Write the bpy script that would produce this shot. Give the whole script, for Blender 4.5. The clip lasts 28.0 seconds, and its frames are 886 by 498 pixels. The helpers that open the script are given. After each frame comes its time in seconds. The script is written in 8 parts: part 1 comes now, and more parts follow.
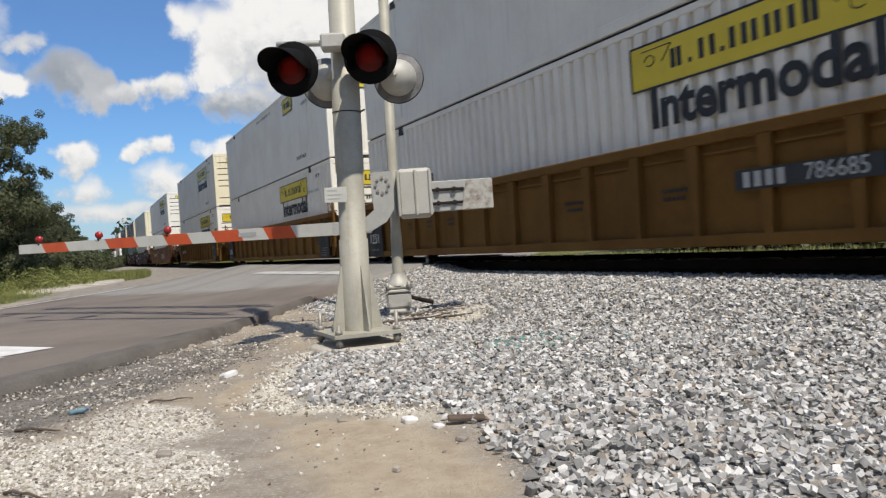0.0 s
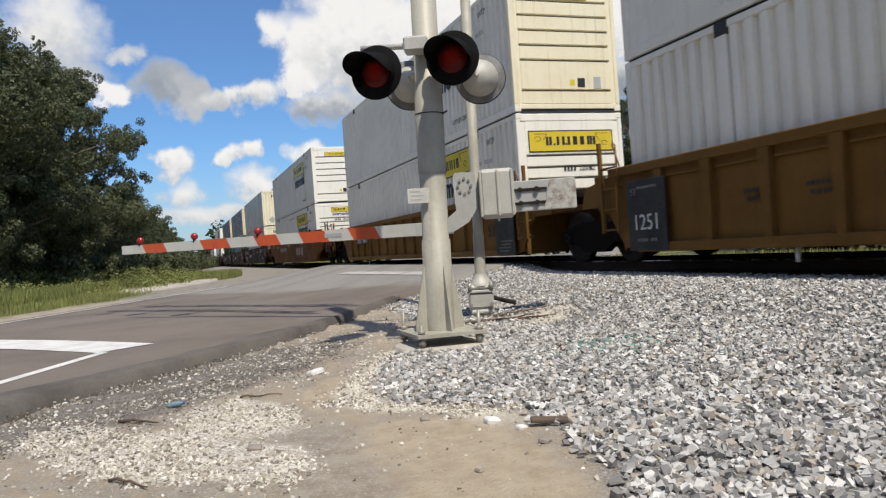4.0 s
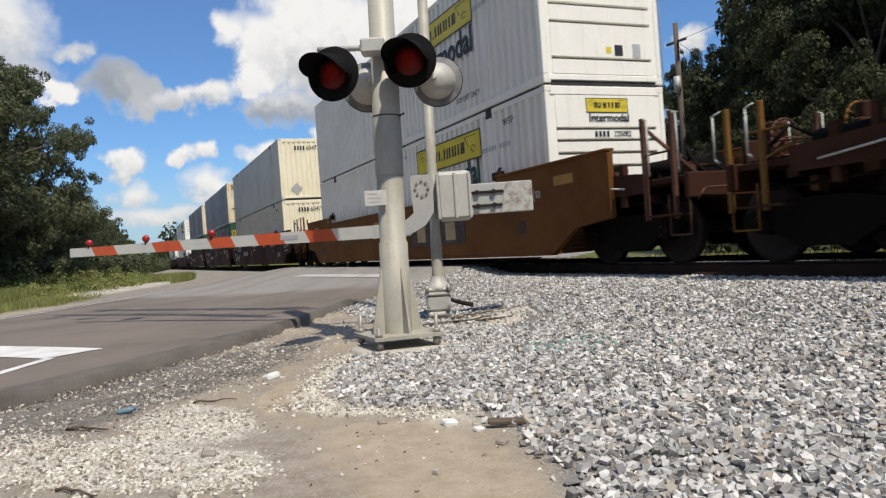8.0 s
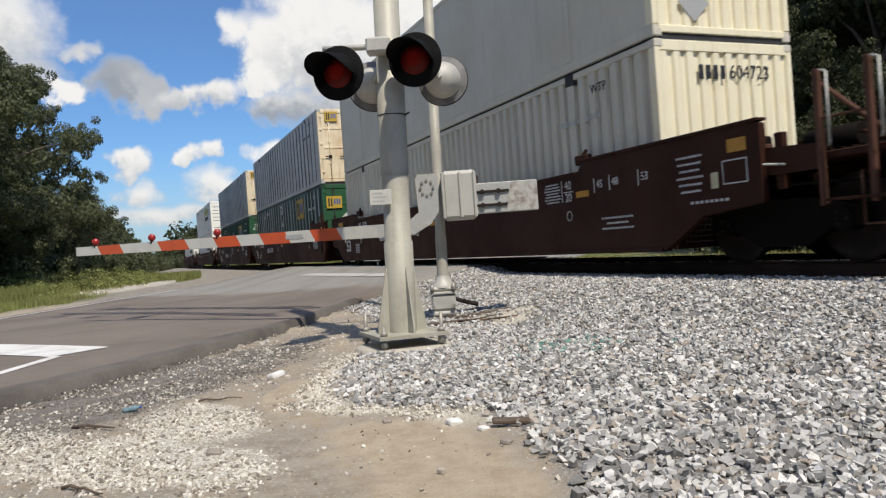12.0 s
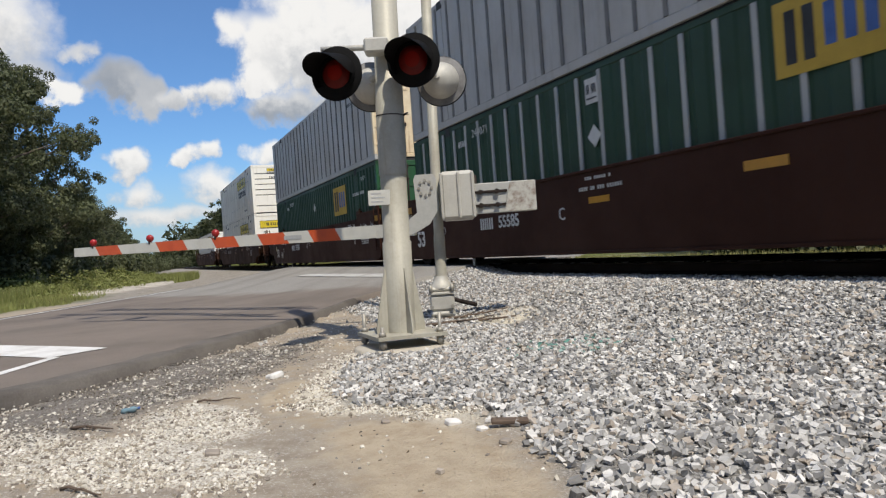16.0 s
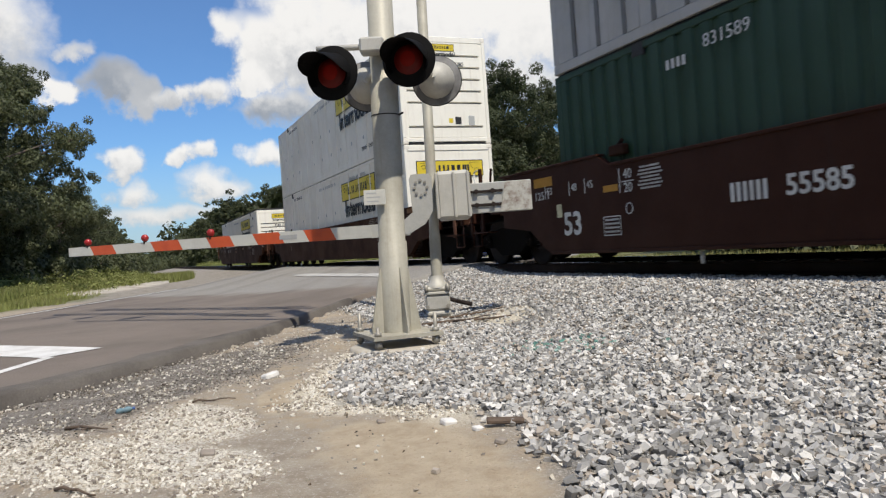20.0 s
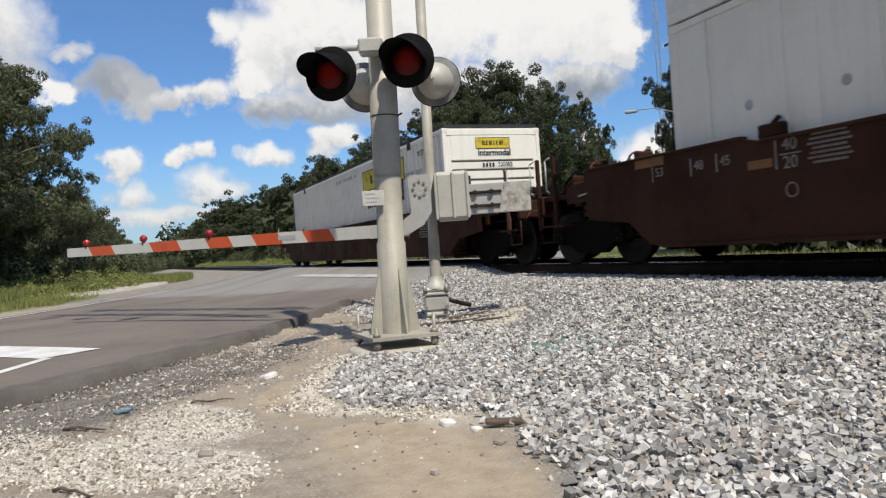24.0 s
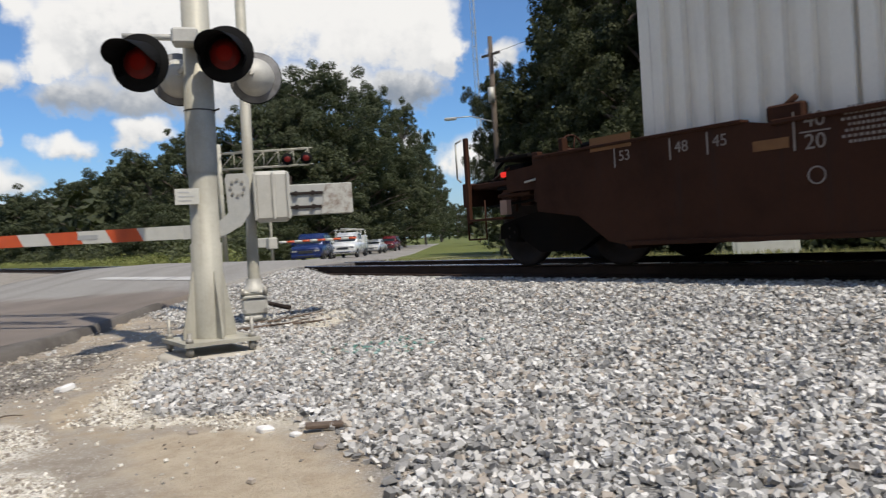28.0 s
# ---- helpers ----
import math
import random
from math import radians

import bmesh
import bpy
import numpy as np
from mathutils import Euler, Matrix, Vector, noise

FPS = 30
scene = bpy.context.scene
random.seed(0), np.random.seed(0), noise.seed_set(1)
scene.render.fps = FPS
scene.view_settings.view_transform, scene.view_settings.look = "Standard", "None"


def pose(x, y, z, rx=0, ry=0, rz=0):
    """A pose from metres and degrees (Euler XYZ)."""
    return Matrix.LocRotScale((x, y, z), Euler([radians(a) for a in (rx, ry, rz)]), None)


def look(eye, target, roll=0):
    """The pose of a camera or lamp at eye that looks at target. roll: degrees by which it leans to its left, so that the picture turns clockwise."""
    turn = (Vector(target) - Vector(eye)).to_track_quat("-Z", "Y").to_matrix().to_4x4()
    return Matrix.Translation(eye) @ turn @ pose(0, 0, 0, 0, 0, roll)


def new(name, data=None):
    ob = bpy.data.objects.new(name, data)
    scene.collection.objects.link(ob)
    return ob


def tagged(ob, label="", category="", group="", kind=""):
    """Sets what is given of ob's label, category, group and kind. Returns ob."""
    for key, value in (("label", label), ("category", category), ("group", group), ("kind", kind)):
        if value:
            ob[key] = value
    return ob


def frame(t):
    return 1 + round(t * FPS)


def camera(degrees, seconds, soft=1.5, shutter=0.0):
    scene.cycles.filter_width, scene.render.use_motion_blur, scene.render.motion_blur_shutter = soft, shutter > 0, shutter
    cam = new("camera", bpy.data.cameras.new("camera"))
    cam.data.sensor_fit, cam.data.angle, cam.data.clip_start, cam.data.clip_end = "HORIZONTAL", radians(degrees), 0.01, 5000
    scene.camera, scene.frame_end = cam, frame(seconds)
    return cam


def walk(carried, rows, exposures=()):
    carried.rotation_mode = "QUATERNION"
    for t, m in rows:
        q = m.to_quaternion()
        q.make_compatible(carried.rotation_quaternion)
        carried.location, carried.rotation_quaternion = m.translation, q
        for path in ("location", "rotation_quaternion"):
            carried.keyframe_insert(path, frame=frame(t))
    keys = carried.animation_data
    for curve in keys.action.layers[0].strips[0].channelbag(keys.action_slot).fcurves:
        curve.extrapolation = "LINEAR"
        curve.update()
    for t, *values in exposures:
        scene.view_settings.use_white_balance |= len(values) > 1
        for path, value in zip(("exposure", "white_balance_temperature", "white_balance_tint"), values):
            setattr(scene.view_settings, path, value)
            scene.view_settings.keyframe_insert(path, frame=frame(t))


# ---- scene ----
# Camera: low tripod beside a level crossing, panning a little.
EYE = Vector((0.0, 0.0, 0.95))
SECONDS = 28.0
cam = camera(61.8, SECONDS, soft=1.25, shutter=0.2)


def aim(yaw, pitch, roll):
    """Heading measured from the track's -x direction towards +y."""
    a, p = radians(yaw), radians(pitch)
    way = Vector((-math.cos(a) * math.cos(p), math.sin(a) * math.cos(p), math.sin(p)))
    return look(EYE, EYE + way, roll)


PATH = [(t, aim(a, b, c)) for t, a, b, c in (
    (0.0, 26.12, -0.67, -4.01), (0.5, 22.45, -0.46, -4.19), (1.0, 19.52, -0.23, -4.1), (1.5, 19.69, -0.24, -4.13),
    (2.0, 19.62, -0.23, -4.18), (2.5, 19.61, -0.2, -4.13), (4.5, 19.81, -0.19, -4.13), (5.0, 19.84, -0.16, -4.15),
    (5.5, 21.99, -0.44, -4.06), (6.0, 23.67, -0.58, -4.05), (6.5, 23.99, -0.4, -4.09), (7.0, 23.61, -0.21, -4.02),
    (7.5, 23.33, -0.2, -4.08), (8.0, 23.08, -0.24, -4.14), (8.5, 22.82, -0.22, -4.07), (9.0, 22.67, -0.22, -4.1),
    (9.5, 22.65, -0.21, -4.08), (10.0, 22.66, -0.25, -4.11), (10.5, 22.64, -0.28, -4.09), (11.0, 22.66, -0.27, -4.07),
    (11.5, 22.66, -0.27, -4.1), (12.0, 22.69, -0.27, -4.06), (12.5, 22.7, -0.31, -4.1), (14.5, 22.79, -0.35, -4.07),
    (15.0, 22.81, -0.29, -4.1), (15.5, 22.81, -0.28, -4.09), (16.0, 22.81, -0.25, -4.13), (16.5, 22.78, -0.28, -4.07),
    (17.0, 22.78, -0.28, -4.06), (17.5, 22.81, -0.31, -4.1), (18.0, 22.82, -0.33, -4.04), (18.5, 22.93, -0.32, -4.14),
    (19.0, 23.03, -0.34, -4.07), (19.5, 23.1, -0.31, -4.06), (20.0, 23.15, -0.3, -4.14), (20.5, 23.18, -0.3, -4.12),
    (21.0, 23.18, -0.29, -4.16), (21.5, 23.2, -0.27, -4.15), (23.5, 23.22, -0.27, -4.18), (24.0, 23.25, -0.25, -4.12),
    (24.5, 23.26, -0.25, -4.14), (25.0, 23.23, -0.26, -4.24), (25.5, 23.19, -0.32, -4.11), (26.0, 23.16, -0.55, -4.1),
    (26.5, 23.11, -0.66, -4.16), (27.0, 23.09, -0.47, -4.14), (27.5, 23.49, -0.35, -4.07), (27.6, 26.0, -0.45, -4.0),
    (27.7, 29.2, -0.6, -3.9), (27.8, 31.8, -0.75, -3.8), (27.9, 34.7, -0.9, -3.7), (28.0, 36.97, -1.0, -3.59))]
walk(cam, PATH, exposures=[(0.0, -0.1, 6600.0, 9.5), (SECONDS, -0.1, 6600.0, 9.5)])

# ---- world, sun, exposure ----
SUN_AZ, SUN_EL = radians(3), radians(57)     # azimuth from +x towards +y


def add(nt, kind, **inputs):
    """A shader node with its inputs set by name or index."""
    n = nt.nodes.new(kind)
    for key, value in inputs.items():
        if key.startswith("i"):
            k = int(key[1:])
            if isinstance(value, bpy.types.NodeSocket):
                nt.links.new(value, n.inputs[k])
            else:
                n.inputs[k].default_value = value
    return n


def maths(nt, op, a, b=0.0, c=None):
    n = nt.nodes.new("ShaderNodeMath")
    n.operation = op
    for k, value in enumerate((a, b) if c is None else (a, b, c)):
        if isinstance(value, bpy.types.NodeSocket):
            nt.links.new(value, n.inputs[k])
        else:
            n.inputs[k].default_value = value
    return n.outputs[0]


def mix(nt, fac, a, b, blend="MIX"):
    n = nt.nodes.new("ShaderNodeMix")
    n.data_type, n.blend_type = "RGBA", blend
    for k, value in ((0, fac), (6, a), (7, b)):
        if isinstance(value, bpy.types.NodeSocket):
            nt.links.new(value, n.inputs[k])
        else:
            n.inputs[k].default_value = value if k == 0 else (*value[:3], 1.0)
    return n.outputs[2]


def noise_tex(nt, vector, scale, detail=4.0, rough=0.6, dim="3D"):
    n = nt.nodes.new("ShaderNodeTexNoise")
    n.noise_dimensions = dim
    nt.links.new(vector, n.inputs["Vector"])
    n.inputs["Scale"].default_value, n.inputs["Detail"].default_value, n.inputs["Roughness"].default_value = scale, detail, rough
    return n.outputs[0]


def steps(nt, value, lo, hi, a=0.0, b=1.0):
    n = nt.nodes.new("ShaderNodeMapRange")
    n.interpolation_type = "SMOOTHSTEP"
    nt.links.new(value, n.inputs[0])
    for k, v in zip((1, 2, 3, 4), (lo, hi, a, b)):
        n.inputs[k].default_value = v
    return n.outputs[0]


def make_world():
    w = bpy.data.worlds.new("sky")
    scene.world = w
    w.use_nodes = True
    nt = w.node_tree
    nt.nodes.clear()
    sky = nt.nodes.new("ShaderNodeTexSky")
    sky.sky_type, sky.sun_disc = "NISHITA", False
    sky.sun_elevation, sky.sun_rotation = SUN_EL, math.pi / 2 - SUN_AZ
    sky.air_density, sky.dust_density, sky.ozone_density = 1.0, 0.4, 2.0
    blue = mix(nt, 1.0, sky.outputs[0], (0.068, 0.103, 0.142), "MULTIPLY")
    way = nt.nodes.new("ShaderNodeTexCoord").outputs["Generated"]
    xyz = add(nt, "ShaderNodeSeparateXYZ", i0=way).outputs
    az = maths(nt, "MULTIPLY", maths(nt, "ARCTAN2", xyz[1], maths(nt, "MULTIPLY", xyz[0], -1.0)), 57.2958)
    el = maths(nt, "MULTIPLY", maths(nt, "ARCSINE", xyz[2]), 57.2958)
    # billows bend the outlines at several sizes
    puff = maths(nt, "SUBTRACT", noise_tex(nt, way, 16.0, 2.0, 0.5), 0.5)
    fine = maths(nt, "SUBTRACT", noise_tex(nt, way, 55.0, 6.0, 0.6), 0.5)
    other = add(nt, "ShaderNodeVectorMath", i0=way, i1=(3.1, 1.7, 5.3)).outputs[0]
    sway = maths(nt, "SUBTRACT", noise_tex(nt, other, 16.0, 2.0, 0.5), 0.5)
    curl = maths(nt, "SUBTRACT", noise_tex(nt, other, 50.0, 5.0, 0.6), 0.5)
    az = maths(nt, "ADD", az, maths(nt, "ADD", maths(nt, "MULTIPLY", sway, 5.0), maths(nt, "MULTIPLY", curl, 1.7)))
    high_el = maths(nt, "ADD", el, maths(nt, "ADD", maths(nt, "MULTIPLY", puff, 3.0), maths(nt, "MULTIPLY", fine, 1.4)))
    wisp = maths(nt, "SUBTRACT", noise_tex(nt, way, 5.0, 4.0, 0.6), 0.5)
    total, shade = None, None
    # cumulus: azimuth, elevation, half width, half height, tone at its base and its top, how soft its rim is
    for a, e, ra, re, base, crest, soft in CLOUDS:
        u = maths(nt, "DIVIDE", maths(nt, "SUBTRACT", az, a), ra)
        v = maths(nt, "DIVIDE", maths(nt, "SUBTRACT", high_el, e), re)
        d = maths(nt, "SUBTRACT", 1.0, maths(nt, "ADD", maths(nt, "MULTIPLY", u, u), maths(nt, "MULTIPLY", v, v)))
        d = maths(nt, "ADD", d, maths(nt, "ADD", maths(nt, "MULTIPLY", sway, 0.8), maths(nt, "MULTIPLY", fine, 0.9)))
        v = maths(nt, "ADD", v, maths(nt, "MULTIPLY", curl, 1.3))
        lit = steps(nt, v, -0.75, 0.6, base, crest)
        cover = steps(nt, d, -0.2 - soft * 0.8, 0.45 + soft)
        # the denser cloud hides what lies behind it
        if total is None:
            total, shade = cover, lit
        else:
            shade = maths(nt, "ADD", maths(nt, "MULTIPLY", shade, maths(nt, "SUBTRACT", 1.0, cover)), maths(nt, "MULTIPLY", lit, cover))
            total = maths(nt, "MAXIMUM", total, cover)
    # scattered clouds over the rest of the sky, away from the view
    wide = maths(nt, "MULTIPLY", maths(nt, "SUBTRACT", noise_tex(nt, way, 2.6, 6.0, 0.6), 0.51), 6.0)
    out = steps(nt, maths(nt, "ABSOLUTE", maths(nt, "SUBTRACT", az, 32.0)), 45.0, 60.0)
    high = steps(nt, el, 30.0, 40.0)
    wide = maths(nt, "SUBTRACT", maths(nt, "MULTIPLY", wide, maths(nt, "MAXIMUM", out, high)), 0.05)
    wide = steps(nt, wide, -0.12, 0.6)
    shade = maths(nt, "ADD", maths(nt, "MULTIPLY", shade, maths(nt, "SUBTRACT", 1.0, wide)), maths(nt, "MULTIPLY", wide, 0.85))
    total = maths(nt, "MAXIMUM", total, wide)
    mask = maths(nt, "MULTIPLY", total, steps(nt, el, -0.5, 1.5))
    tone = maths(nt, "ADD", shade, maths(nt, "ADD", maths(nt, "MULTIPLY", fine, 0.14), maths(nt, "MULTIPLY", wisp, 0.35)))
    white = mix(nt, steps(nt, tone, 0.0, 1.0), (0.27, 0.31, 0.37), (1.0, 0.985, 0.96))
    low = steps(nt, el, 0.0, 9.0, 0.55, 0.0)
    blue = mix(nt, low, blue, (0.45, 0.55, 0.66))
    col = mix(nt, maths(nt, "MULTIPLY", mask, 0.96), blue, white)
    bg = add(nt, "ShaderNodeBackground", i0=col, i1=1.0)
    end = nt.nodes.new("ShaderNodeOutputWorld")
    nt.links.new(bg.outputs[0], end.inputs[0])


CLOUDS = (
    # left: a soft veil, wisps, the grey bank and its pale lumps
    (-6.9, 16.6, 3.0, 3.6, 0.5, 0.85, 0.7), (-6.4, 13.4, 2.6, 1.8, 0.35, 0.5, 0.6), (-2.7, 15.0, 1.5, 0.6, 0.6, 0.6, 0.8), (-4.1, 12.4, 1.5, 1.1, 0.9, 1.0, 0.15),
    (-0.4, 12.8, 2.8, 1.7, 0.22, 0.3, 0.25), (1.9, 12.1, 1.7, 1.7, 0.45, 0.4, 0.2), (3.9, 11.8, 1.9, 0.9, 0.42, 0.6, 0.3), (6.6, 12.2, 1.6, 1.5, 0.45, 0.85, 0.2),
    # low puffs over the line
    (0.0, 7.5, 1.8, 1.1, 0.6, 1.0, 0.2), (5.2, 7.7, 1.5, 0.9, 0.65, 1.0, 0.2), (6.2, 5.6, 2.6, 1.0, 0.6, 0.9, 0.5), (0.4, 5.4, 1.5, 1.0, 0.6, 0.85, 0.5), (2.6, 3.8, 4.2, 0.8, 0.6, 0.75, 0.8),
    (10.4, 7.4, 1.9, 1.0, 0.6, 1.0, 0.3), (15.6, 8.6, 2.3, 1.1, 0.6, 0.95, 0.3), (8.5, 3.4, 3.4, 0.9, 0.6, 0.8, 0.7),
    # the great cloud: grey underside, then its bright heads
    (11.9, 11.6, 3.2, 1.8, 0.15, 0.55, 0.35), (15.8, 10.9, 4.2, 1.5, 0.2, 0.45, 0.5), (22.0, 11.6, 5.5, 2.2, 0.3, 0.7, 0.5), (28.6, 11.7, 6.2, 2.0, 0.3, 0.75, 0.4), (35.0, 11.4, 3.2, 1.6, 0.12, 0.5, 0.3),
    (10.4, 15.2, 3.2, 3.2, 0.6, 1.05, 0.1), (9.0, 13.4, 1.6, 1.5, 0.75, 1.0, 0.12), (15.4, 16.2, 5.4, 4.8, 0.5, 1.1, 0.2), (23.0, 17.4, 6.5, 5.4, 0.75, 1.15, 0.2), (31.0, 17.0, 6.5, 5.0, 0.8, 1.15, 0.2),
    (36.4, 15.4, 3.3, 3.6, 0.75, 1.1, 0.12), (38.6, 13.6, 1.5, 2.0, 0.6, 1.05, 0.15),
    # right of it
    (40.6, 5.8, 3.0, 2.4, 0.7, 1.0, 0.2), (35.2, 7.7, 1.7, 0.6, 0.6, 0.8, 0.4), (42.6, 13.8, 1.0, 1.0, 0.6, 0.8, 0.5))
make_world()

sun = new("sun", bpy.data.lights.new("sun", "SUN"))
sun.data.energy, sun.data.angle, sun.data.color = 4.6, radians(0.6), (1.0, 0.93, 0.82)
sun_way = Vector((math.cos(SUN_EL) * math.cos(SUN_AZ), math.cos(SUN_EL) * math.sin(SUN_AZ), math.sin(SUN_EL)))
sun.matrix_basis = look((60, 10, 90), Vector((60, 10, 90)) - sun_way)

# ---- materials ----
MATS = {}


def mat(name, colour, rough=0.7, metal=0.0, second=None, amount=0.5, scale=1.5, grain=0.12, grain_scale=40.0, bump=0.15,
        streak=0.0, streak_colour=(0.1, 0.06, 0.04), vary=0.0, spec=0.5):
    """A surface in two scales: blotches of a second colour, fine grain with relief, and vertical streaks of dirt."""
    if name in MATS:
        return MATS[name]
    m = bpy.data.materials.new(name)
    m.use_nodes = True
    nt = m.node_tree
    p = nt.nodes["Principled BSDF"]
    at = nt.nodes.new("ShaderNodeTexCoord").outputs["Object"]
    if second is None:
        second = tuple(c * 0.6 for c in colour)
    big = noise_tex(nt, at, scale, 5.0, 0.62)
    small = noise_tex(nt, at, grain_scale, 3.0, 0.6)
    col = mix(nt, maths(nt, "MULTIPLY", steps(nt, big, 0.38, 0.72), amount), colour, second)
    if streak:
        mp = nt.nodes.new("ShaderNodeMapping")
        nt.links.new(at, mp.inputs[0])
        mp.inputs["Scale"].default_value = (5.0, 5.0, 0.35)
        s = noise_tex(nt, mp.outputs[0], 1.6, 5.0, 0.7)
        col = mix(nt, maths(nt, "MULTIPLY", steps(nt, s, 0.5, 0.78), streak), col, streak_colour)
    dark = maths(nt, "ADD", 1.0 - grain, maths(nt, "MULTIPLY", small, 2 * grain))
    if vary:
        r = nt.nodes.new("ShaderNodeObjectInfo").outputs["Random"]
        dark = maths(nt, "MULTIPLY", dark, maths(nt, "ADD", 1.0 - vary, maths(nt, "MULTIPLY", r, 2 * vary)))
    grey = add(nt, "ShaderNodeCombineXYZ", i0=dark, i1=dark, i2=dark).outputs[0]
    col = mix(nt, 1.0, col, grey, "MULTIPLY")
    nt.links.new(col, p.inputs["Base Color"])
    nt.links.new(steps(nt, big, 0.3, 0.8, max(rough - 0.12, 0.05), min(rough + 0.12, 1.0)), p.inputs["Roughness"])
    p.inputs["Metallic"].default_value = metal
    p.inputs["Specular IOR Level"].default_value = spec
    if bump:
        b = add(nt, "ShaderNodeBump", i0=bump, i1=0.02)
        nt.links.new(small, b.inputs["Height"])
        nt.links.new(b.outputs[0], p.inputs["Normal"])
    MATS[name] = m
    return m


def island_mat(name, dark, light, rough=0.9, scale=30.0, tint=(0.3, 0.27, 0.24), leaf=False):
    """Loose pieces joined in one mesh: each takes its own tone."""
    if name in MATS:
        return MATS[name]
    m = bpy.data.materials.new(name)
    m.use_nodes = True
    nt = m.node_tree
    p = nt.nodes["Principled BSDF"]
    r = nt.nodes.new("ShaderNodeNewGeometry").outputs["Random Per Island"]
    at = nt.nodes.new("ShaderNodeTexCoord").outputs["Object"]
    col = mix(nt, r, dark, light)
    col = mix(nt, maths(nt, "GREATER_THAN", maths(nt, "FRACT", maths(nt, "MULTIPLY", r, 17.0)), 0.86), col, tint)
    g = noise_tex(nt, at, scale, 3.0, 0.6)
    g = maths(nt, "ADD", 0.75, maths(nt, "MULTIPLY", g, 0.5))
    col = mix(nt, 1.0, col, add(nt, "ShaderNodeCombineXYZ", i0=g, i1=g, i2=g).outputs[0], "MULTIPLY")
    if leaf:
        w = nt.nodes.new("ShaderNodeObjectInfo").outputs["Random"]
        col = mix(nt, maths(nt, "MULTIPLY", w, 0.5), col, tint)
        big = noise_tex(nt, at, 0.35, 2.0, 0.5)
        col = mix(nt, steps(nt, big, 0.4, 0.7, 0.0, 0.6), col, light)
        t = add(nt, "ShaderNodeBsdfTranslucent", i0=mix(nt, 1.0, col, (1.2, 1.4, 0.6), "MULTIPLY"))
        s = nt.nodes.new("ShaderNodeMixShader")
        s.inputs[0].default_value = 0.16
        nt.links.new(p.outputs[0], s.inputs[1])
        nt.links.new(t.outputs[0], s.inputs[2])
        nt.links.new(s.outputs[0], nt.nodes["Material Output"].inputs[0])
    nt.links.new(col, p.inputs["Base Color"])
    p.inputs["Roughness"].default_value = rough
    p.inputs["Specular IOR Level"].default_value = 0.25
    MATS[name] = m
    return m


def glow(name, colour, strength):
    m = bpy.data.materials.new(name)
    m.use_nodes = True
    p = m.node_tree.nodes["Principled BSDF"]
    p.inputs["Base Color"].default_value = (*colour, 1)
    p.inputs["Emission Color"].default_value = (*colour, 1)
    p.inputs["Emission Strength"].default_value = strength
    p.inputs["Roughness"].default_value = 0.25
    return m


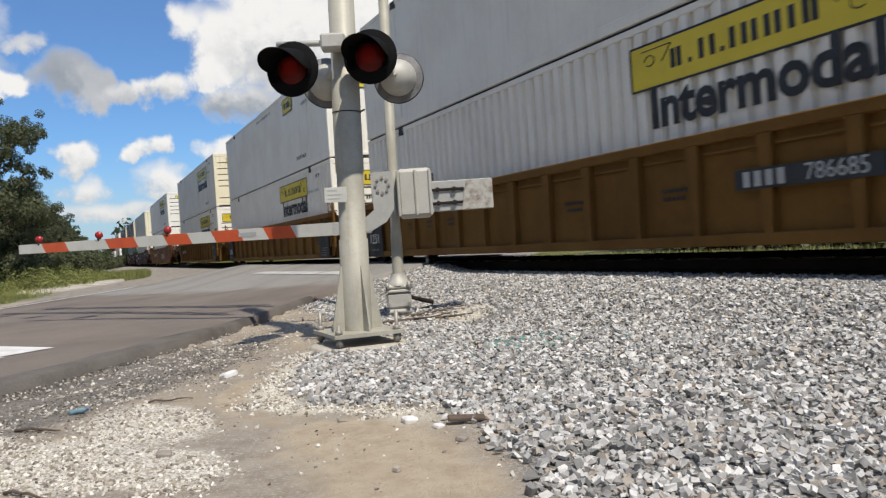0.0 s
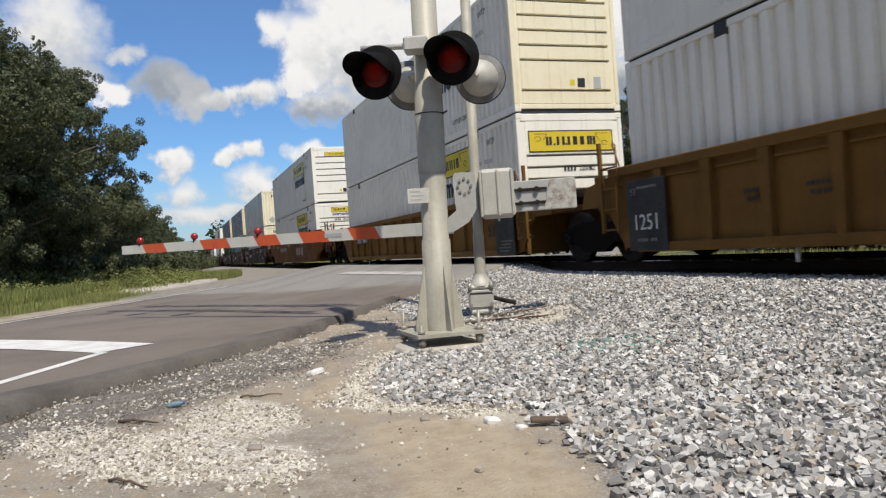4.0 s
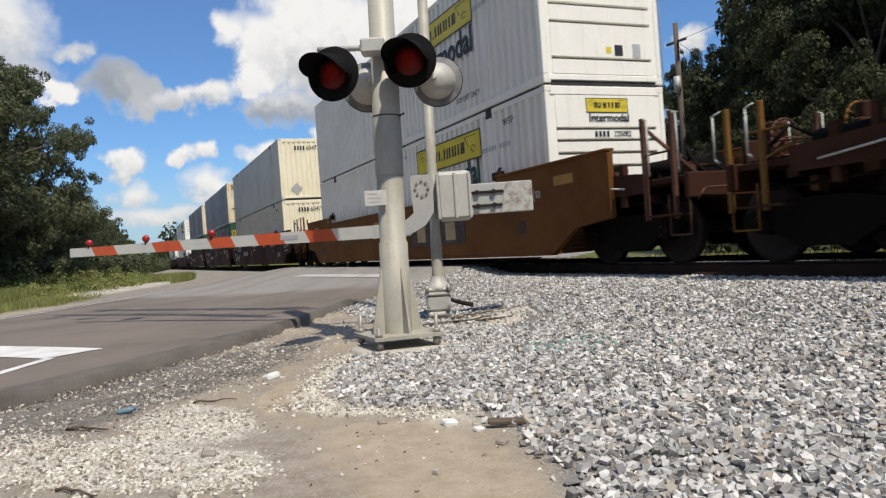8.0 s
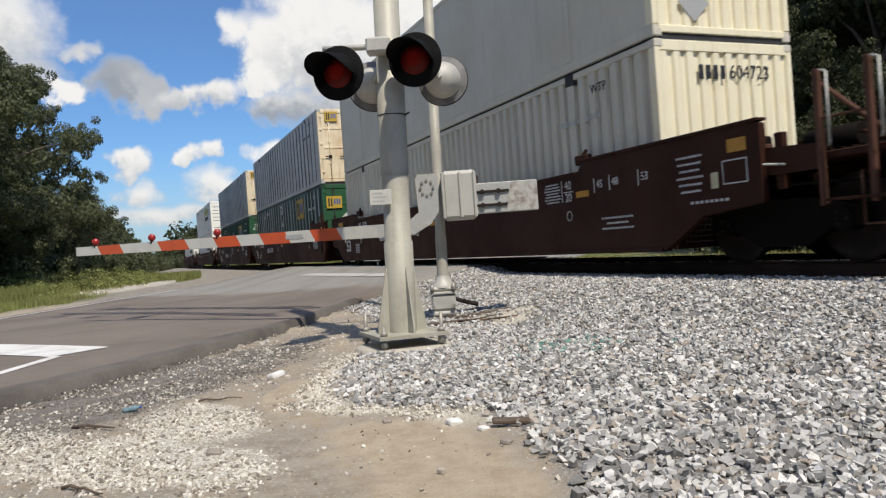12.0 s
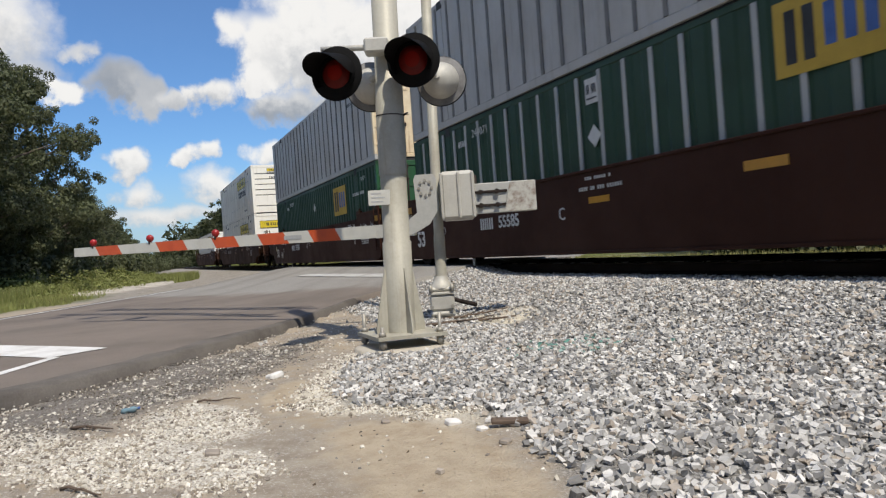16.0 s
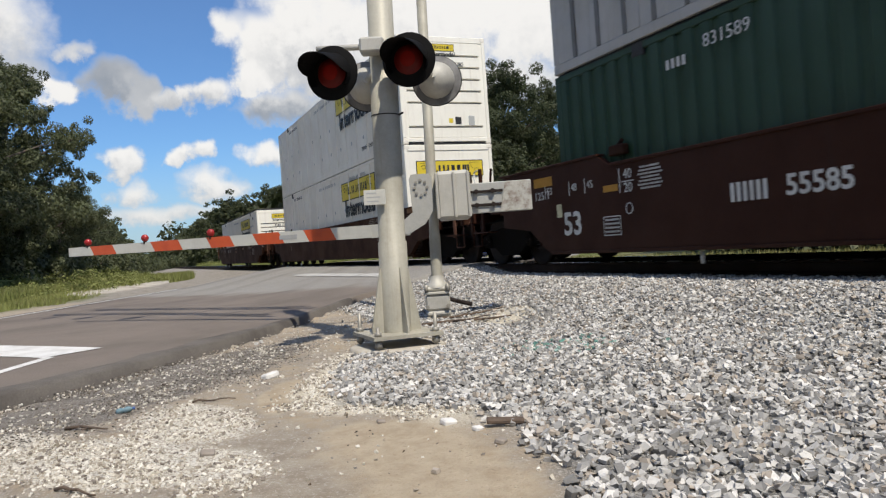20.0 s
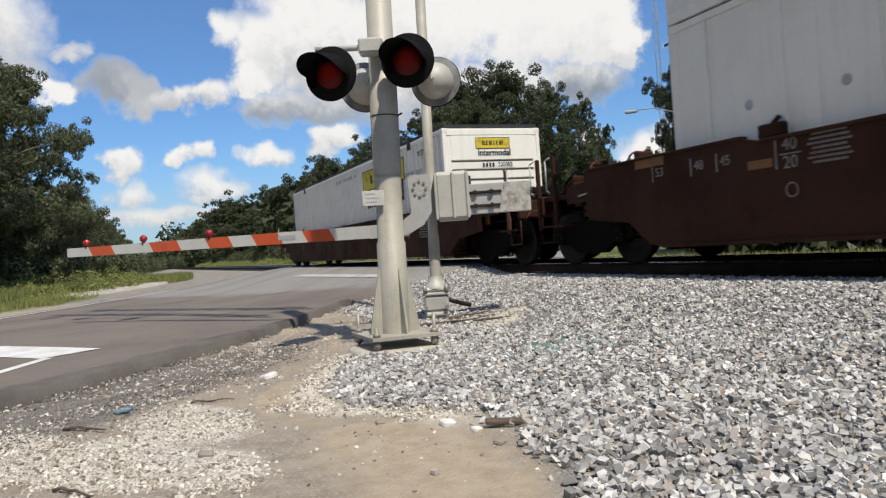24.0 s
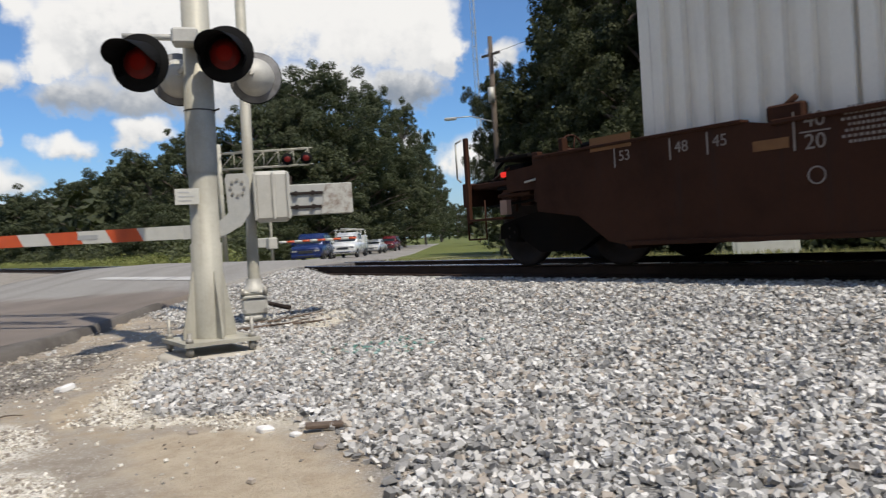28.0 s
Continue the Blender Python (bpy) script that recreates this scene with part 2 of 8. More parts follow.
# ---- mesh building ----
class Build:
    """Collects vertices and faces of one mesh."""

    def __init__(self):
        self.v, self.f, self.soft = [], [], []

    def poly(self, pts, smooth=False):
        n = len(self.v)
        self.v += [tuple(p) for p in pts]
        self.f.append(tuple(range(n, n + len(pts))))
        self.soft.append(smooth)
        return self

    def box(self, x0, x1, y0, y1, z0, z1, b=0.0, m=None):
        n = len(self.v)
        if b <= 0:
            pts = [(x, y, z) for x in (x0, x1) for y in (y0, y1) for z in (z0, z1)]
            fs = [(0, 1, 3, 2), (4, 6, 7, 5), (0, 4, 5, 1), (2, 3, 7, 6), (0, 2, 6, 4), (1, 5, 7, 3)]
        else:
            pts, ids = [], {}
            for i, x in enumerate((x0, x1)):
                for j, y in enumerate((y0, y1)):
                    for k, z in enumerate((z0, z1)):
                        s = (1 - 2 * i, 1 - 2 * j, 1 - 2 * k)
                        for a in range(3):
                            q = [x + s[0] * b, y + s[1] * b, z + s[2] * b]
                            q[a] = (x, y, z)[a]
                            ids[i, j, k, a] = len(pts)
                            pts.append(tuple(q))
            fs = []
            for a in range(3):
                o1, o2 = [c for c in range(3) if c != a]
                for side in (0, 1):
                    loop = []
                    for u, w in ((0, 0), (1, 0), (1, 1), (0, 1)):
                        c = [0, 0, 0]
                        c[a], c[o1], c[o2] = side, u, w
                        loop.append(ids[(*c, a)])
                    fs.append(tuple(loop))
                for u in (0, 1):
                    for w in (0, 1):
                        c0, c1 = [0, 0, 0], [0, 0, 0]
                        c0[o1], c0[o2], c0[a] = u, w, 0
                        c1[o1], c1[o2], c1[a] = u, w, 1
                        fs.append((ids[(*c0, o1)], ids[(*c1, o1)], ids[(*c1, o2)], ids[(*c0, o2)]))
            for i in (0, 1):
                for j in (0, 1):
                    for k in (0, 1):
                        fs.append((ids[i, j, k, 0], ids[i, j, k, 1], ids[i, j, k, 2]))
        if m is not None:
            pts = [tuple(m @ Vector(p)) for p in pts]
        self.v += pts
        self.f += [tuple(n + i for i in q) for q in fs]
        self.soft += [False] * len(fs)
        return self

    def cyl(self, p0, p1, r0, r1=None, n=12, caps=True, smooth=True):
        r1 = r0 if r1 is None else r1
        p0, p1 = Vector(p0), Vector(p1)
        w = (p1 - p0).normalized()
        u = w.orthogonal().normalized()
        s = w.cross(u)
        k = len(self.v)
        for p, r in ((p0, r0), (p1, r1)):
            for i in range(n):
                a = 2 * math.pi * i / n
                self.v.append(tuple(p + u * (r * math.cos(a)) + s * (r * math.sin(a))))
        for i in range(n):
            j = (i + 1) % n
            self.f.append((k + i, k + j, k + n + j, k + n + i))
            self.soft.append(smooth)
        if caps:
            self.f.append(tuple(k + i for i in reversed(range(n))))
            self.f.append(tuple(k + n + i for i in range(n)))
            self.soft += [False, False]
        return self

    def tube(self, pts, r, n=8):
        for a, b in zip(pts[:-1], pts[1:]):
            self.cyl(a, b, r, r, n)
        return self

    def prism(self, pts, axis, a, b):
        """A flat outline (in the other two axes, in order) drawn out along an axis from a to b."""
        def put(q, d):
            c = list(q)
            c.insert(axis, d)
            return tuple(c)
        n, k = len(pts), len(self.v)
        self.v += [put(q, a) for q in pts] + [put(q, b) for q in pts]
        for i in range(n):
            j = (i + 1) % n
            self.f.append((k + i, k + j, k + n + j, k + n + i))
        self.f += [tuple(k + i for i in reversed(range(n))), tuple(k + n + i for i in range(n))]
        self.soft += [False] * (n + 2)
        return self

    def lathe(self, profile, n, m=None, smooth=True):
        """(radius, z) rows turned round z."""
        k = len(self.v)
        for r, z in profile:
            for i in range(n):
                a = 2 * math.pi * i / n
                p = Vector((r * math.cos(a), r * math.sin(a), z))
                self.v.append(tuple(m @ p if m is not None else p))
        for q in range(len(profile) - 1):
            for i in range(n):
                j = (i + 1) % n
                self.f.append((k + q * n + i, k + q * n + j, k + (q + 1) * n + j, k + (q + 1) * n + i))
                self.soft.append(smooth)
        return self

    def mesh(self, name, material):
        me = bpy.data.meshes.new(name)
        me.from_pydata(self.v, [], self.f)
        me.polygons.foreach_set("use_smooth", self.soft)
        bm = bmesh.new()
        bm.from_mesh(me)
        bmesh.ops.recalc_face_normals(bm, faces=bm.faces)
        bm.to_mesh(me)
        bm.free()
        me.materials.append(material)
        return me


def part(name, b, material, parent, label=""):
    """One mesh object under a thing or a part."""
    me = b.mesh(name, material) if isinstance(b, Build) else b
    ob = new(name, me)
    ob.parent = parent
    if name.endswith("mark") or name in ("bar_keeper", "crank_bolts", "base_bolts", "cap_bolts"):
        tagged(ob, kind="stuff")
    return tagged(ob, label)


def thing(name, label, category, at=None, group="", kind=""):
    ob = new(name)
    ob.empty_display_size = 0.2
    if at is not None:
        ob.matrix_basis = at
    return tagged(ob, label, category, group, kind)


def solid(name, b, material, label, category="", group="", kind="", at=None):
    ob = new(name, b.mesh(name, material) if isinstance(b, Build) else b)
    if at is not None:
        ob.matrix_basis = at
    return tagged(ob, label, category, group, kind)


TEXTS = {}


def text_mesh(words, size, material, m, squeeze=1.0, bold=0.0):
    """Lettering as a mesh, drawn in x and y and then placed by m; each wording is drawn once."""
    key = words, size, bold
    if key not in TEXTS:
        cu = bpy.data.curves.new("lettering", "FONT")
        cu.body, cu.size, cu.align_x, cu.align_y = words, size, "CENTER", "CENTER"
        cu.extrude, cu.offset, cu.resolution_u = 0.002, bold, 3
        ob = new("lettering", cu)
        TEXTS[key] = bpy.data.meshes.new_from_object(ob.evaluated_get(bpy.context.evaluated_depsgraph_get()))
        bpy.data.objects.remove(ob)
        bpy.data.curves.remove(cu)
    me = TEXTS[key].copy()
    me.transform(m @ Matrix.Diagonal((squeeze, 1, 1, 1)))
    me.materials.clear()
    me.materials.append(material)
    return me


FACE_SIDE = Matrix(((1, 0, 0, 0), (0, 0, -1, 0), (0, 1, 0, 0), (0, 0, 0, 1)))     # lettering that faces -y
FACE_END = Matrix(((0, 0, 1, 0), (1, 0, 0, 0), (0, 1, 0, 0), (0, 0, 0, 1)))       # lettering that faces +x


def on_side(x, y, z):
    return Matrix.Translation((x, y, z)) @ FACE_SIDE


def on_end(x, y, z):
    return Matrix.Translation((x, y, z)) @ FACE_END

# ---- the ground ----
RAIL_Z, TRACK_Y = 0.47, 8.21
ROAD_EDGE = [(14, -11.5), (2.0, -5.6), (-3.0, -3.25), (-6.6, -1.05), (-7.5, -0.24), (-9.0, 0.93), (-11.3, 2.55), (-12.3, 3.4), (-12.75, 4.1), (-13.5, 5.3), (-14.6, 6.6), (-16.5, 9.9), (-20.0, 11.4), (-41, 27.2), (-70, 50), (-110, 82)]
ROAD_FAR = [(14, -21.5), (2.0, -14.0), (-8.0, -8.0), (-15.5, -4.5), (-20.0, -2.6), (-25.0, -0.45), (-29.0, 1.3), (-32.0, 3.5), (-33.0, 5.3), (-34.0, 6.6), (-36.0, 9.9), (-38.0, 14.5), (-45.7, 21.2), (-74, 43.7), (-114, 75.5)]


def ramp(v, a, b):
    t = min(max((v - a) / (b - a), 0.0), 1.0)
    return t * t * (3 - 2 * t)


def along(line, x, y):
    """Signed distance of a point from an open line; positive on the line's right side (towards -y for -x travel)."""
    best, side = 1e9, 0.0
    for (ax, ay), (bx, by) in zip(line[:-1], line[1:]):
        dx, dy = bx - ax, by - ay
        k = min(max(((x - ax) * dx + (y - ay) * dy) / (dx * dx + dy * dy), 0.0), 1.0)
        ex, ey = x - ax - k * dx, y - ay - k * dy
        d = math.hypot(ex, ey)
        if d < best:
            best, side = d, math.copysign(d, dx * ey - dy * ex)
    return side


def on_road(x, y):
    """Depth inside the road, in metres; negative outside."""
    return min(along(ROAD_EDGE, x, y), -along(ROAD_FAR, x, y))


def near_road(x, y):
    """The same, skipped where the road is plainly far."""
    if y > 0.3 and (x > -5.5 or y > 2.2 and x > -9.5):
        return -9.0
    return on_road(x, y)


def bed(y):
    """The embankment's height across the track."""
    if y < TRACK_Y:
        return 0.28 * (0.4 * ramp(y, 3.0, 6.2) + 0.6 * ramp(y, 4.2, 6.5))
    return 0.28 - 0.48 * ramp(y, 10.2, 22.0) - 0.2 * ramp(y, 24.0, 36.0)


def ground_z(x, y):
    z = bed(y)
    if -116 < x < 16 and -25 < y < 85:
        d = near_road(x, y)
        if d > -1.5:
            z += (road_z(x, y) - z) * ramp(d, -1.5, 0.1)
            z -= 0.02 * (1 - ramp(d, -0.6, 0.0))
            if d < 0.2:
                z -= 0.06 * ramp(d, -1.5, -0.2) * (1 - ramp(y, 2.5, 5.0))
        else:
            z -= 0.02
    if x < -20 and y < -2:
        z += 0.35 * ramp(-y, 4.0, 12.0) * ramp(-x, 20.0, 30.0)
    far = max(abs(x), abs(y))
    if far < 40:
        z += 0.018 * noise.noise((x * 1.1, y * 1.1, 0.3)) * (1.0 if near_road(x, y) < -0.1 else 0.15) * (1 - ramp(y, 6.2, 7.2))
        # the ground is scoured a little round the mast's footing
        z -= 0.05 * math.exp(-((x + 7.12) ** 2 + (y - 2.47) ** 2) / 0.5)
    return z


# Patches of the ground by the camera: centre, half length, half width, turn in degrees.
WHITE_GRAVEL = ((-4.1, -0.12, 1.05, 0.45, 40), (-4.75, 0.3, 0.75, 0.36, 12), (-4.85, -0.65, 0.6, 0.3, 20))
LITTER_DIRT = ((-6.8, 0.15, 2.6, 0.95, -36), (-5.6, -0.75, 0.9, 0.45, -20))
TAN_SAND = ((-5.25, 0.96, 0.75, 0.2, -18), (-3.05, 0.98, 1.2, 0.66, -14))
# where the crushed stone begins: x and y along its ragged near edge
STONE_EDGE = ((-13.0, 3.1), (-9.0, 3.0), (-7.9, 2.75), (-6.7, 1.9), (-5.7, 1.42), (-4.75, 1.1), (-4.35, 1.3), (-4.0, 1.68), (-3.4, 1.78), (-2.8, 1.58), (-2.3, 1.4), (1.0, 1.1))


def inside(zones, x, y):
    """How far inside the nearest of some oval patches; 1 at a middle, 0 at a rim, negative outside."""
    best = -9.0
    for cx, cy, rx, ry, turn in zones:
        c, s = math.cos(radians(turn)), math.sin(radians(turn))
        u, v = ((x - cx) * c + (y - cy) * s) / rx, ((y - cy) * c - (x - cx) * s) / ry
        best = max(best, 1 - u * u - v * v)
    return best


def stone_edge(x):
    return float(np.interp(x, [p[0] for p in STONE_EDGE], [p[1] for p in STONE_EDGE]))


def ground_material():
    m = bpy.data.materials.new("ground")
    m.use_nodes = True
    nt = m.node_tree
    p = nt.nodes["Principled BSDF"]
    at = nt.nodes.new("ShaderNodeTexCoord").outputs["Object"]
    xyz = add(nt, "ShaderNodeSeparateXYZ", i0=at).outputs
    x, y = xyz[0], xyz[1]
    edge = maths(nt, "SUBTRACT", noise_tex(nt, at, 1.6, 6.0, 0.65), 0.5)
    fine = noise_tex(nt, at, 55.0, 4.0, 0.7)
    mid = noise_tex(nt, at, 7.0, 6.0, 0.7)

    def patch(cx, cy, rx, ry, turn=0.0, rag=1.6, soft=0.5):
        c, s = math.cos(radians(turn)), math.sin(radians(turn))
        dx, dy = maths(nt, "SUBTRACT", x, cx), maths(nt, "SUBTRACT", y, cy)
        u = maths(nt, "DIVIDE", maths(nt, "ADD", maths(nt, "MULTIPLY", dx, c), maths(nt, "MULTIPLY", dy, s)), rx)
        v = maths(nt, "DIVIDE", maths(nt, "SUBTRACT", maths(nt, "MULTIPLY", dy, c), maths(nt, "MULTIPLY", dx, s)), ry)
        d = maths(nt, "SUBTRACT", 1.0, maths(nt, "ADD", maths(nt, "MULTIPLY", u, u), maths(nt, "MULTIPLY", v, v)))
        return steps(nt, maths(nt, "ADD", d, maths(nt, "MULTIPLY", edge, rag)), 0.0, soft)

    sand = mix(nt, steps(nt, mid, 0.35, 0.7), (0.5, 0.42, 0.31), (0.4, 0.32, 0.225))
    sand = mix(nt, steps(nt, fine, 0.58, 0.75), sand, (0.25, 0.19, 0.13))
    dirt = mix(nt, steps(nt, mid, 0.35, 0.65), (0.37, 0.325, 0.265), (0.27, 0.23, 0.185))
    dirt = mix(nt, steps(nt, fine, 0.55, 0.62), dirt, (0.48, 0.44, 0.39))
    pale = mix(nt, steps(nt, fine, 0.42, 0.56), (0.38, 0.33, 0.26), (0.72, 0.68, 0.6))
    grit = mix(nt, steps(nt, fine, 0.4, 0.65), (0.14, 0.135, 0.125), (0.4, 0.385, 0.36))
    grass = mix(nt, steps(nt, mid, 0.3, 0.7), (0.07, 0.1, 0.025), (0.16, 0.17, 0.05))
    grass = mix(nt, steps(nt, fine, 0.5, 0.7), grass, (0.2, 0.19, 0.08))
    col = mix(nt, steps(nt, maths(nt, "ADD", mid, edge), 0.35, 0.75), dirt, sand)
    sooty = mix(nt, steps(nt, mid, 0.35, 0.65), (0.15, 0.135, 0.118), (0.24, 0.215, 0.185))
    sooty = mix(nt, steps(nt, fine, 0.56, 0.64), sooty, (0.42, 0.4, 0.37))
    for z in LITTER_DIRT:
        col = mix(nt, patch(*z, 1.4, 0.5), col, sooty)
    for z in TAN_SAND:
        col = mix(nt, patch(*z, 1.1), col, sand)
    # darker scuffs on the sand
    col = mix(nt, maths(nt, "MULTIPLY", patch(-3.45, 0.6, 1.0, 0.35, -5, 2.8, 0.8), 0.8), col, dirt)
    for z in WHITE_GRAVEL:
        col = mix(nt, patch(*z, 1.9), col, pale)
    col = mix(nt, patch(-8.2, 4.2, 1.0, 0.6, -40, 2.0), col, mix(nt, steps(nt, fine, 0.45, 0.6), dirt, pale))
    # crushed stone of the track bed
    rim = nt.nodes.new("ShaderNodeFloatCurve")
    nt.links.new(maths(nt, "DIVIDE", maths(nt, "ADD", x, 13.0), 14.0), rim.inputs["Value"])
    line = rim.mapping.curves[0]
    while len(line.points) < len(STONE_EDGE):
        line.points.new(0.5, 0.5)
    for q, (ex, ey) in zip(line.points, STONE_EDGE):
        q.location, q.handle_type = ((ex + 13.0) / 14.0, ey / 4.0), "VECTOR"
    rim.mapping.update()
    beyond_rim = maths(nt, "SUBTRACT", maths(nt, "ADD", y, maths(nt, "MULTIPLY", edge, 0.5)), maths(nt, "MULTIPLY", rim.outputs[0], 4.0))
    # a fringe of pale chips lies along the rim
    chips = maths(nt, "MULTIPLY", steps(nt, beyond_rim, -0.3, -0.12), steps(nt, x, -3.4, -4.0))
    col = mix(nt, maths(nt, "MULTIPLY", chips, steps(nt, x, -9.0, -8.0)), col, mix(nt, 0.6, pale, (0.62, 0.56, 0.44)))
    rock = maths(nt, "MULTIPLY", steps(nt, beyond_rim, -0.05, 0.2), steps(nt, y, 11.5, 12.5, 1.0, 0.0))
    rock = maths(nt, "MULTIPLY", rock, maths(nt, "SUBTRACT", 1.0, patch(-8.2, 4.2, 0.9, 0.5, -40, 1.4)))
    # between the rails, grime and the train's shade are put into the grit's colour
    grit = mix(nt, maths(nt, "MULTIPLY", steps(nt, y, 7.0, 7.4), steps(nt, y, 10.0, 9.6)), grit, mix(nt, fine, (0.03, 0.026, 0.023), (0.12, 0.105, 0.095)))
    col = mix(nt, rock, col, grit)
    # verges and fields under grass
    left = maths(nt, "ADD", maths(nt, "MULTIPLY", x, 0.401), maths(nt, "MULTIPLY", y, 0.916))
    shy = maths(nt, "ADD", y, maths(nt, "MULTIPLY", edge, 2.5))
    green = maths(nt, "MULTIPLY", steps(nt, maths(nt, "ADD", left, maths(nt, "MULTIPLY", edge, 2.5)), -11.6, -13.2), steps(nt, shy, -0.4, -1.6))
    wood = maths(nt, "MULTIPLY", steps(nt, x, -45.0, -60.0), steps(nt, shy, 0.6, -0.4))
    bare = maths(nt, "MULTIPLY", steps(nt, x, -24.0, -27.0), steps(nt, y, 7.5, 7.0))
    col = mix(nt, bare, col, mix(nt, steps(nt, mid, 0.35, 0.65), (0.35, 0.32, 0.28), (0.26, 0.235, 0.2)))
    col = mix(nt, maths(nt, "MULTIPLY", bare, steps(nt, noise_tex(nt, at, 2.2, 8.0, 0.75), 0.5, 0.62)), col, (0.2, 0.175, 0.145))
    far = steps(nt, maths(nt, "ADD", y, maths(nt, "MULTIPLY", edge, 3.0)), 12.0, 13.5)
    green = maths(nt, "MAXIMUM", maths(nt, "MAXIMUM", green, far), wood)
    dry = maths(nt, "MULTIPLY", far, steps(nt, x, -36.0, -30.0))
    grass = mix(nt, maths(nt, "MULTIPLY", dry, steps(nt, noise_tex(nt, at, 0.5, 6.0, 0.6), 0.42, 0.6)), grass, (0.3, 0.27, 0.19))
    col = mix(nt, green, col, grass)
    col = mix(nt, patch(-39.5, -0.7, 11.0, 2.2, -14, 1.6), col, mix(nt, steps(nt, noise_tex(nt, at, 1.2, 8.0, 0.75), 0.42, 0.58), (0.36, 0.31, 0.25), (0.62, 0.58, 0.51)))
    nt.links.new(col, p.inputs["Base Color"])
    p.inputs["Roughness"].default_value = 0.95
    p.inputs["Specular IOR Level"].default_value = 0.2
    b = add(nt, "ShaderNodeBump", i0=0.7, i1=0.03)
    nt.links.new(maths(nt, "ADD", fine, mid), b.inputs["Height"])
    nt.links.new(b.outputs[0], p.inputs["Normal"])
    return m


def axis_steps(lo, hi, fine_lo, fine_hi, step):
    vals, v = [], fine_lo
    while v < fine_hi:
        vals.append(v)
        v += step
    d, v, up = step, fine_hi, []
    while v < hi:
        up.append(v)
        d *= 1.22
        v += d
    d, v, down = step, fine_lo, []
    while v > lo:
        d *= 1.22
        v -= d
        down.append(max(v, lo))
    return down[::-1] + vals + up + [hi]


def make_ground():
    xs, ys = axis_steps(-2600, 2600, -34, 3, 0.3), axis_steps(-2600, 2600, -6, 12.5, 0.3)
    b = Build()
    w = len(ys)
    for x in xs:
        for y in ys:
            b.v.append((x, y, ground_z(x, y) - (0.0 if on_road(x, y) < -0.15 or max(abs(x), abs(y)) > 90 else 0.05)))
    for i in range(len(xs) - 1):
        for j in range(w - 1):
            b.f.append((i * w + j, (i + 1) * w + j, (i + 1) * w + j + 1, i * w + j + 1))
    b.soft = [True] * len(b.f)
    return solid("ground", b, ground_material(), "sandy dirt ground with pale gravel and grass verges", kind="structure")


def strip(points, width, lift, step=0.5):
    """A painted or paved band along a line of plan points, laid on the ground."""
    b, dense = Build(), []
    for (ax, ay), (bx, by) in zip(points[:-1], points[1:]):
        n = max(1, int(math.hypot(bx - ax, by - ay) / step))
        dense += [(ax + (bx - ax) * i / n, ay + (by - ay) * i / n) for i in range(n)]
    dense.append(points[-1])
    rows = []
    for i, (x, y) in enumerate(dense):
        qx, qy = dense[min(i + 1, len(dense) - 1)]
        px, py = dense[max(i - 1, 0)]
        d = math.hypot(qx - px, qy - py)
        nx, ny = -(qy - py) / d, (qx - px) / d
        rows.append([(x + nx * k * width / 2, y + ny * k * width / 2) for k in (-1, 0, 1)])
    for r, q in zip(rows[:-1], rows[1:]):
        for k in (0, 1):
            b.poly([(x, y, paved(x, y) + lift) for x, y in (r[k], q[k], q[k + 1], r[k + 1])])
    return b


def road_z(x, y):
    """The road climbs evenly to the rails and falls away beyond them."""
    if y < TRACK_Y:
        return 0.46 * ramp(y, 1.5, 7.2)
    return bed(y) + (0.18 * (1 - ramp(y, 10.0, 14.0)) if y < 14 else 0.0)


def crown(x, y, t):
    """The paving's top at a fraction t of its width."""
    return road_z(x, y) + 0.03 + 0.05 * math.sin(math.pi * t) * (1 - ramp(y, 3, 6))


def paved(x, y):
    a, c = max(along(ROAD_EDGE, x, y), 0.0), max(-along(ROAD_FAR, x, y), 0.0)
    return crown(x, y, a / (a + c + 1e-6))


def resample(line, n):
    d = [0.0]
    for a, b in zip(line[:-1], line[1:]):
        d.append(d[-1] + math.hypot(b[0] - a[0], b[1] - a[1]))
    out, k = [], 0
    for i in range(n):
        s = d[-1] * i / (n - 1)
        while k < len(d) - 2 and d[k + 1] < s:
            k += 1
        t = (s - d[k]) / (d[k + 1] - d[k])
        out.append((line[k][0] + t * (line[k + 1][0] - line[k][0]), line[k][1] + t * (line[k + 1][1] - line[k][1])))
    return out


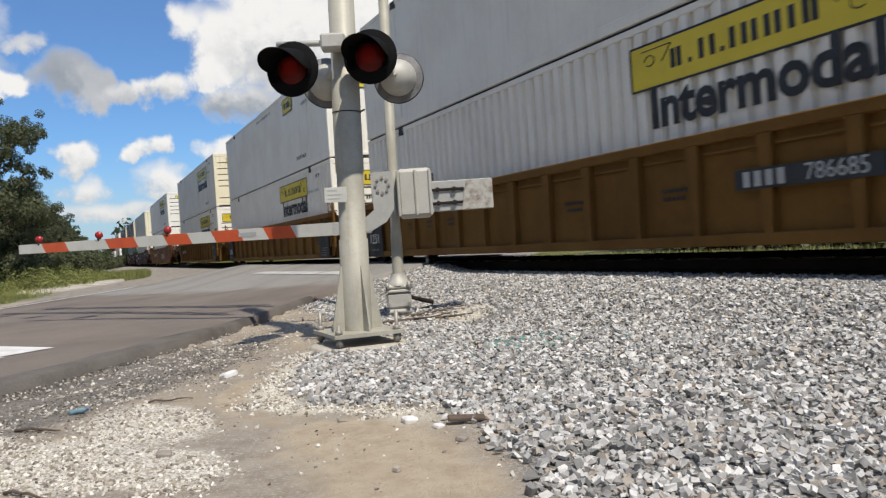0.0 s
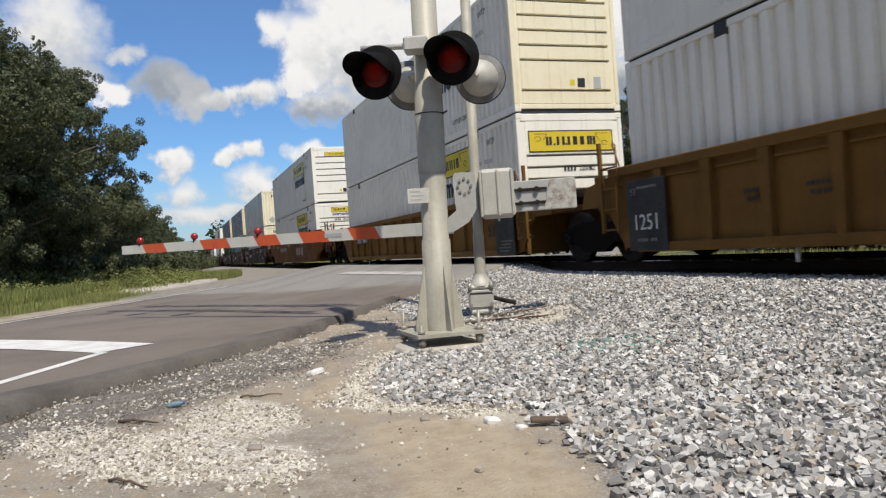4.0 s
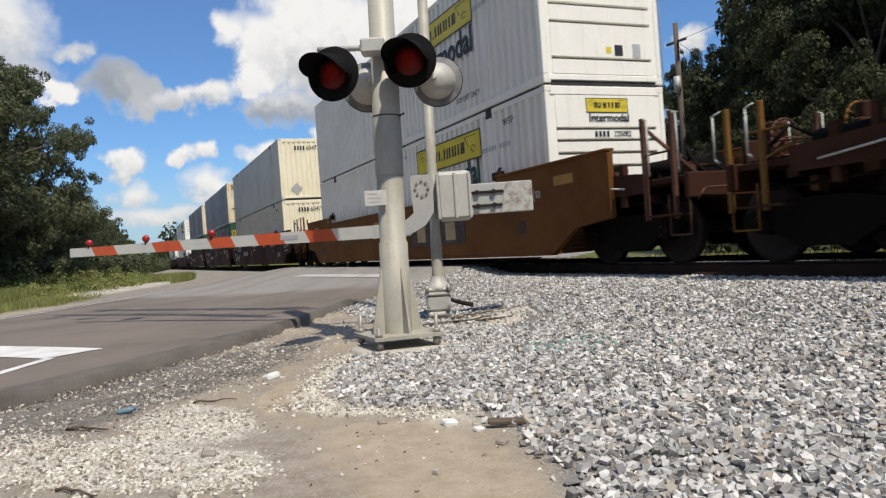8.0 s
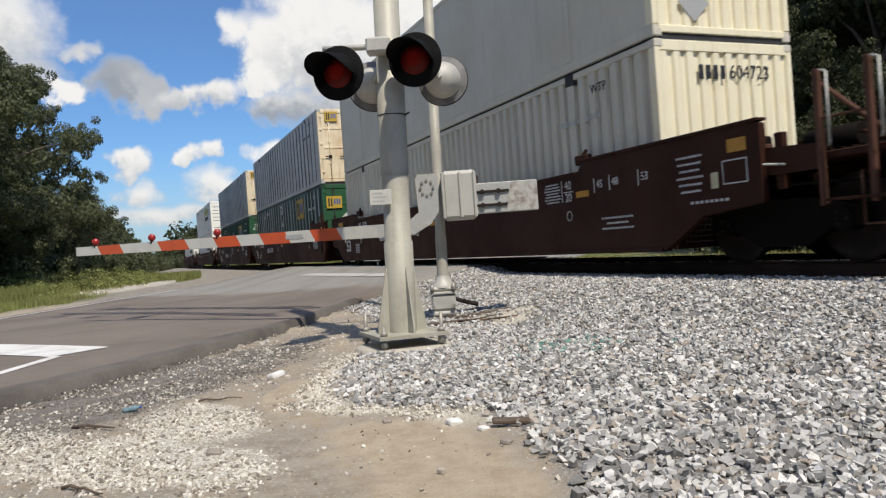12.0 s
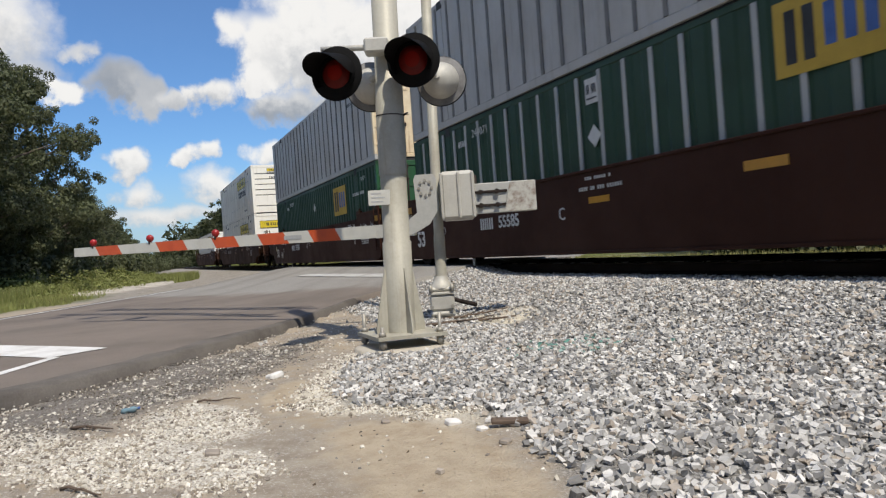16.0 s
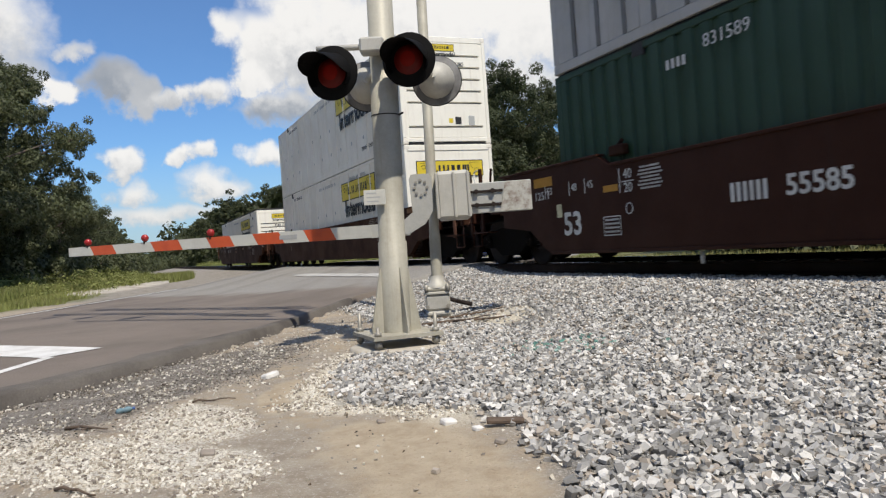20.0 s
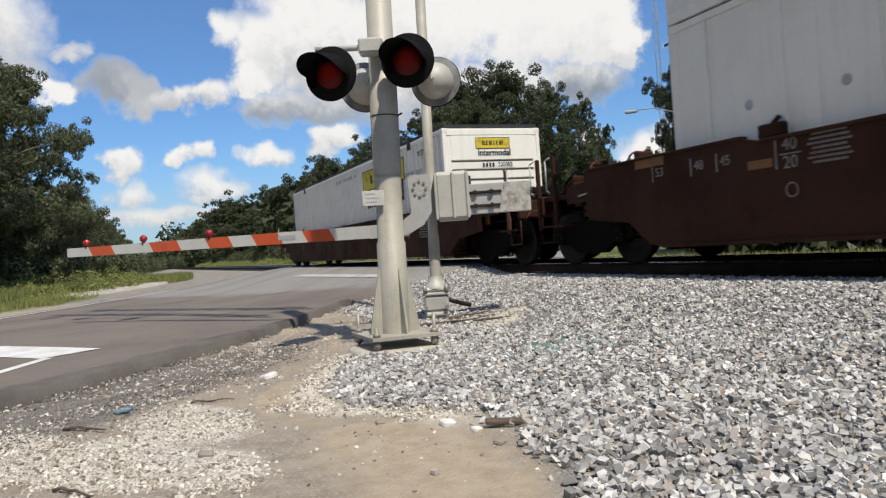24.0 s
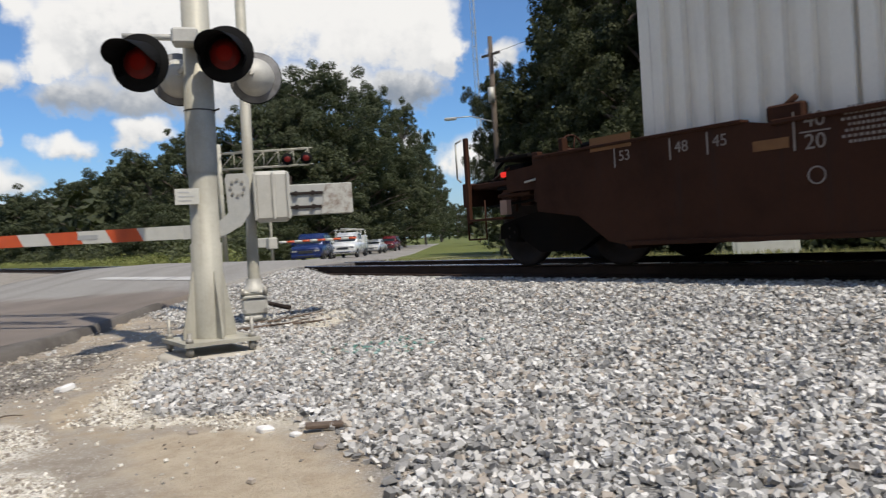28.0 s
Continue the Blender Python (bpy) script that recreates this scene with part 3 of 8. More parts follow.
def asphalt_material():
    """Brownish worn asphalt, with a greyer, dustier stretch towards the rails."""
    m = mat("asphalt", (0.205, 0.172, 0.145), 0.9, second=(0.15, 0.128, 0.11), amount=0.9, scale=0.5, grain=0.22, grain_scale=90, bump=0.35, spec=0.25)
    nt = m.node_tree
    p = nt.nodes["Principled BSDF"]
    base = p.inputs["Base Color"].links[0].from_socket
    at = nt.nodes.new("ShaderNodeTexCoord").outputs["Object"]
    xyz = add(nt, "ShaderNodeSeparateXYZ", i0=at).outputs
    up = maths(nt, "SUBTRACT", xyz[1], maths(nt, "MULTIPLY", xyz[0], 0.39))
    rag = maths(nt, "MULTIPLY", maths(nt, "SUBTRACT", noise_tex(nt, at, 0.8, 5.0, 0.6), 0.5), 1.6)
    up = steps(nt, maths(nt, "ADD", up, rag), 9.3, 10.2)
    speck = noise_tex(nt, at, 26.0, 5.0, 0.7)
    dusty = mix(nt, steps(nt, speck, 0.35, 0.7), (0.25, 0.24, 0.22), (0.36, 0.345, 0.315))
    # tyre tracks darken the lanes along the road
    lane = maths(nt, "ADD", maths(nt, "MULTIPLY", xyz[0], 0.47), maths(nt, "MULTIPLY", xyz[1], 0.88))
    wear = noise_tex(nt, add(nt, "ShaderNodeCombineXYZ", i0=lane, i1=maths(nt, "MULTIPLY", xyz[0], 0.04)).outputs[0], 0.9, 3.0, 0.5)
    col = mix(nt, maths(nt, "MULTIPLY", up, 0.85), base, dusty)
    col = mix(nt, steps(nt, wear, 0.42, 0.7, 0.0, 0.35), col, (0.13, 0.112, 0.098))
    nt.links.new(col, p.inputs["Base Color"])
    return m


def make_road():
    asphalt = asphalt_material()
    shoulder = mat("asphalt_shoulder", (0.15, 0.135, 0.12), 0.95, second=(0.085, 0.076, 0.068), amount=0.9, scale=1.3, grain=0.3, grain_scale=60, bump=0.5, spec=0.2)
    n = 560
    a, c = resample(ROAD_EDGE, n), resample(ROAD_FAR, n)
    b, kinds = Build(), []
    cols = 18
    for (ax, ay), (cx, cy) in zip(a, c):
        # a crumbling edge with a dark older shoulder, and a lip that goes into the ground
        wide = math.hypot(cx - ax, cy - ay)
        jit = 0.07 * noise.noise((ax * 2.5, ay * 2.5, 1.0)) + 0.04 * noise.noise((ax * 8, ay * 8, 2.0))
        brim = (0.42 + 0.3 * noise.noise((ax * 1.1, ay * 1.1, 3.0)) + 0.12 * noise.noise((ax * 5, ay * 5, 4.0))) * (1 - 0.75 * ramp(ay, 0.6, 2.6))
        brim = max(brim, 0.12)
        ds = [-0.05, 0.0, brim * 0.4, brim * 0.8, brim, brim + 0.3, brim + 0.8]
        ds = [d + jit for d in ds]
        m = cols + 1 - len(ds) - 1
        ds += [ds[-1] + (wide - ds[-1]) * (i + 1) / m for i in range(m)] + [wide + 0.1]
        for j, d in enumerate(ds):
            x, y = ax + (cx - ax) * d / wide, ay + (cy - ay) * d / wide
            z = crown(x, y, min(max(d / wide, 0.0), 1.0))
            if j == 2:
                z += 0.006
            b.v.append((x, y, z - (0.14 if j in (0, cols) else 0.012 if j == 1 else 0.0)))
    for i in range(n - 1):
        for j in range(cols):
            b.f.append((i * (cols + 1) + j, (i + 1) * (cols + 1) + j, (i + 1) * (cols + 1) + j + 1, i * (cols + 1) + j + 1))
            kinds.append(1 if j < 4 and a[i][1] < 3.4 else 0)
    b.soft = [True] * len(b.f)
    road = solid("road", b, asphalt, "worn brownish grey asphalt road over the track", kind="structure")
    road.data.materials.append(shoulder)
    road.data.polygons.foreach_set("material_index", kinds)
    paint = mat("road_paint", (0.74, 0.73, 0.7), 0.8, second=(0.5, 0.48, 0.45), amount=0.7, scale=3, grain=0.15, grain_scale=70, bump=0.1)
    old = mat("old_paint", (0.5, 0.49, 0.46), 0.85, second=(0.25, 0.23, 0.21), amount=0.9, scale=2, grain=0.2, grain_scale=60, bump=0.1)
    near = [(6.0, -7.55), (2.0, -5.6), (-3.0, -3.37), (-6.0, -2.08), (-8.05, -1.18), (-8.9, -0.82)]
    solid("edge_line_near", strip(near, 0.12, 0.008, 0.25), paint, "white painted edge line on the asphalt", kind="structure")
    far = [(x + 0.1, y + 0.4) for x, y in ROAD_FAR[1:7]]
    solid("edge_line_far", strip(far, 0.14, 0.008, 0.3), paint, "white painted edge line on the asphalt", kind="structure")
    solid("stop_line", strip([(-9.1, -0.6), (-9.95, -1.27), (-12.6, -3.4)], 0.72, 0.01, 0.2), paint, "broad white stop line on the asphalt", kind="structure")
    solid("old_stop_line", strip([(-15.0, 5.3), (-19.0, 5.1), (-23.2, 4.9)], 0.42, 0.012, 0.2), old, "worn white bar on the road before the rails", kind="structure")


# ---- loose stones ----
def stones(name, spots, sizes, material, label, seed, flat=0.62):
    """Angular stones: cubes with shaken corners, joined in one mesh."""
    rng = np.random.default_rng(seed)
    n = len(spots)
    cube = np.array([(x, y, z) for x in (-1, 1) for y in (-1, 1) for z in (-1, 1)], float)
    v = cube[None] * (0.38 + 0.62 * rng.random((n, 8, 3)))
    v *= np.stack([0.75 + 0.6 * rng.random(n), 0.6 + 0.4 * rng.random(n), flat * (0.7 + 0.6 * rng.random(n))], 1)[:, None]
    # a random turn of each stone
    q = rng.normal(size=(n, 4)) * np.array([1.0, 0.35, 0.35, 1.6])
    q /= np.linalg.norm(q, axis=1)[:, None]
    w, x, y, z = q.T
    r = np.stack([1 - 2 * (y * y + z * z), 2 * (x * y - z * w), 2 * (x * z + y * w), 2 * (x * y + z * w), 1 - 2 * (x * x + z * z), 2 * (y * z - x * w),
                  2 * (x * z - y * w), 2 * (y * z + x * w), 1 - 2 * (x * x + y * y)], 1).reshape(n, 3, 3)
    v = np.einsum("nij,nkj->nki", r, v) * (np.asarray(sizes)[:, None, None] * 0.5) + np.asarray(spots)[:, None]
    quads = np.array([(0, 1, 3, 2), (4, 6, 7, 5), (0, 4, 5, 1), (2, 3, 7, 6), (0, 2, 6, 4), (1, 5, 7, 3)])
    f = (quads[None] + 8 * np.arange(n)[:, None, None]).reshape(-1, 4)
    me = bpy.data.meshes.new(name)
    me.vertices.add(8 * n)
    me.vertices.foreach_set("co", v.reshape(-1))
    me.loops.add(24 * n)
    me.loops.foreach_set("vertex_index", f.reshape(-1).astype(np.int32))
    me.polygons.add(6 * n)
    me.polygons.foreach_set("loop_start", np.arange(0, 24 * n, 4, dtype=np.int32))
    me.polygons.foreach_set("use_smooth", np.zeros(6 * n, dtype=bool))
    me.update(calc_edges=True)
    me.materials.append(material)
    return tagged(new(name, me), label, "gravel", kind="stuff")


def ballast_at(x, y):
    """How surely a ballast stone lies at a place, 0 to 1."""
    e = 0.55 * noise.noise((x * 1.3, y * 1.3, 5.0)) + 0.25 * noise.noise((x * 4, y * 4, 6.0))
    k = ramp(y - stone_edge(x) + e * 0.3, -0.08, 0.2)
    bare = ((x + 8.2) / 0.95) ** 2 + ((y - 4.2) / 0.5) ** 2 + e
    foot = ((x + 7.12) ** 2 + (y - 2.47) ** 2) ** 0.5
    return max(k * ramp(bare, 0.7, 1.4) * ramp(foot, 0.47, 0.6), 0.002, k * 0.16) * (1 - ramp(near_road(x, y), -0.5, -0.1))


def pale_at(x, y):
    """How thickly pale chips lie at a place."""
    e = 0.8 * noise.noise((x * 2, y * 2, 8.0)) + 0.5 * noise.noise((x * 6, y * 6, 9.0))
    k = 0.05 + 0.95 * ramp(inside(WHITE_GRAVEL, x, y) + e, -0.1, 0.7)
    k = max(k, 0.16 * ramp(inside(LITTER_DIRT, x, y) + e, 0.0, 0.5))
    # the fringe before the crushed stone
    d = y - stone_edge(x) + 0.15 * e
    if -9 < x < -3.9 and d < 0.2:
        k = max(k, ramp(d, -0.42, -0.15))
    sand = inside(TAN_SAND, x, y)
    if sand > 0 and k < 0.3:
        k *= 1 - 0.85 * ramp(sand, 0.0, 0.3)
    return k


def make_stones():
    rng = random.Random(4)
    grey = island_mat("ballast", (0.17, 0.166, 0.158), (0.69, 0.67, 0.635), 0.85, 60.0, (0.4, 0.35, 0.295))
    spots, sizes = [], []
    while len(spots) < 72000:
        # thinner with distance from the near end
        x = 1.5 - 19.0 * rng.random() ** 1.35
        y = 0.5 + 6.75 * rng.random()
        if x > -1 and y < 0.8:
            continue
        if rng.random() > ballast_at(x, y):
            continue
        s = rng.uniform(0.03, 0.058) if rng.random() < 0.7 else rng.uniform(0.018, 0.032)
        spots.append((x, y, ground_z(x, y) + s * 0.12 + rng.random() * 0.02))
        sizes.append(s)
    stones("ballast", spots, sizes, grey, "grey crushed granite ballast beside the rails", 1)
    # between and beyond the rails, and along the line
    spots, sizes = [], []
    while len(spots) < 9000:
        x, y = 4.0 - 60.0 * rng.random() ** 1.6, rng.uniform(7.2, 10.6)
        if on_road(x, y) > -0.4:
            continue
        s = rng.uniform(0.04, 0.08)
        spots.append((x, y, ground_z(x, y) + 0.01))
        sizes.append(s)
    # stone colour darkened for grime and for the shade under the train
    shaded_grimy = island_mat("shaded_grimy_ballast", (0.03, 0.027, 0.025), (0.17, 0.155, 0.14), 0.9, 60.0, (0.08, 0.06, 0.05))
    stones("track_ballast", spots, sizes, shaded_grimy, "grey ballast between the rails, darkened for grime and train shade", 2)
    pale = island_mat("pale_gravel", (0.3, 0.26, 0.2), (0.78, 0.74, 0.66), 0.95, 60.0, (0.22, 0.19, 0.16))
    spots, sizes = [], []
    while len(spots) < 19000:
        x, y = -2.2 - 9.8 * rng.random() ** 1.3, rng.uniform(-2.2, 5.2)
        if on_road(x, y) > -0.06:
            continue
        k = pale_at(x, y)
        k *= ramp(noise.noise((x * 2.6, y * 2.6, 12.0)) + 0.6 * noise.noise((x * 7, y * 7, 13.0)), -0.35, 0.35) * 0.9 + 0.1
        if rng.random() > k:
            continue
        s = rng.choice((0.01, 0.013, 0.017, 0.024)) * rng.uniform(0.8, 1.3)
        spots.append((x, y, ground_z(x, y) + s * 0.1))
        sizes.append(s)
    stones("pale_gravel", spots, sizes, pale, "pale limestone gravel strewn on sand", 3)
    # dark chips, bark and soil crumbs along the road's edge
    spots, sizes = [], []
    while len(spots) < 7000:
        x, y = rng.uniform(-11.5, -3.0), rng.uniform(-1.9, 3.2)
        if on_road(x, y) > -0.03 or rng.random() > 0.02 + ramp(inside(LITTER_DIRT, x, y) + 0.9 * noise.noise((x * 1.7, y * 1.7, 15.0)), -0.4, 0.5):
            continue
        s = rng.uniform(0.007, 0.02)
        spots.append((x, y, ground_z(x, y) + s * 0.08))
        sizes.append(s)
    litter_mat = island_mat("soil_litter", (0.05, 0.042, 0.034), (0.3, 0.28, 0.25), 0.95, 60.0, (0.1, 0.07, 0.045))
    stones("soil_litter", spots, sizes, litter_mat, "dark chips and bark crumbs beside the road", 6, 0.35)
    # single stones that stand out
    rock = mat("field_stone", (0.3, 0.26, 0.22), 0.9, scale=12, grain=0.2)
    white = mat("white_stone", (0.75, 0.73, 0.7), 0.9, scale=12, grain=0.12)
    for x, y, s, w in ((-6.07, 1.0, 0.13, 1), (-3.98, 1.25, 0.05, 0), (-3.72, 1.55, 0.085, 1), (-3.94, 0.31, 0.075, 0), (-3.5, 1.62, 0.06, 1), (-3.35, 2.0, 0.09, 0), (-3.2, 1.6, 0.07, 0)):
        b = Build()
        turn = pose(0, 0, 0, 10, 8, x * 70)
        b.box(-s / 2, s / 2, -s * 0.36, s * 0.36, -s * 0.2, s * 0.2, s * 0.1, turn)
        solid("stone", b, white if w else rock, "flat white stone on the sand" if w else "brown stone on the sand", "stone", "loose stones", at=pose(x, y, ground_z(x, y) + s * 0.12))


# ---- the track ----
def make_track():
    rust = mat("rail_steel", (0.05, 0.03, 0.022), 0.8, 0.1, second=(0.03, 0.02, 0.015), scale=2, spec=0.2)
    bright = mat("rail_head", (0.42, 0.4, 0.39), 0.3, 0.9, scale=4, grain=0.05)
    wood = mat("tie_wood", (0.06, 0.047, 0.038), 0.9, second=(0.03, 0.024, 0.02), scale=3, grain=0.3, vary=0.3)
    track = thing("railway_track", "single railway track of steel rails on timber ties", "railway track", kind="structure")
    for y in (TRACK_Y - 0.7525, TRACK_Y + 0.7525):
        b = Build()
        z = RAIL_Z
        b.prism([(y - 0.07, z - 0.18), (y + 0.07, z - 0.18), (y + 0.07, z - 0.165), (y + 0.012, z - 0.145), (y + 0.012, z - 0.045), (y + 0.036, z - 0.032),
                 (y + 0.036, z - 0.012), (y - 0.036, z - 0.012), (y - 0.036, z - 0.032), (y - 0.012, z - 0.045), (y - 0.012, z - 0.145), (y - 0.07, z - 0.165)], 0, -900, 500)
        rail = part("rail", b, rust, track)
        h = Build().prism([(y - 0.036, z - 0.012), (y + 0.036, z - 0.012), (y + 0.03, z), (y - 0.03, z)], 0, -900, 500)
        part("rail_head", h, bright, rail, "polished running surface")
    tie = Build().box(-0.115, 0.115, -1.3, 1.3, -0.17, 0, 0.012).mesh("tie", wood)
    plate = Build().box(-0.1, 0.1, -0.18, 0.18, 0, 0.018, 0.004).mesh("tie_plate", rust)
    rng = random.Random(8)
    for i in range(118):
        x = 6 - i * 0.5
        if -36.5 < x < -14.3:
            continue
        o = part("tie", tie, wood, track)
        o.location, o.rotation_euler = (x + rng.uniform(-0.02, 0.02), TRACK_Y + rng.uniform(-0.05, 0.05), RAIL_Z - 0.195), (0, 0, rng.uniform(-0.015, 0.015))
        q = part("tie_plate", plate, rust, track)
        q.location = (x, TRACK_Y - 0.7525, RAIL_Z - 0.197)
    far = Build()
    for i in range(300):
        x = -53.5 - i * 0.55
        far.box(x - 0.115, x + 0.115, TRACK_Y - 1.3, TRACK_Y + 1.3, RAIL_Z - 0.36, RAIL_Z - 0.195)
    tagged(part("far_ties", far, wood, track), kind="stuff")
    # crossing surface between and beside the rails
    rubber = mat("crossing_panel", (0.13, 0.12, 0.115), 0.85, second=(0.2, 0.18, 0.17), scale=1, grain=0.2)
    for k, (y0, y1) in enumerate(((6.55, 7.35), (7.56, 8.86), (9.07, 9.9))):
        for i in range(9):
            x1 = -14.9 - 0.35 * (y0 - 6.5) - i * 2.2
            p = Build().box(x1 - 2.18, x1, y0, y1, RAIL_Z - 0.2, RAIL_Z - 0.008 - 0.004 * k, 0.01)
            part("crossing_panel", p, rubber, track)


make_ground()
make_road()
make_track()

# ---- the train ----
LONG, WIDE, HIGH = 16.5, 2.59, 2.896


def travelled(t):
    """Metres that the train has gone since the start."""
    return 6.72 * t + (0.3 * (t - t * t / 16) if t < 8 else 1.2)


MOVERS = []


def train_place(front):
    """Where a unit whose load's front end stands at this x at the start is keyed from."""
    return pose(front, TRACK_Y, RAIL_Z)


WHITE = mat("container_white", (0.85, 0.805, 0.71), 0.6, second=(0.7, 0.655, 0.57), amount=0.5, scale=0.7, grain=0.05, grain_scale=20, bump=0.05, streak=0.22, streak_colour=(0.4, 0.35, 0.3))
END_WHITE = mat("container_end_white", (0.9, 0.87, 0.77), 0.5, second=(0.76, 0.73, 0.65), amount=0.4, scale=0.8, grain=0.05, grain_scale=20, bump=0.05, streak=0.3, streak_colour=(0.5, 0.42, 0.32))
GREY = mat("container_grey", (0.43, 0.44, 0.43), 0.6, second=(0.34, 0.33, 0.32), amount=0.6, scale=0.6, grain=0.06, grain_scale=20, bump=0.05, streak=0.35, streak_colour=(0.26, 0.2, 0.15))
SILVER = mat("container_silver", (0.46, 0.45, 0.43), 0.5, second=(0.36, 0.345, 0.32), amount=0.6, scale=0.8, grain=0.06, grain_scale=20, bump=0.05, streak=0.4, streak_colour=(0.28, 0.24, 0.2))
CREAM = mat("container_cream", (0.8, 0.7, 0.5), 0.6, second=(0.5, 0.31, 0.14), amount=0.6, scale=1.1, grain=0.08, grain_scale=20, bump=0.05, streak=0.7, streak_colour=(0.3, 0.13, 0.05))
OFFWHITE = mat("container_offwhite", (0.85, 0.78, 0.57), 0.6, second=(0.76, 0.65, 0.43), amount=0.5, scale=0.9, grain=0.06, grain_scale=20, bump=0.05, streak=0.45, streak_colour=(0.42, 0.3, 0.16))
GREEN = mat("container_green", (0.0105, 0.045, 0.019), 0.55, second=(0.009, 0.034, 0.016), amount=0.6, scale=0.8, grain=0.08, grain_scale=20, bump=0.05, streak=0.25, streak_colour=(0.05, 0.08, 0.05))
SLOT_SHADE = mat("slot_shade", (0.16, 0.155, 0.145), 0.8, scale=3)
DARK = mat("dark_gap", (0.03, 0.03, 0.032), 0.8, scale=2)
INK = mat("ink_black", (0.02, 0.022, 0.025), 0.6, scale=4, grain=0.05, bump=0)
INK_GREEN = mat("ink_green", (0.012, 0.05, 0.04), 0.6, scale=4, grain=0.05, bump=0)
YELLOW = mat("sign_yellow", (0.72, 0.55, 0.03), 0.5, second=(0.55, 0.42, 0.05), amount=0.4, scale=2, grain=0.06, bump=0.03)
EMBLEM = mat("emblem_yellow", (0.5, 0.33, 0.035), 0.6, second=(0.36, 0.24, 0.04), amount=0.5, scale=2, grain=0.08, bump=0.03)
BLUE = mat("ink_blue", (0.05, 0.12, 0.35), 0.6, scale=4, grain=0.05, bump=0)
PALE_INK = mat("ink_white", (0.62, 0.62, 0.6), 0.6, second=(0.45, 0.43, 0.4), scale=5, grain=0.08, bump=0)
TAN = mat("car_tan", (0.15, 0.056, 0.009), 0.75, second=(0.095, 0.036, 0.008), amount=0.7, scale=0.7, grain=0.12, grain_scale=18, bump=0.08, streak=0.5, streak_colour=(0.07, 0.03, 0.012), spec=0.2)
OCHRE = mat("car_ochre", (0.17, 0.083, 0.017), 0.75, second=(0.11, 0.053, 0.013), amount=0.7, scale=0.7, grain=0.12, grain_scale=18, bump=0.08, streak=0.5, streak_colour=(0.08, 0.04, 0.018), spec=0.2)
BROWN = mat("car_brown", (0.038, 0.0112, 0.005), 0.7, second=(0.026, 0.008, 0.004), amount=0.7, scale=0.8, grain=0.12, grain_scale=18, bump=0.08, streak=0.5, streak_colour=(0.03, 0.014, 0.01), spec=0.2)
RUSTY = mat("car_rusty_brown", (0.044, 0.015, 0.006), 0.8, second=(0.024, 0.0095, 0.005), amount=0.8, scale=1.2, grain=0.15, grain_scale=18, bump=0.1, streak=0.6, streak_colour=(0.028, 0.016, 0.012), spec=0.2)
PLATFORM = mat("platform_brown", (0.1, 0.046, 0.03), 0.8, second=(0.05, 0.026, 0.018), amount=0.8, scale=1.6, grain=0.15, grain_scale=18, bump=0.1, streak=0.5, streak_colour=(0.03, 0.02, 0.015), spec=0.2)
BLACK = mat("truck_black", (0.008, 0.007, 0.0065), 0.9, second=(0.015, 0.0115, 0.009), amount=0.6, scale=3, grain=0.2, spec=0.06)
STEEL = mat("wheel_steel", (0.03, 0.022, 0.019), 0.75, 0.1, second=(0.018, 0.013, 0.011), scale=3, grain=0.15, spec=0.2)
REFLECT = mat("reflector_yellow", (0.5, 0.25, 0.03), 0.4, scale=3, grain=0.05, bump=0)
GALV = mat("galvanised", (0.46, 0.455, 0.42), 0.55, 0.25, second=(0.38, 0.38, 0.36), scale=6, grain=0.08)


def corrugated(x0, x1, y, out, z0, z1, pitch, depth):
    """Folded sheet between two posts; out is -1 or 1, the way it faces."""
    b, pts = Build(), []
    n = max(1, round((x1 - x0) / pitch))
    p = (x1 - x0) / n
    for i in range(n):
        a = x0 + i * p
        pts += [(a, 0), (a + 0.46 * p, 0), (a + 0.56 * p, depth), (a + 0.9 * p, depth)]
    pts.append((x1, 0))
    for (a, d), (c, e) in zip(pts[:-1], pts[1:]):
        b.poly([(a, y - out * d, z0), (c, y - out * e, z0), (c, y - out * e, z1), (a, y - out * d, z1)])
    return b


def folded_end(y0, y1, x, out, z0, z1, pitch, depth):
    b = corrugated(y0, y1, x, out, z0, z1, pitch, depth)
    b.v = [(v[1], v[0], v[2]) for v in b.v]
    return b


def bars(words, w, h):
    """Plain upright bars that stand in for a mark, in a box of width w and height h round 0."""
    b, n = Build(), len(words)
    p = w / n
    for i, c in enumerate(words):
        if c == " ":
            continue
        a = -w / 2 + i * p
        b.box(a + p * 0.1, a + p * 0.7, -h / 2, h / 2, -0.002, 0.002)
    return b


def placed(b, m):
    b.v = [tuple(m @ Vector(v)) for v in b.v]
    return b


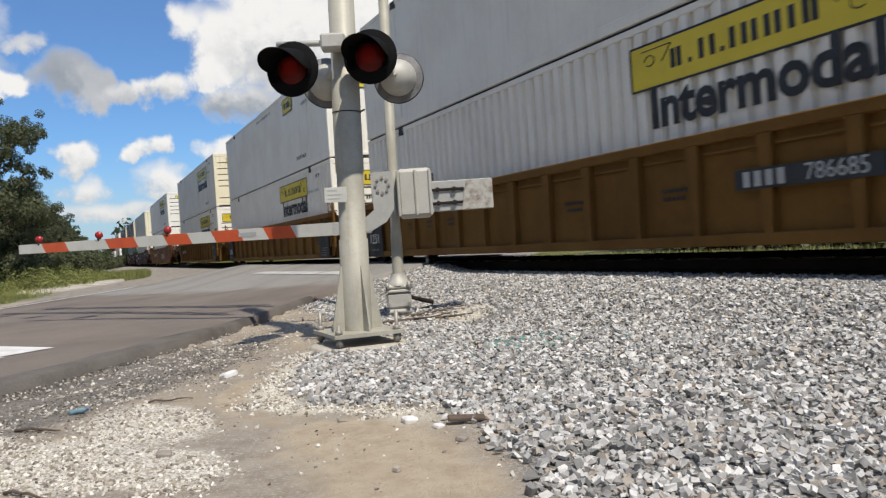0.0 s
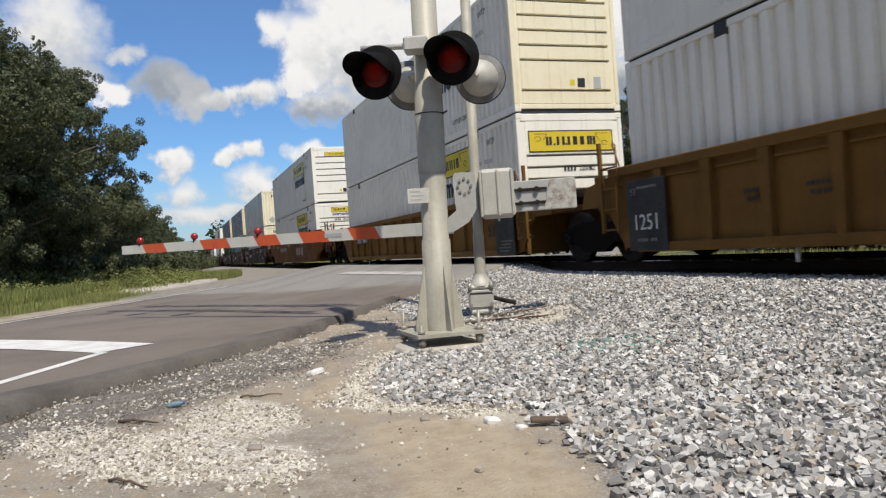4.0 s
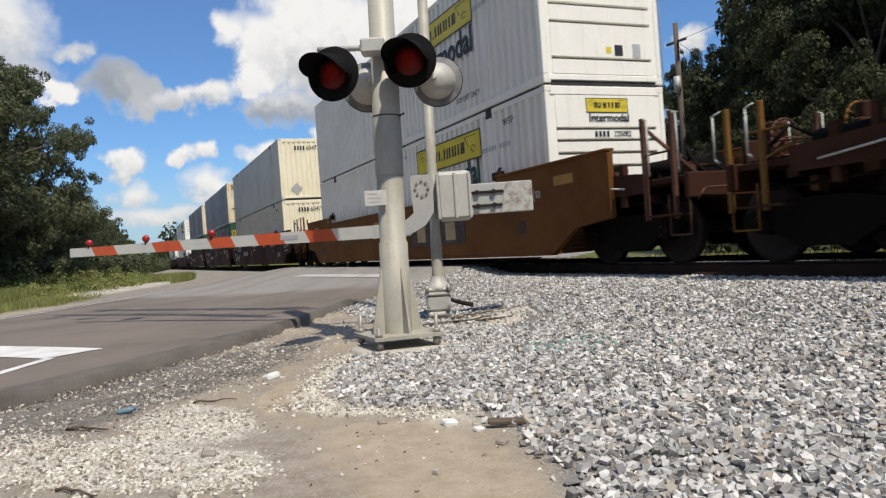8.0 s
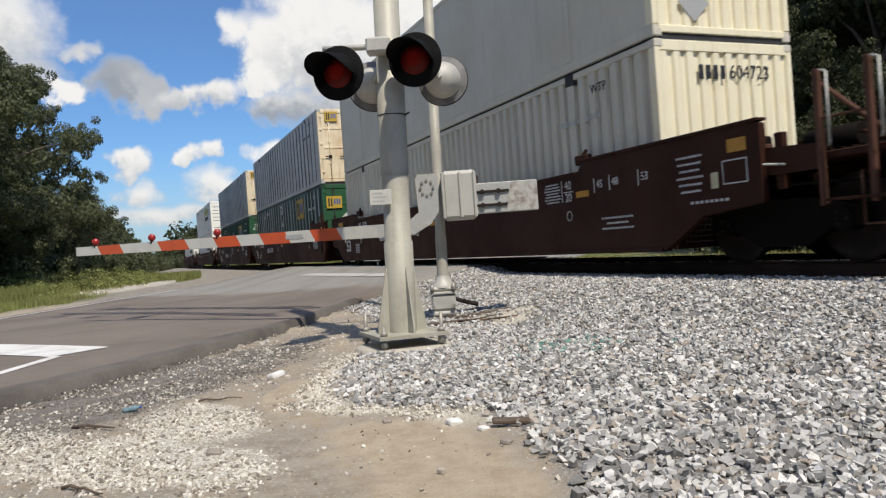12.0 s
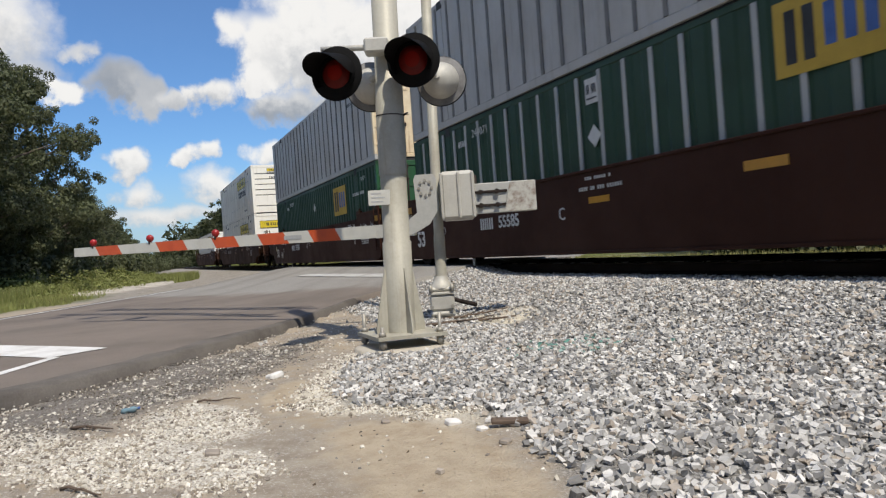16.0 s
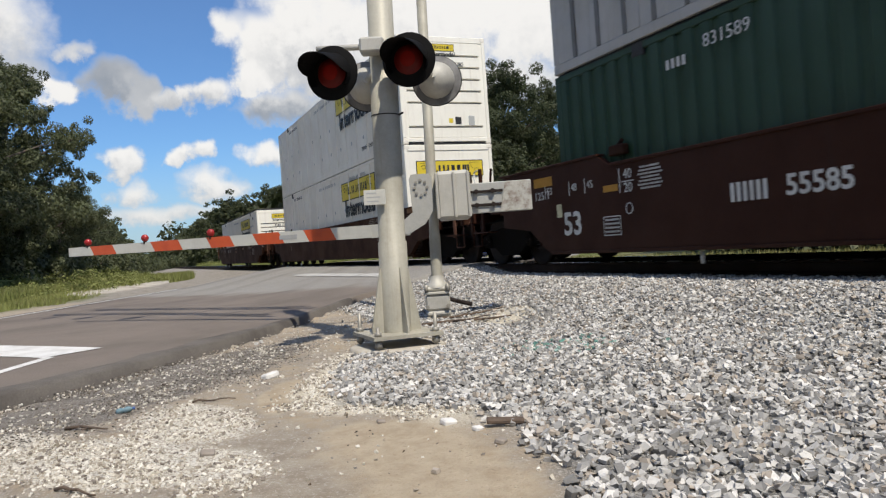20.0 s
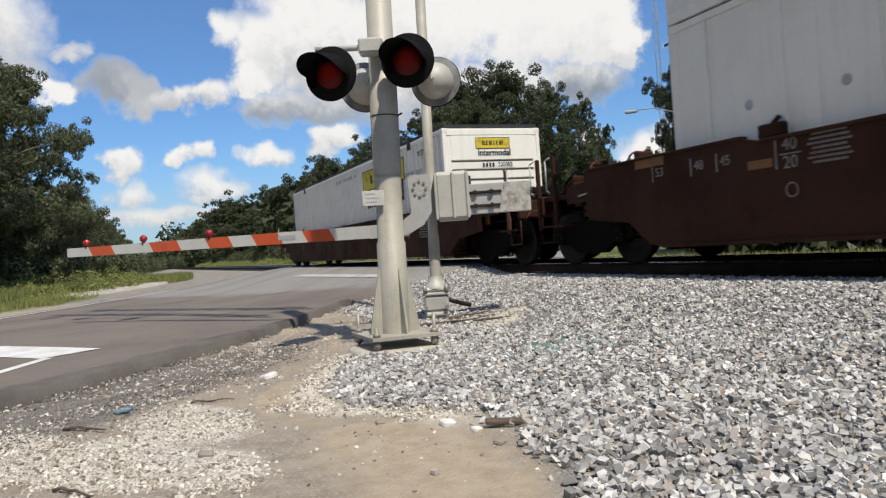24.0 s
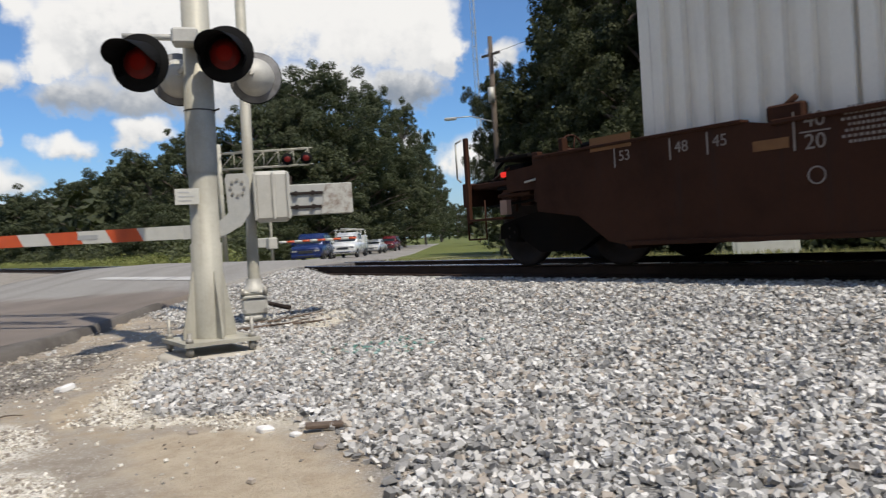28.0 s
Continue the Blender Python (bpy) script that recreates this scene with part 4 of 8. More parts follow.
def sign_board(parent, m, w, h, name="yellow_panel"):
    """The carrier's yellow panel with a dark rim, rolled-sheet shapes at its ends and plain dark bars."""
    d = 0.006
    panel = part(name, placed(Build().box(-w / 2, w / 2, -h / 2, h / 2, -d, 0), m), YELLOW, parent, "yellow panel with dark marks")
    rim = Build()
    t = h * 0.025
    for a in (-1, 1):
        rim.box(-w / 2, w / 2, a * h / 2 - t, a * h / 2 + t, -d, 0.003)
        rim.box(a * w / 2 - t, a * w / 2 + t, -h / 2, h / 2, -d, 0.003)
        # the curled sheet at each end
        for k in range(10):
            q, r = k / 10 * 5.4, (k + 1) / 10 * 5.4
            u = Vector((a * (w * 0.40 + h * 0.16 * math.cos(q)), -a * h * 0.12 + h * 0.12 * math.sin(q), 0.002))
            v = Vector((a * (w * 0.40 + h * 0.16 * math.cos(r)), -a * h * 0.12 + h * 0.12 * math.sin(r), 0.002))
            rim.cyl(u, v, h * 0.014, None, 4)
        rim.cyl((a * w * 0.34, -a * h * 0.02, 0.002), (a * w * 0.29, h * 0.36, 0.002), h * 0.014, None, 4)
        rim.cyl((a * w * 0.29, h * 0.36, 0.002), (a * w * 0.44, h * 0.36, 0.002), h * 0.012, None, 4)
    part("rim", placed(rim, m), INK, panel)
    # two initials with stops, then a four-part word, as plain paired strokes
    glyph = Build()
    for k, wide in ((-0.27, 0.6), (-0.13, 1.0), (0.0, 1.0), (0.085, 1.0), (0.17, 1.0), (0.255, 0.6)):
        c, q = k * w, h * 0.15
        for e in (-1, 1):
            glyph.box(c + e * q * wide - h * 0.07, c + e * q * wide + h * 0.07, -h * 0.2, h * 0.22, -0.002, 0.002)
    for k in (-0.205, -0.065):
        glyph.box(k * w - h * 0.05, k * w + h * 0.05, -h * 0.2, -h * 0.1, -0.002, 0.002)
    part("mark", placed(glyph, m @ Matrix.Translation((0, 0, 0.002))), INK, panel)
    return panel


def container(name, label, front, level, style, group="containers on the train", low=0.27):
    """A 53-foot container; front end at local x = 0, its length towards -x. level 0 sits in the well, 1 on top."""
    z0 = low + level * (HIGH + 0.05)
    z1 = z0 + HIGH
    box = thing(name, label, "container", train_place(front), group)
    h, s = WIDE / 2, style
    side_mat, end_mat = s["side"], s["end"]
    post = s.get("post", side_mat)
    frame_b = 0.012
    for y in (-1, 1):
        a, c = sorted((y * h, y * (h - 0.1)))
        part("bottom_rail", Build().box(-LONG, 0, a, c, z0, z0 + 0.16, frame_b), post, box)
        part("top_rail", Build().box(-LONG, 0, a, c, z1 - 0.1, z1, frame_b), post, box)
        for x in (-LONG, -0.16):
            part("corner_post", Build().box(x, x + 0.16, a, c, z0 + 0.16, z1 - 0.1, frame_b), post if x < -1 else s.get("front_post", end_mat), box)
        if y < 0 or s["kind"] != "smooth":
            if s["kind"] == "smooth":
                panel = Build().box(-LONG + 0.16, -0.16, y * (h - 0.03) - 0.01, y * (h - 0.03) + 0.01, z0 + 0.16, z1 - 0.1)
            else:
                panel = corrugated(-LONG + 0.16, -0.16, y * (h - 0.004), y, z0 + 0.16, z1 - 0.1, s.get("pitch", 0.29), s.get("depth", 0.07))
            part("side_panel", panel, side_mat, box)
        else:
            part("side_panel", Build().box(-LONG + 0.16, -0.16, h - 0.04, h - 0.01, z0 + 0.16, z1 - 0.1), side_mat, box)
        # stacking posts at the 40 foot points
        for x in (-LONG / 2 - 6.05, -LONG / 2 + 6.05):
            p = Build().box(x - 0.1, x + 0.1, *sorted((y * (h + 0.003), y * (h - 0.06))), z0 + 0.16, z1 - 0.1, 0.008)
            stack = part("stacking_post", p, s.get("stack", side_mat), box)
            part("stacking_fitting", Build().box(x - 0.13, x + 0.13, *sorted((y * (h + 0.006), y * (h - 0.1))), z1 - 0.19, z1 + 0.004, 0.01), DARK, stack)
    part("roof", Build().box(-LONG + 0.05, -0.05, -h + 0.1, h - 0.1, z1 - 0.05, z1 - 0.02), side_mat, box)
    part("floor", Build().box(-LONG + 0.05, -0.05, -h + 0.1, h - 0.1, z0 + 0.05, z0 + 0.14), DARK, box)
    part("rear_wall", Build().box(-LONG + 0.02, -LONG + 0.06, -h + 0.1, h - 0.1, z0 + 0.1, z1 - 0.1), side_mat, box)
    for z, t in ((z0 + 0.05 * level, 0.16 - 0.05 * level), (z1 - 0.16, 0.16)):
        part("end_sill", Build().box(-0.12, 0, -h + 0.1, h - 0.1, z, z + t, frame_b), end_mat, box)
    for x in (-0.17, -LONG):
        for y in (-h - 0.004, h - 0.15):
            for z in (z0 - 0.006, z1 - 0.11):
                part("corner_casting", Build().box(x, x + 0.175, y, y + 0.155, z, z + 0.118, 0.014), s.get("cast", post), box)
    # front end wall
    ke = s["endkind"]
    if ke == "slats":
        # backing coloured dark grey, so the grooves carry their shade in its colour
        part("end_wall", Build().box(-0.1, -0.075, -h + 0.1, h - 0.1, z0 + 0.16, z1 - 0.16), SLOT_SHADE, box)
        cuts = [z0 + 0.16] + [z0 + z for z in s["slats"]] + [z1 - 0.16]
        for k, (a, c) in enumerate(zip(cuts[:-1], cuts[1:])):
            lo, hi = a + (0.022 if k else 0.0), c - (0.022 if k < len(cuts) - 2 else 0.0)
            part("end_panel", Build().prism([(-0.07, lo), (-0.006, lo + 0.012), (-0.006, hi - 0.004), (-0.07, hi)], 1, -h + 0.2, h - 0.2), end_mat, box)
        for y0, y1 in ((-h + 0.1, -h + 0.2), (h - 0.2, h - 0.1)):
            part("end_stile", Build().box(-0.08, -0.02, y0, y1, z0 + 0.16, z1 - 0.16), end_mat, box)
    elif ke == "folded":
        part("end_wall", folded_end(-h + 0.1, h - 0.1, -0.01, 1, z0 + 0.16, z1 - 0.16, 0.25, 0.04), end_mat, box)
    elif ke == "plain":
        part("end_wall", Build().box(-0.06, -0.02, -h + 0.1, h - 0.1, z0 + 0.16, z1 - 0.16, 0.005), end_mat, box)
    else:
        # a pair of doors with locking bars
        for y0, y1 in ((-h + 0.1, -0.01), (0.01, h - 0.1)):
            door = part("door", Build().box(-0.07, -0.02, y0, y1, z0 + 0.17, z1 - 0.17, 0.01), end_mat, box)
            for k in (0.28, 0.76):
                y = y0 + (y1 - y0) * k
                part("locking_bar", Build().cyl((0.012, y, z0 + 0.1), (0.012, y, z1 - 0.1), 0.02, None, 8), s.get("bar", end_mat), door)
                keep = Build()
                for z in (0.2, 0.75, 1.6, 2.3, 2.66):
                    keep.box(-0.02, 0.03, y - 0.045, y + 0.045, z0 + z, z0 + z + 0.06, 0.008)
                part("bar_keeper", keep, s.get("bar", end_mat), door)
                part("door_handle", Build().box(0.02, 0.045, y - 0.2, y + 0.06, z0 + 1.02, z0 + 1.06, 0.006).box(0.0, 0.05, y - 0.06, y + 0.06, z0 + 0.98, z0 + 1.1, 0.01), STEEL, door)
            for z in (0.4, 0.95, 1.5, 2.05, 2.55):
                y = y0 if y0 < -0.5 else y1
                part("hinge", Build().box(-0.03, 0.012, y - 0.07, y + 0.07, z0 + z, z0 + z + 0.1, 0.012), end_mat, door)
            part("door_panel_ribs", Build().box(-0.02, 0.0, y0 + 0.1, y1 - 0.1, z0 + 1.35, z0 + 1.42, 0.005).box(-0.02, 0.0, y0 + 0.1, y1 - 0.1, z0 + 2.1, z0 + 2.17, 0.005), end_mat, door)
    # dark slab that stands in for the shade between stacked boxes
    gap_shade = Build().box(-LONG + 0.05, -0.03, -h + 0.06, h - 0.06, z1 - 0.005, z1 + 0.098)
    if level == 0 and s.get("under", True):
        part("stacking_gap", gap_shade, DARK, box)
    # marks
    y = -h - 0.004
    if s.get("board"):
        x, z, w, q = s["board"]
        sign_board(box, on_side(x, y - 0.004, z0 + z), w, q)
        if s.get("word"):
            wx, wz, size = s["word"]
            part("lettering", text_mesh("Intermodal", size, INK_GREEN if s.get("green_word") else INK, on_side(wx, y - 0.006, z0 + wz), 1.0, size * 0.03), INK, box, "dark word on the side")
    if s.get("end_board"):
        yy, z, w, q = s["end_board"]
        sign_board(box, on_end(0.004, yy, z0 + z), w, q)
    if s.get("end_word"):
        yy, z, size = s["end_word"]
        part("end_lettering", text_mesh("Intermodal", size, INK, on_end(0.006, yy, z0 + z), 1.0, size * 0.02), INK, box)
    if s.get("end_number"):
        yy, z, w, q = s["end_number"]
        part("end_mark", placed(bars("||||", w * 0.4, q), on_end(0.006 if ke != "doors" else 0.003, yy - w * 0.28, z0 + z + s.get("drop", 0.0))), s.get("end_ink", INK), box)
        part("end_number", text_mesh(s.get("figures", "225082"), q * 1.45, s.get("end_ink", INK), on_end(0.006 if ke != "doors" else 0.003, yy + w * (0.24 if not s.get("drop") else 0.0), z0 + z), 0.9), s.get("end_ink", INK), box)
    if s.get("side_mark", True):
        part("small_mark", placed(bars("|||||| ||||", 1.3, 0.1), on_side(-2.0, y, z0 + 2.1)), s.get("ink", GREY), box)
        part("small_mark", text_mesh("WTP", 0.2, s.get("ink", INK), on_side(-1.4, y, z0 + 2.52)), s.get("ink", INK), box)
    if s.get("stack_words"):
        part("small_mark", placed(bars("||||| ||| ||||", 1.7, 0.1), on_side(-4.4, y, z0 + 2.58)), s.get("ink", GREY), box)
        part("small_mark", placed(bars("|||| |||||| |", 2.4, 0.1), on_side(-8.2, y, z0 + 2.6)), s.get("ink", GREY), box)
    if s.get("rivets"):
        part("stack_words", text_mesh("STACK TWO HIGH ONLY", 0.15, INK, on_side(-13.2, y, z0 + 2.6), 0.95), INK, box, "small black words under the roof rail")
    if level and s.get("end") in (END_WHITE, OFFWHITE) and s["endkind"] != "folded":
        part("lift_words", text_mesh("TOP LIFT ONLY", 0.17, INK, on_side(-3.1, y, z0 + 0.4)), INK, box, "small black words near the floor")
    if s.get("emblem"):
        x, z, w = s["emblem"]
        e = part("emblem_panel", placed(Build().box(-w / 2, w / 2, -w * 0.3, w * 0.3, -0.004, 0), on_side(x, y - 0.012, z0 + z)), EMBLEM, box, "square yellow panel with dark and blue bars")
        part("emblem_mark", placed(bars("||", w * 0.34, w * 0.42), on_side(x - w * 0.24, y - 0.014, z0 + z)), INK, e)
        part("emblem_mark", placed(bars("|||", w * 0.5, w * 0.32), on_side(x + w * 0.2, y - 0.014, z0 + z + 0.02)), BLUE, e)
    if s.get("end_emblem"):
        yy, z, w = s["end_emblem"]
        e = part("emblem_panel", placed(Build().box(-w / 2, w / 2, -w * 0.38, w * 0.38, -0.004, 0.03), on_end(0.006, yy, z0 + z)), EMBLEM, box, "small yellow panel with dark and blue bars")
        part("emblem_mark", placed(bars("||", w * 0.34, w * 0.5), on_end(0.04, yy - w * 0.24, z0 + z)), INK, e)
        part("emblem_mark", placed(bars("|||", w * 0.46, w * 0.34), on_end(0.04, yy + w * 0.2, z0 + z + 0.02)), BLUE, e)
    if s.get("side_figures"):
        part("side_mark", placed(bars("||||", 0.42, 0.13), on_side(-13.5, y - 0.012, z0 + 2.42)), PALE_INK, box)
        part("side_number", text_mesh(s["figures"], 0.24, PALE_INK, on_side(-12.6, y - 0.012, z0 + 2.55), 1.1), PALE_INK, box)
    if s.get("diamond"):
        for where, a, z in s["diamond"]:
            e = 0.2 if where == "end" else 0.13
            q = Build().box(-e, e, -e, e, -0.003, 0.004, m=pose(0, 0, 0, 0, 0, 45))
            part("placard", placed(q, on_end(0.03 if ke == "doors" else 0.002, a, z0 + z) if where == "end" else on_side(a, y - 0.012, z0 + z)), s.get("placard", GALV), box, "diamond placard holder")
    if s.get("side_plate"):
        x, z = s["side_plate"]
        plate = part("label_plate", placed(Build().box(-0.17, 0.17, -0.2, 0.2, 0, 0.008), on_side(x, y - 0.012, z0 + z)), PALE_INK, box, "white plate with dark marks")
        part("label_mark", placed(bars("|| |||", 0.27, 0.15), on_side(x, y - 0.022, z0 + z + 0.03)), INK, plate)
        part("label_mark", placed(bars("|||||||||", 0.27, 0.03), on_side(x, y - 0.022, z0 + z - 0.12)), INK, plate)
    if s.get("box_label"):
        yy, z = s["box_label"]
        part("label_plate", placed(Build().box(-0.09, 0.09, -0.13, 0.13, 0, 0.012, 0.004), on_end(-0.01, yy, z0 + z)), GREY, box)
        part("label_plate", placed(Build().box(-0.09, 0.09, -0.1, 0.1, 0, 0.012, 0.004), on_end(-0.01, yy - 0.4, z0 + z)), INK, box)
        part("label_plate", placed(Build().box(-0.06, 0.06, -0.06, 0.06, 0, 0.01, 0.004), on_end(-0.01, yy - 0.62, z0 + z)), YELLOW, box)
    if s.get("battens"):
        # proud upright battens along the side
        for i in range(s["battens"]):
            x = -0.75 - i * (LONG - 1.4) / (s["battens"] - 1) * 1.0
            part("batten", Build().box(x - 0.045, x + 0.045, -h - 0.012, -h + 0.02, z0 + 0.16, z1 - 0.1, 0.004), s["batten_mat"], box)
    if s.get("rivets"):
        for i in range(12):
            x = -0.9 - i * 1.3
            for z in (0.75, 1.6):
                part("rivet_cup", placed(Build().lathe([(0.0, 0.012), (0.05, 0.012), (0.08, 0.0)], 10), on_side(x, y + 0.03, z0 + z)), GREY, box)
    MOVERS.append((box, front))
    return box


def truck(parent, x, name="truck"):
    """A four-wheeled truck centred on x, in the car's space."""
    t = part(name, Build().box(x - 0.25, x + 0.25, -1.0, 1.0, 0.42, 0.66, 0.03), BLACK, parent)
    for y in (-1, 1):
        yo = y * 0.98
        f = Build().prism([(x - 1.15, 0.38), (x - 1.15, 0.58), (x - 0.8, 0.66), (x - 0.35, 0.74), (x + 0.35, 0.74), (x + 0.8, 0.66), (x + 1.15, 0.58), (x + 1.15, 0.38),
                           (x + 0.75, 0.4), (x + 0.35, 0.18), (x - 0.35, 0.18), (x - 0.75, 0.4)], 1, yo - 0.07, yo + 0.07)
        part("side_frame", f, BLACK, t)
        sp = Build()
        for dx in (-0.14, 0.0, 0.14):
            for k in range(6):
                sp.cyl((x + dx, yo - y * 0.0, 0.24 + k * 0.055), (x + dx, yo, 0.265 + k * 0.055), 0.062, 0.062, 8)
        part("coil_springs", sp, STEEL, t)
        for dx in (-0.86, 0.86):
            w = Build()
            m = Matrix.Translation((x + dx, y * 0.745, 0.47)) @ pose(0, 0, 0, 90)
            w.lathe([(0.0, -0.06), (0.1, -0.08), (0.16, -0.03), (0.36, -0.02), (0.4, -0.065), (0.465, -0.065), (0.47, 0.03), (0.5, 0.06), (0.495, 0.075), (0.4, 0.075), (0.34, 0.02), (0.16, 0.03), (0.0, 0.04)], 28, m)
            part("wheel", w, STEEL, t)
            b = Build().cyl((x + dx, y * 0.88, 0.47), (x + dx, y * 1.1, 0.47), 0.15, 0.13, 14)
            cap = part("bearing_cap", b, BLACK, t)
            bolts = Build()
            for k in range(3):
                a = 2.09 * k
                bolts.cyl((x + dx + 0.07 * math.cos(a), y * 1.1, 0.47 + 0.07 * math.sin(a)), (x + dx + 0.07 * math.cos(a), y * 1.115, 0.47 + 0.07 * math.sin(a)), 0.018, None, 6)
            part("cap_bolts", bolts, STEEL, cap)
    for dx in (-0.86, 0.86):
        part("axle", Build().cyl((x + dx, -0.8, 0.47), (x + dx, 0.8, 0.47), 0.08, None, 10), STEEL, t)
        part("brake_beam", Build().box(x + dx * 0.4 - 0.04, x + dx * 0.4 + 0.04, -0.7, 0.7, 0.36, 0.44, 0.01), BLACK, t)
    return t


def ladder(parent, x, y, z0, z1, w, material, rungs=5):
    """Bent grab-rail ladder on the car's side."""
    l = Build()
    for a in (x - w / 2, x + w / 2):
        l.tube([(a, y + 0.06, z1 - 0.03), (a, y, z1), (a, y, z0), (a, y + 0.05, z0 - 0.04)], 0.013, 6)
    o = part("ladder", l, material, parent)
    for k in range(rungs):
        z = z0 + 0.08 + (z1 - z0 - 0.12) * k / (rungs - 1)
        part("rung", Build().tube([(x - w / 2, y, z), (x - w / 2 + 0.02, y - 0.03, z), (x + w / 2 - 0.02, y - 0.03, z), (x + w / 2, y, z)], 0.011, 6), material, o)


def end_platform(car, e, x, paint, post_paint, top=2.08, posts=(2.6, 3.2), stand=True):
    """The open end of a car over its outer truck: deck, posts, grab rails, brake gear and coupler. e is 1 for the front end."""
    def X(d):
        return x + e * d
    lo, hi = sorted((X(0.24), X(3.45)))
    part("end_deck", Build().box(lo, hi, -1.3, 1.3, 1.12, 1.2, 0.01), paint, car)
    lo, hi = sorted((X(0.0), X(3.55)))
    part("draft_sill", Build().box(lo, hi, -0.3, 0.3, 0.72, 1.12, 0.02), paint, car)
    lo, hi = sorted((X(3.45), X(3.55)))
    part("end_beam", Build().box(lo, hi, -1.4, 1.4, 0.88, 1.22, 0.015), paint, car)
    # walkway grating
    g = Build()
    for k in range(14):
        lo, hi = sorted((X(1.5 + k * 0.14), X(1.5 + k * 0.14 + 0.06)))
        g.box(lo, hi, -1.28, 1.28, 1.2, 1.225)
    part("walkway_grating", g, BLACK, car)
    for y in (-1.36, 1.36):
        for d in posts:
            lo, hi = sorted((X(d), X(d + 0.07)))
            p = part("end_post", Build().box(lo, hi, y - 0.032, y + 0.032, 0.62, top, 0.01), post_paint, car)
            part("grab_rail", Build().tube([(X(d + 0.16), y - 0.02, 1.25), (X(d + 0.2), y - 0.06, 1.3), (X(d + 0.2), y - 0.06, top - 0.06), (X(d + 0.1), y - 0.03, top - 0.02)], 0.014, 6), GALV, p)
        if len(posts) > 1:
            part("side_rail", Build().tube([(X(2.6), y, 1.55), (X(3.2), y, 1.55)], 0.016, 6), post_paint, car)
        part("step", Build().tube([(X(3.1), y, 0.95), (X(3.1), y, 0.4), (X(3.5), y, 0.4), (X(3.5), y, 0.95)], 0.014, 6), post_paint, car)
        lo, hi = sorted((X(1.0), X(2.6)))
        part("side_apron", Build().prism([(lo, 1.02), (hi, 1.02), (hi, 1.3), (lo, 1.4)] if e > 0 else [(lo, 1.02), (hi, 1.02), (hi, 1.4), (lo, 1.3)], 1, y - 0.02, y + 0.02), paint, car)
    # hand-brake housing, wheel and chain guard
    hb = part("brake_stand", Build().box(*sorted((X(3.05), X(3.2))), 0.5, 0.86, 1.2, 1.95 if stand else 1.45, 0.03), paint, car)
    rim = Build()
    for k in range(18):
        a, c = 2 * math.pi * k / 18, 2 * math.pi * (k + 1) / 18
        rim.cyl((X(3.27), 0.68 + 0.27 * math.cos(a), 1.7 + 0.27 * math.sin(a)), (X(3.27), 0.68 + 0.27 * math.cos(c), 1.7 + 0.27 * math.sin(c)), 0.018, None, 6)
    for k in range(5):
        a = 2 * math.pi * k / 5
        rim.cyl((X(3.24), 0.68, 1.7), (X(3.27), 0.68 + 0.27 * math.cos(a), 1.7 + 0.27 * math.sin(a)), 0.014, None, 6)
    part("brake_wheel", rim, post_paint, hb)
    part("brake_cylinder", Build().cyl((X(2.0), -0.75, 1.38), (X(2.7), -0.75, 1.38), 0.14, None, 14), BLACK, car)
    part("air_reservoir", Build().cyl((X(1.5), 0.1, 1.42), (X(2.5), 0.1, 1.42), 0.19, None, 14), BLACK, car)
    part("brake_pipe", Build().tube([(X(1.2), -0.4, 1.3), (X(2.2), -0.45, 1.5), (X(3.0), -0.4, 1.35), (X(3.6), -0.35, 1.0)], 0.02, 6), BLACK, car)
    part("coupler", Build().box(*sorted((X(3.5), X(3.68))), -0.11, 0.11, 0.78, 0.98, 0.02).box(*sorted((X(3.62), X(3.86))), -0.16, 0.14, 0.74, 1.02, 0.04), STEEL, car)
    part("air_hose", Build().tube([(X(3.5), -0.32, 0.86), (X(3.6), -0.34, 0.6), (X(3.7), -0.33, 0.45), (X(3.82), -0.3, 0.52)], 0.025, 6), BLACK, car)
    part("uncoupling_lever", Build().tube([(X(3.58), -1.3, 0.85), (X(3.62), -1.2, 1.0), (X(3.66), -0.2, 1.02)], 0.014, 6), post_paint, car)
    # braces, hoses, slack gear and perforated screens that crowd the open end
    for y in (-1.3, 1.3):
        part("post_brace", Build().cyl((X(2.6), y, 1.95 if top > 1.9 else 1.35), (X(3.3), y * 0.8, 1.22), 0.028, None, 6), post_paint, car)
        part("side_bracket", Build().box(*sorted((X(2.0), X(2.12))), y - 0.05, y + 0.05, 0.85, 1.5, 0.01), paint, car)
        part("side_bracket", Build().box(*sorted((X(1.55), X(1.63))), y - 0.05, y + 0.05, 1.15, 1.62, 0.01), paint, car)
        part("step_plate", Build().box(*sorted((X(2.7), X(3.4))), y - 0.12, y + 0.12, 0.66, 0.69, 0.005), paint, car)
        part("pull_rod", Build().cyl((X(1.3), y * 0.95, 0.92), (X(3.2), y * 0.9, 0.86), 0.018, None, 6), BLACK, car)
        screen = Build()
        for k in range(6):
            a = 0.42 + 0.09 * k
            screen.cyl((X(a), y * 1.02, 0.28 + 0.04 * k), (X(a + 0.05), y * 1.02, 0.62), 0.008, None, 4)
            if k < 5:
                screen.cyl((X(0.4), y * 1.02, 0.3 + 0.07 * k), (X(0.92), y * 1.02, 0.3 + 0.07 * k), 0.008, None, 4)
        tagged(part("perforated_screen", screen, STEEL, car, "perforated steel screen"), kind="stuff")
    part("control_valve", Build().box(*sorted((X(1.2), X(1.5))), -1.1, -0.8, 1.2, 1.55, 0.03), BLACK, car)
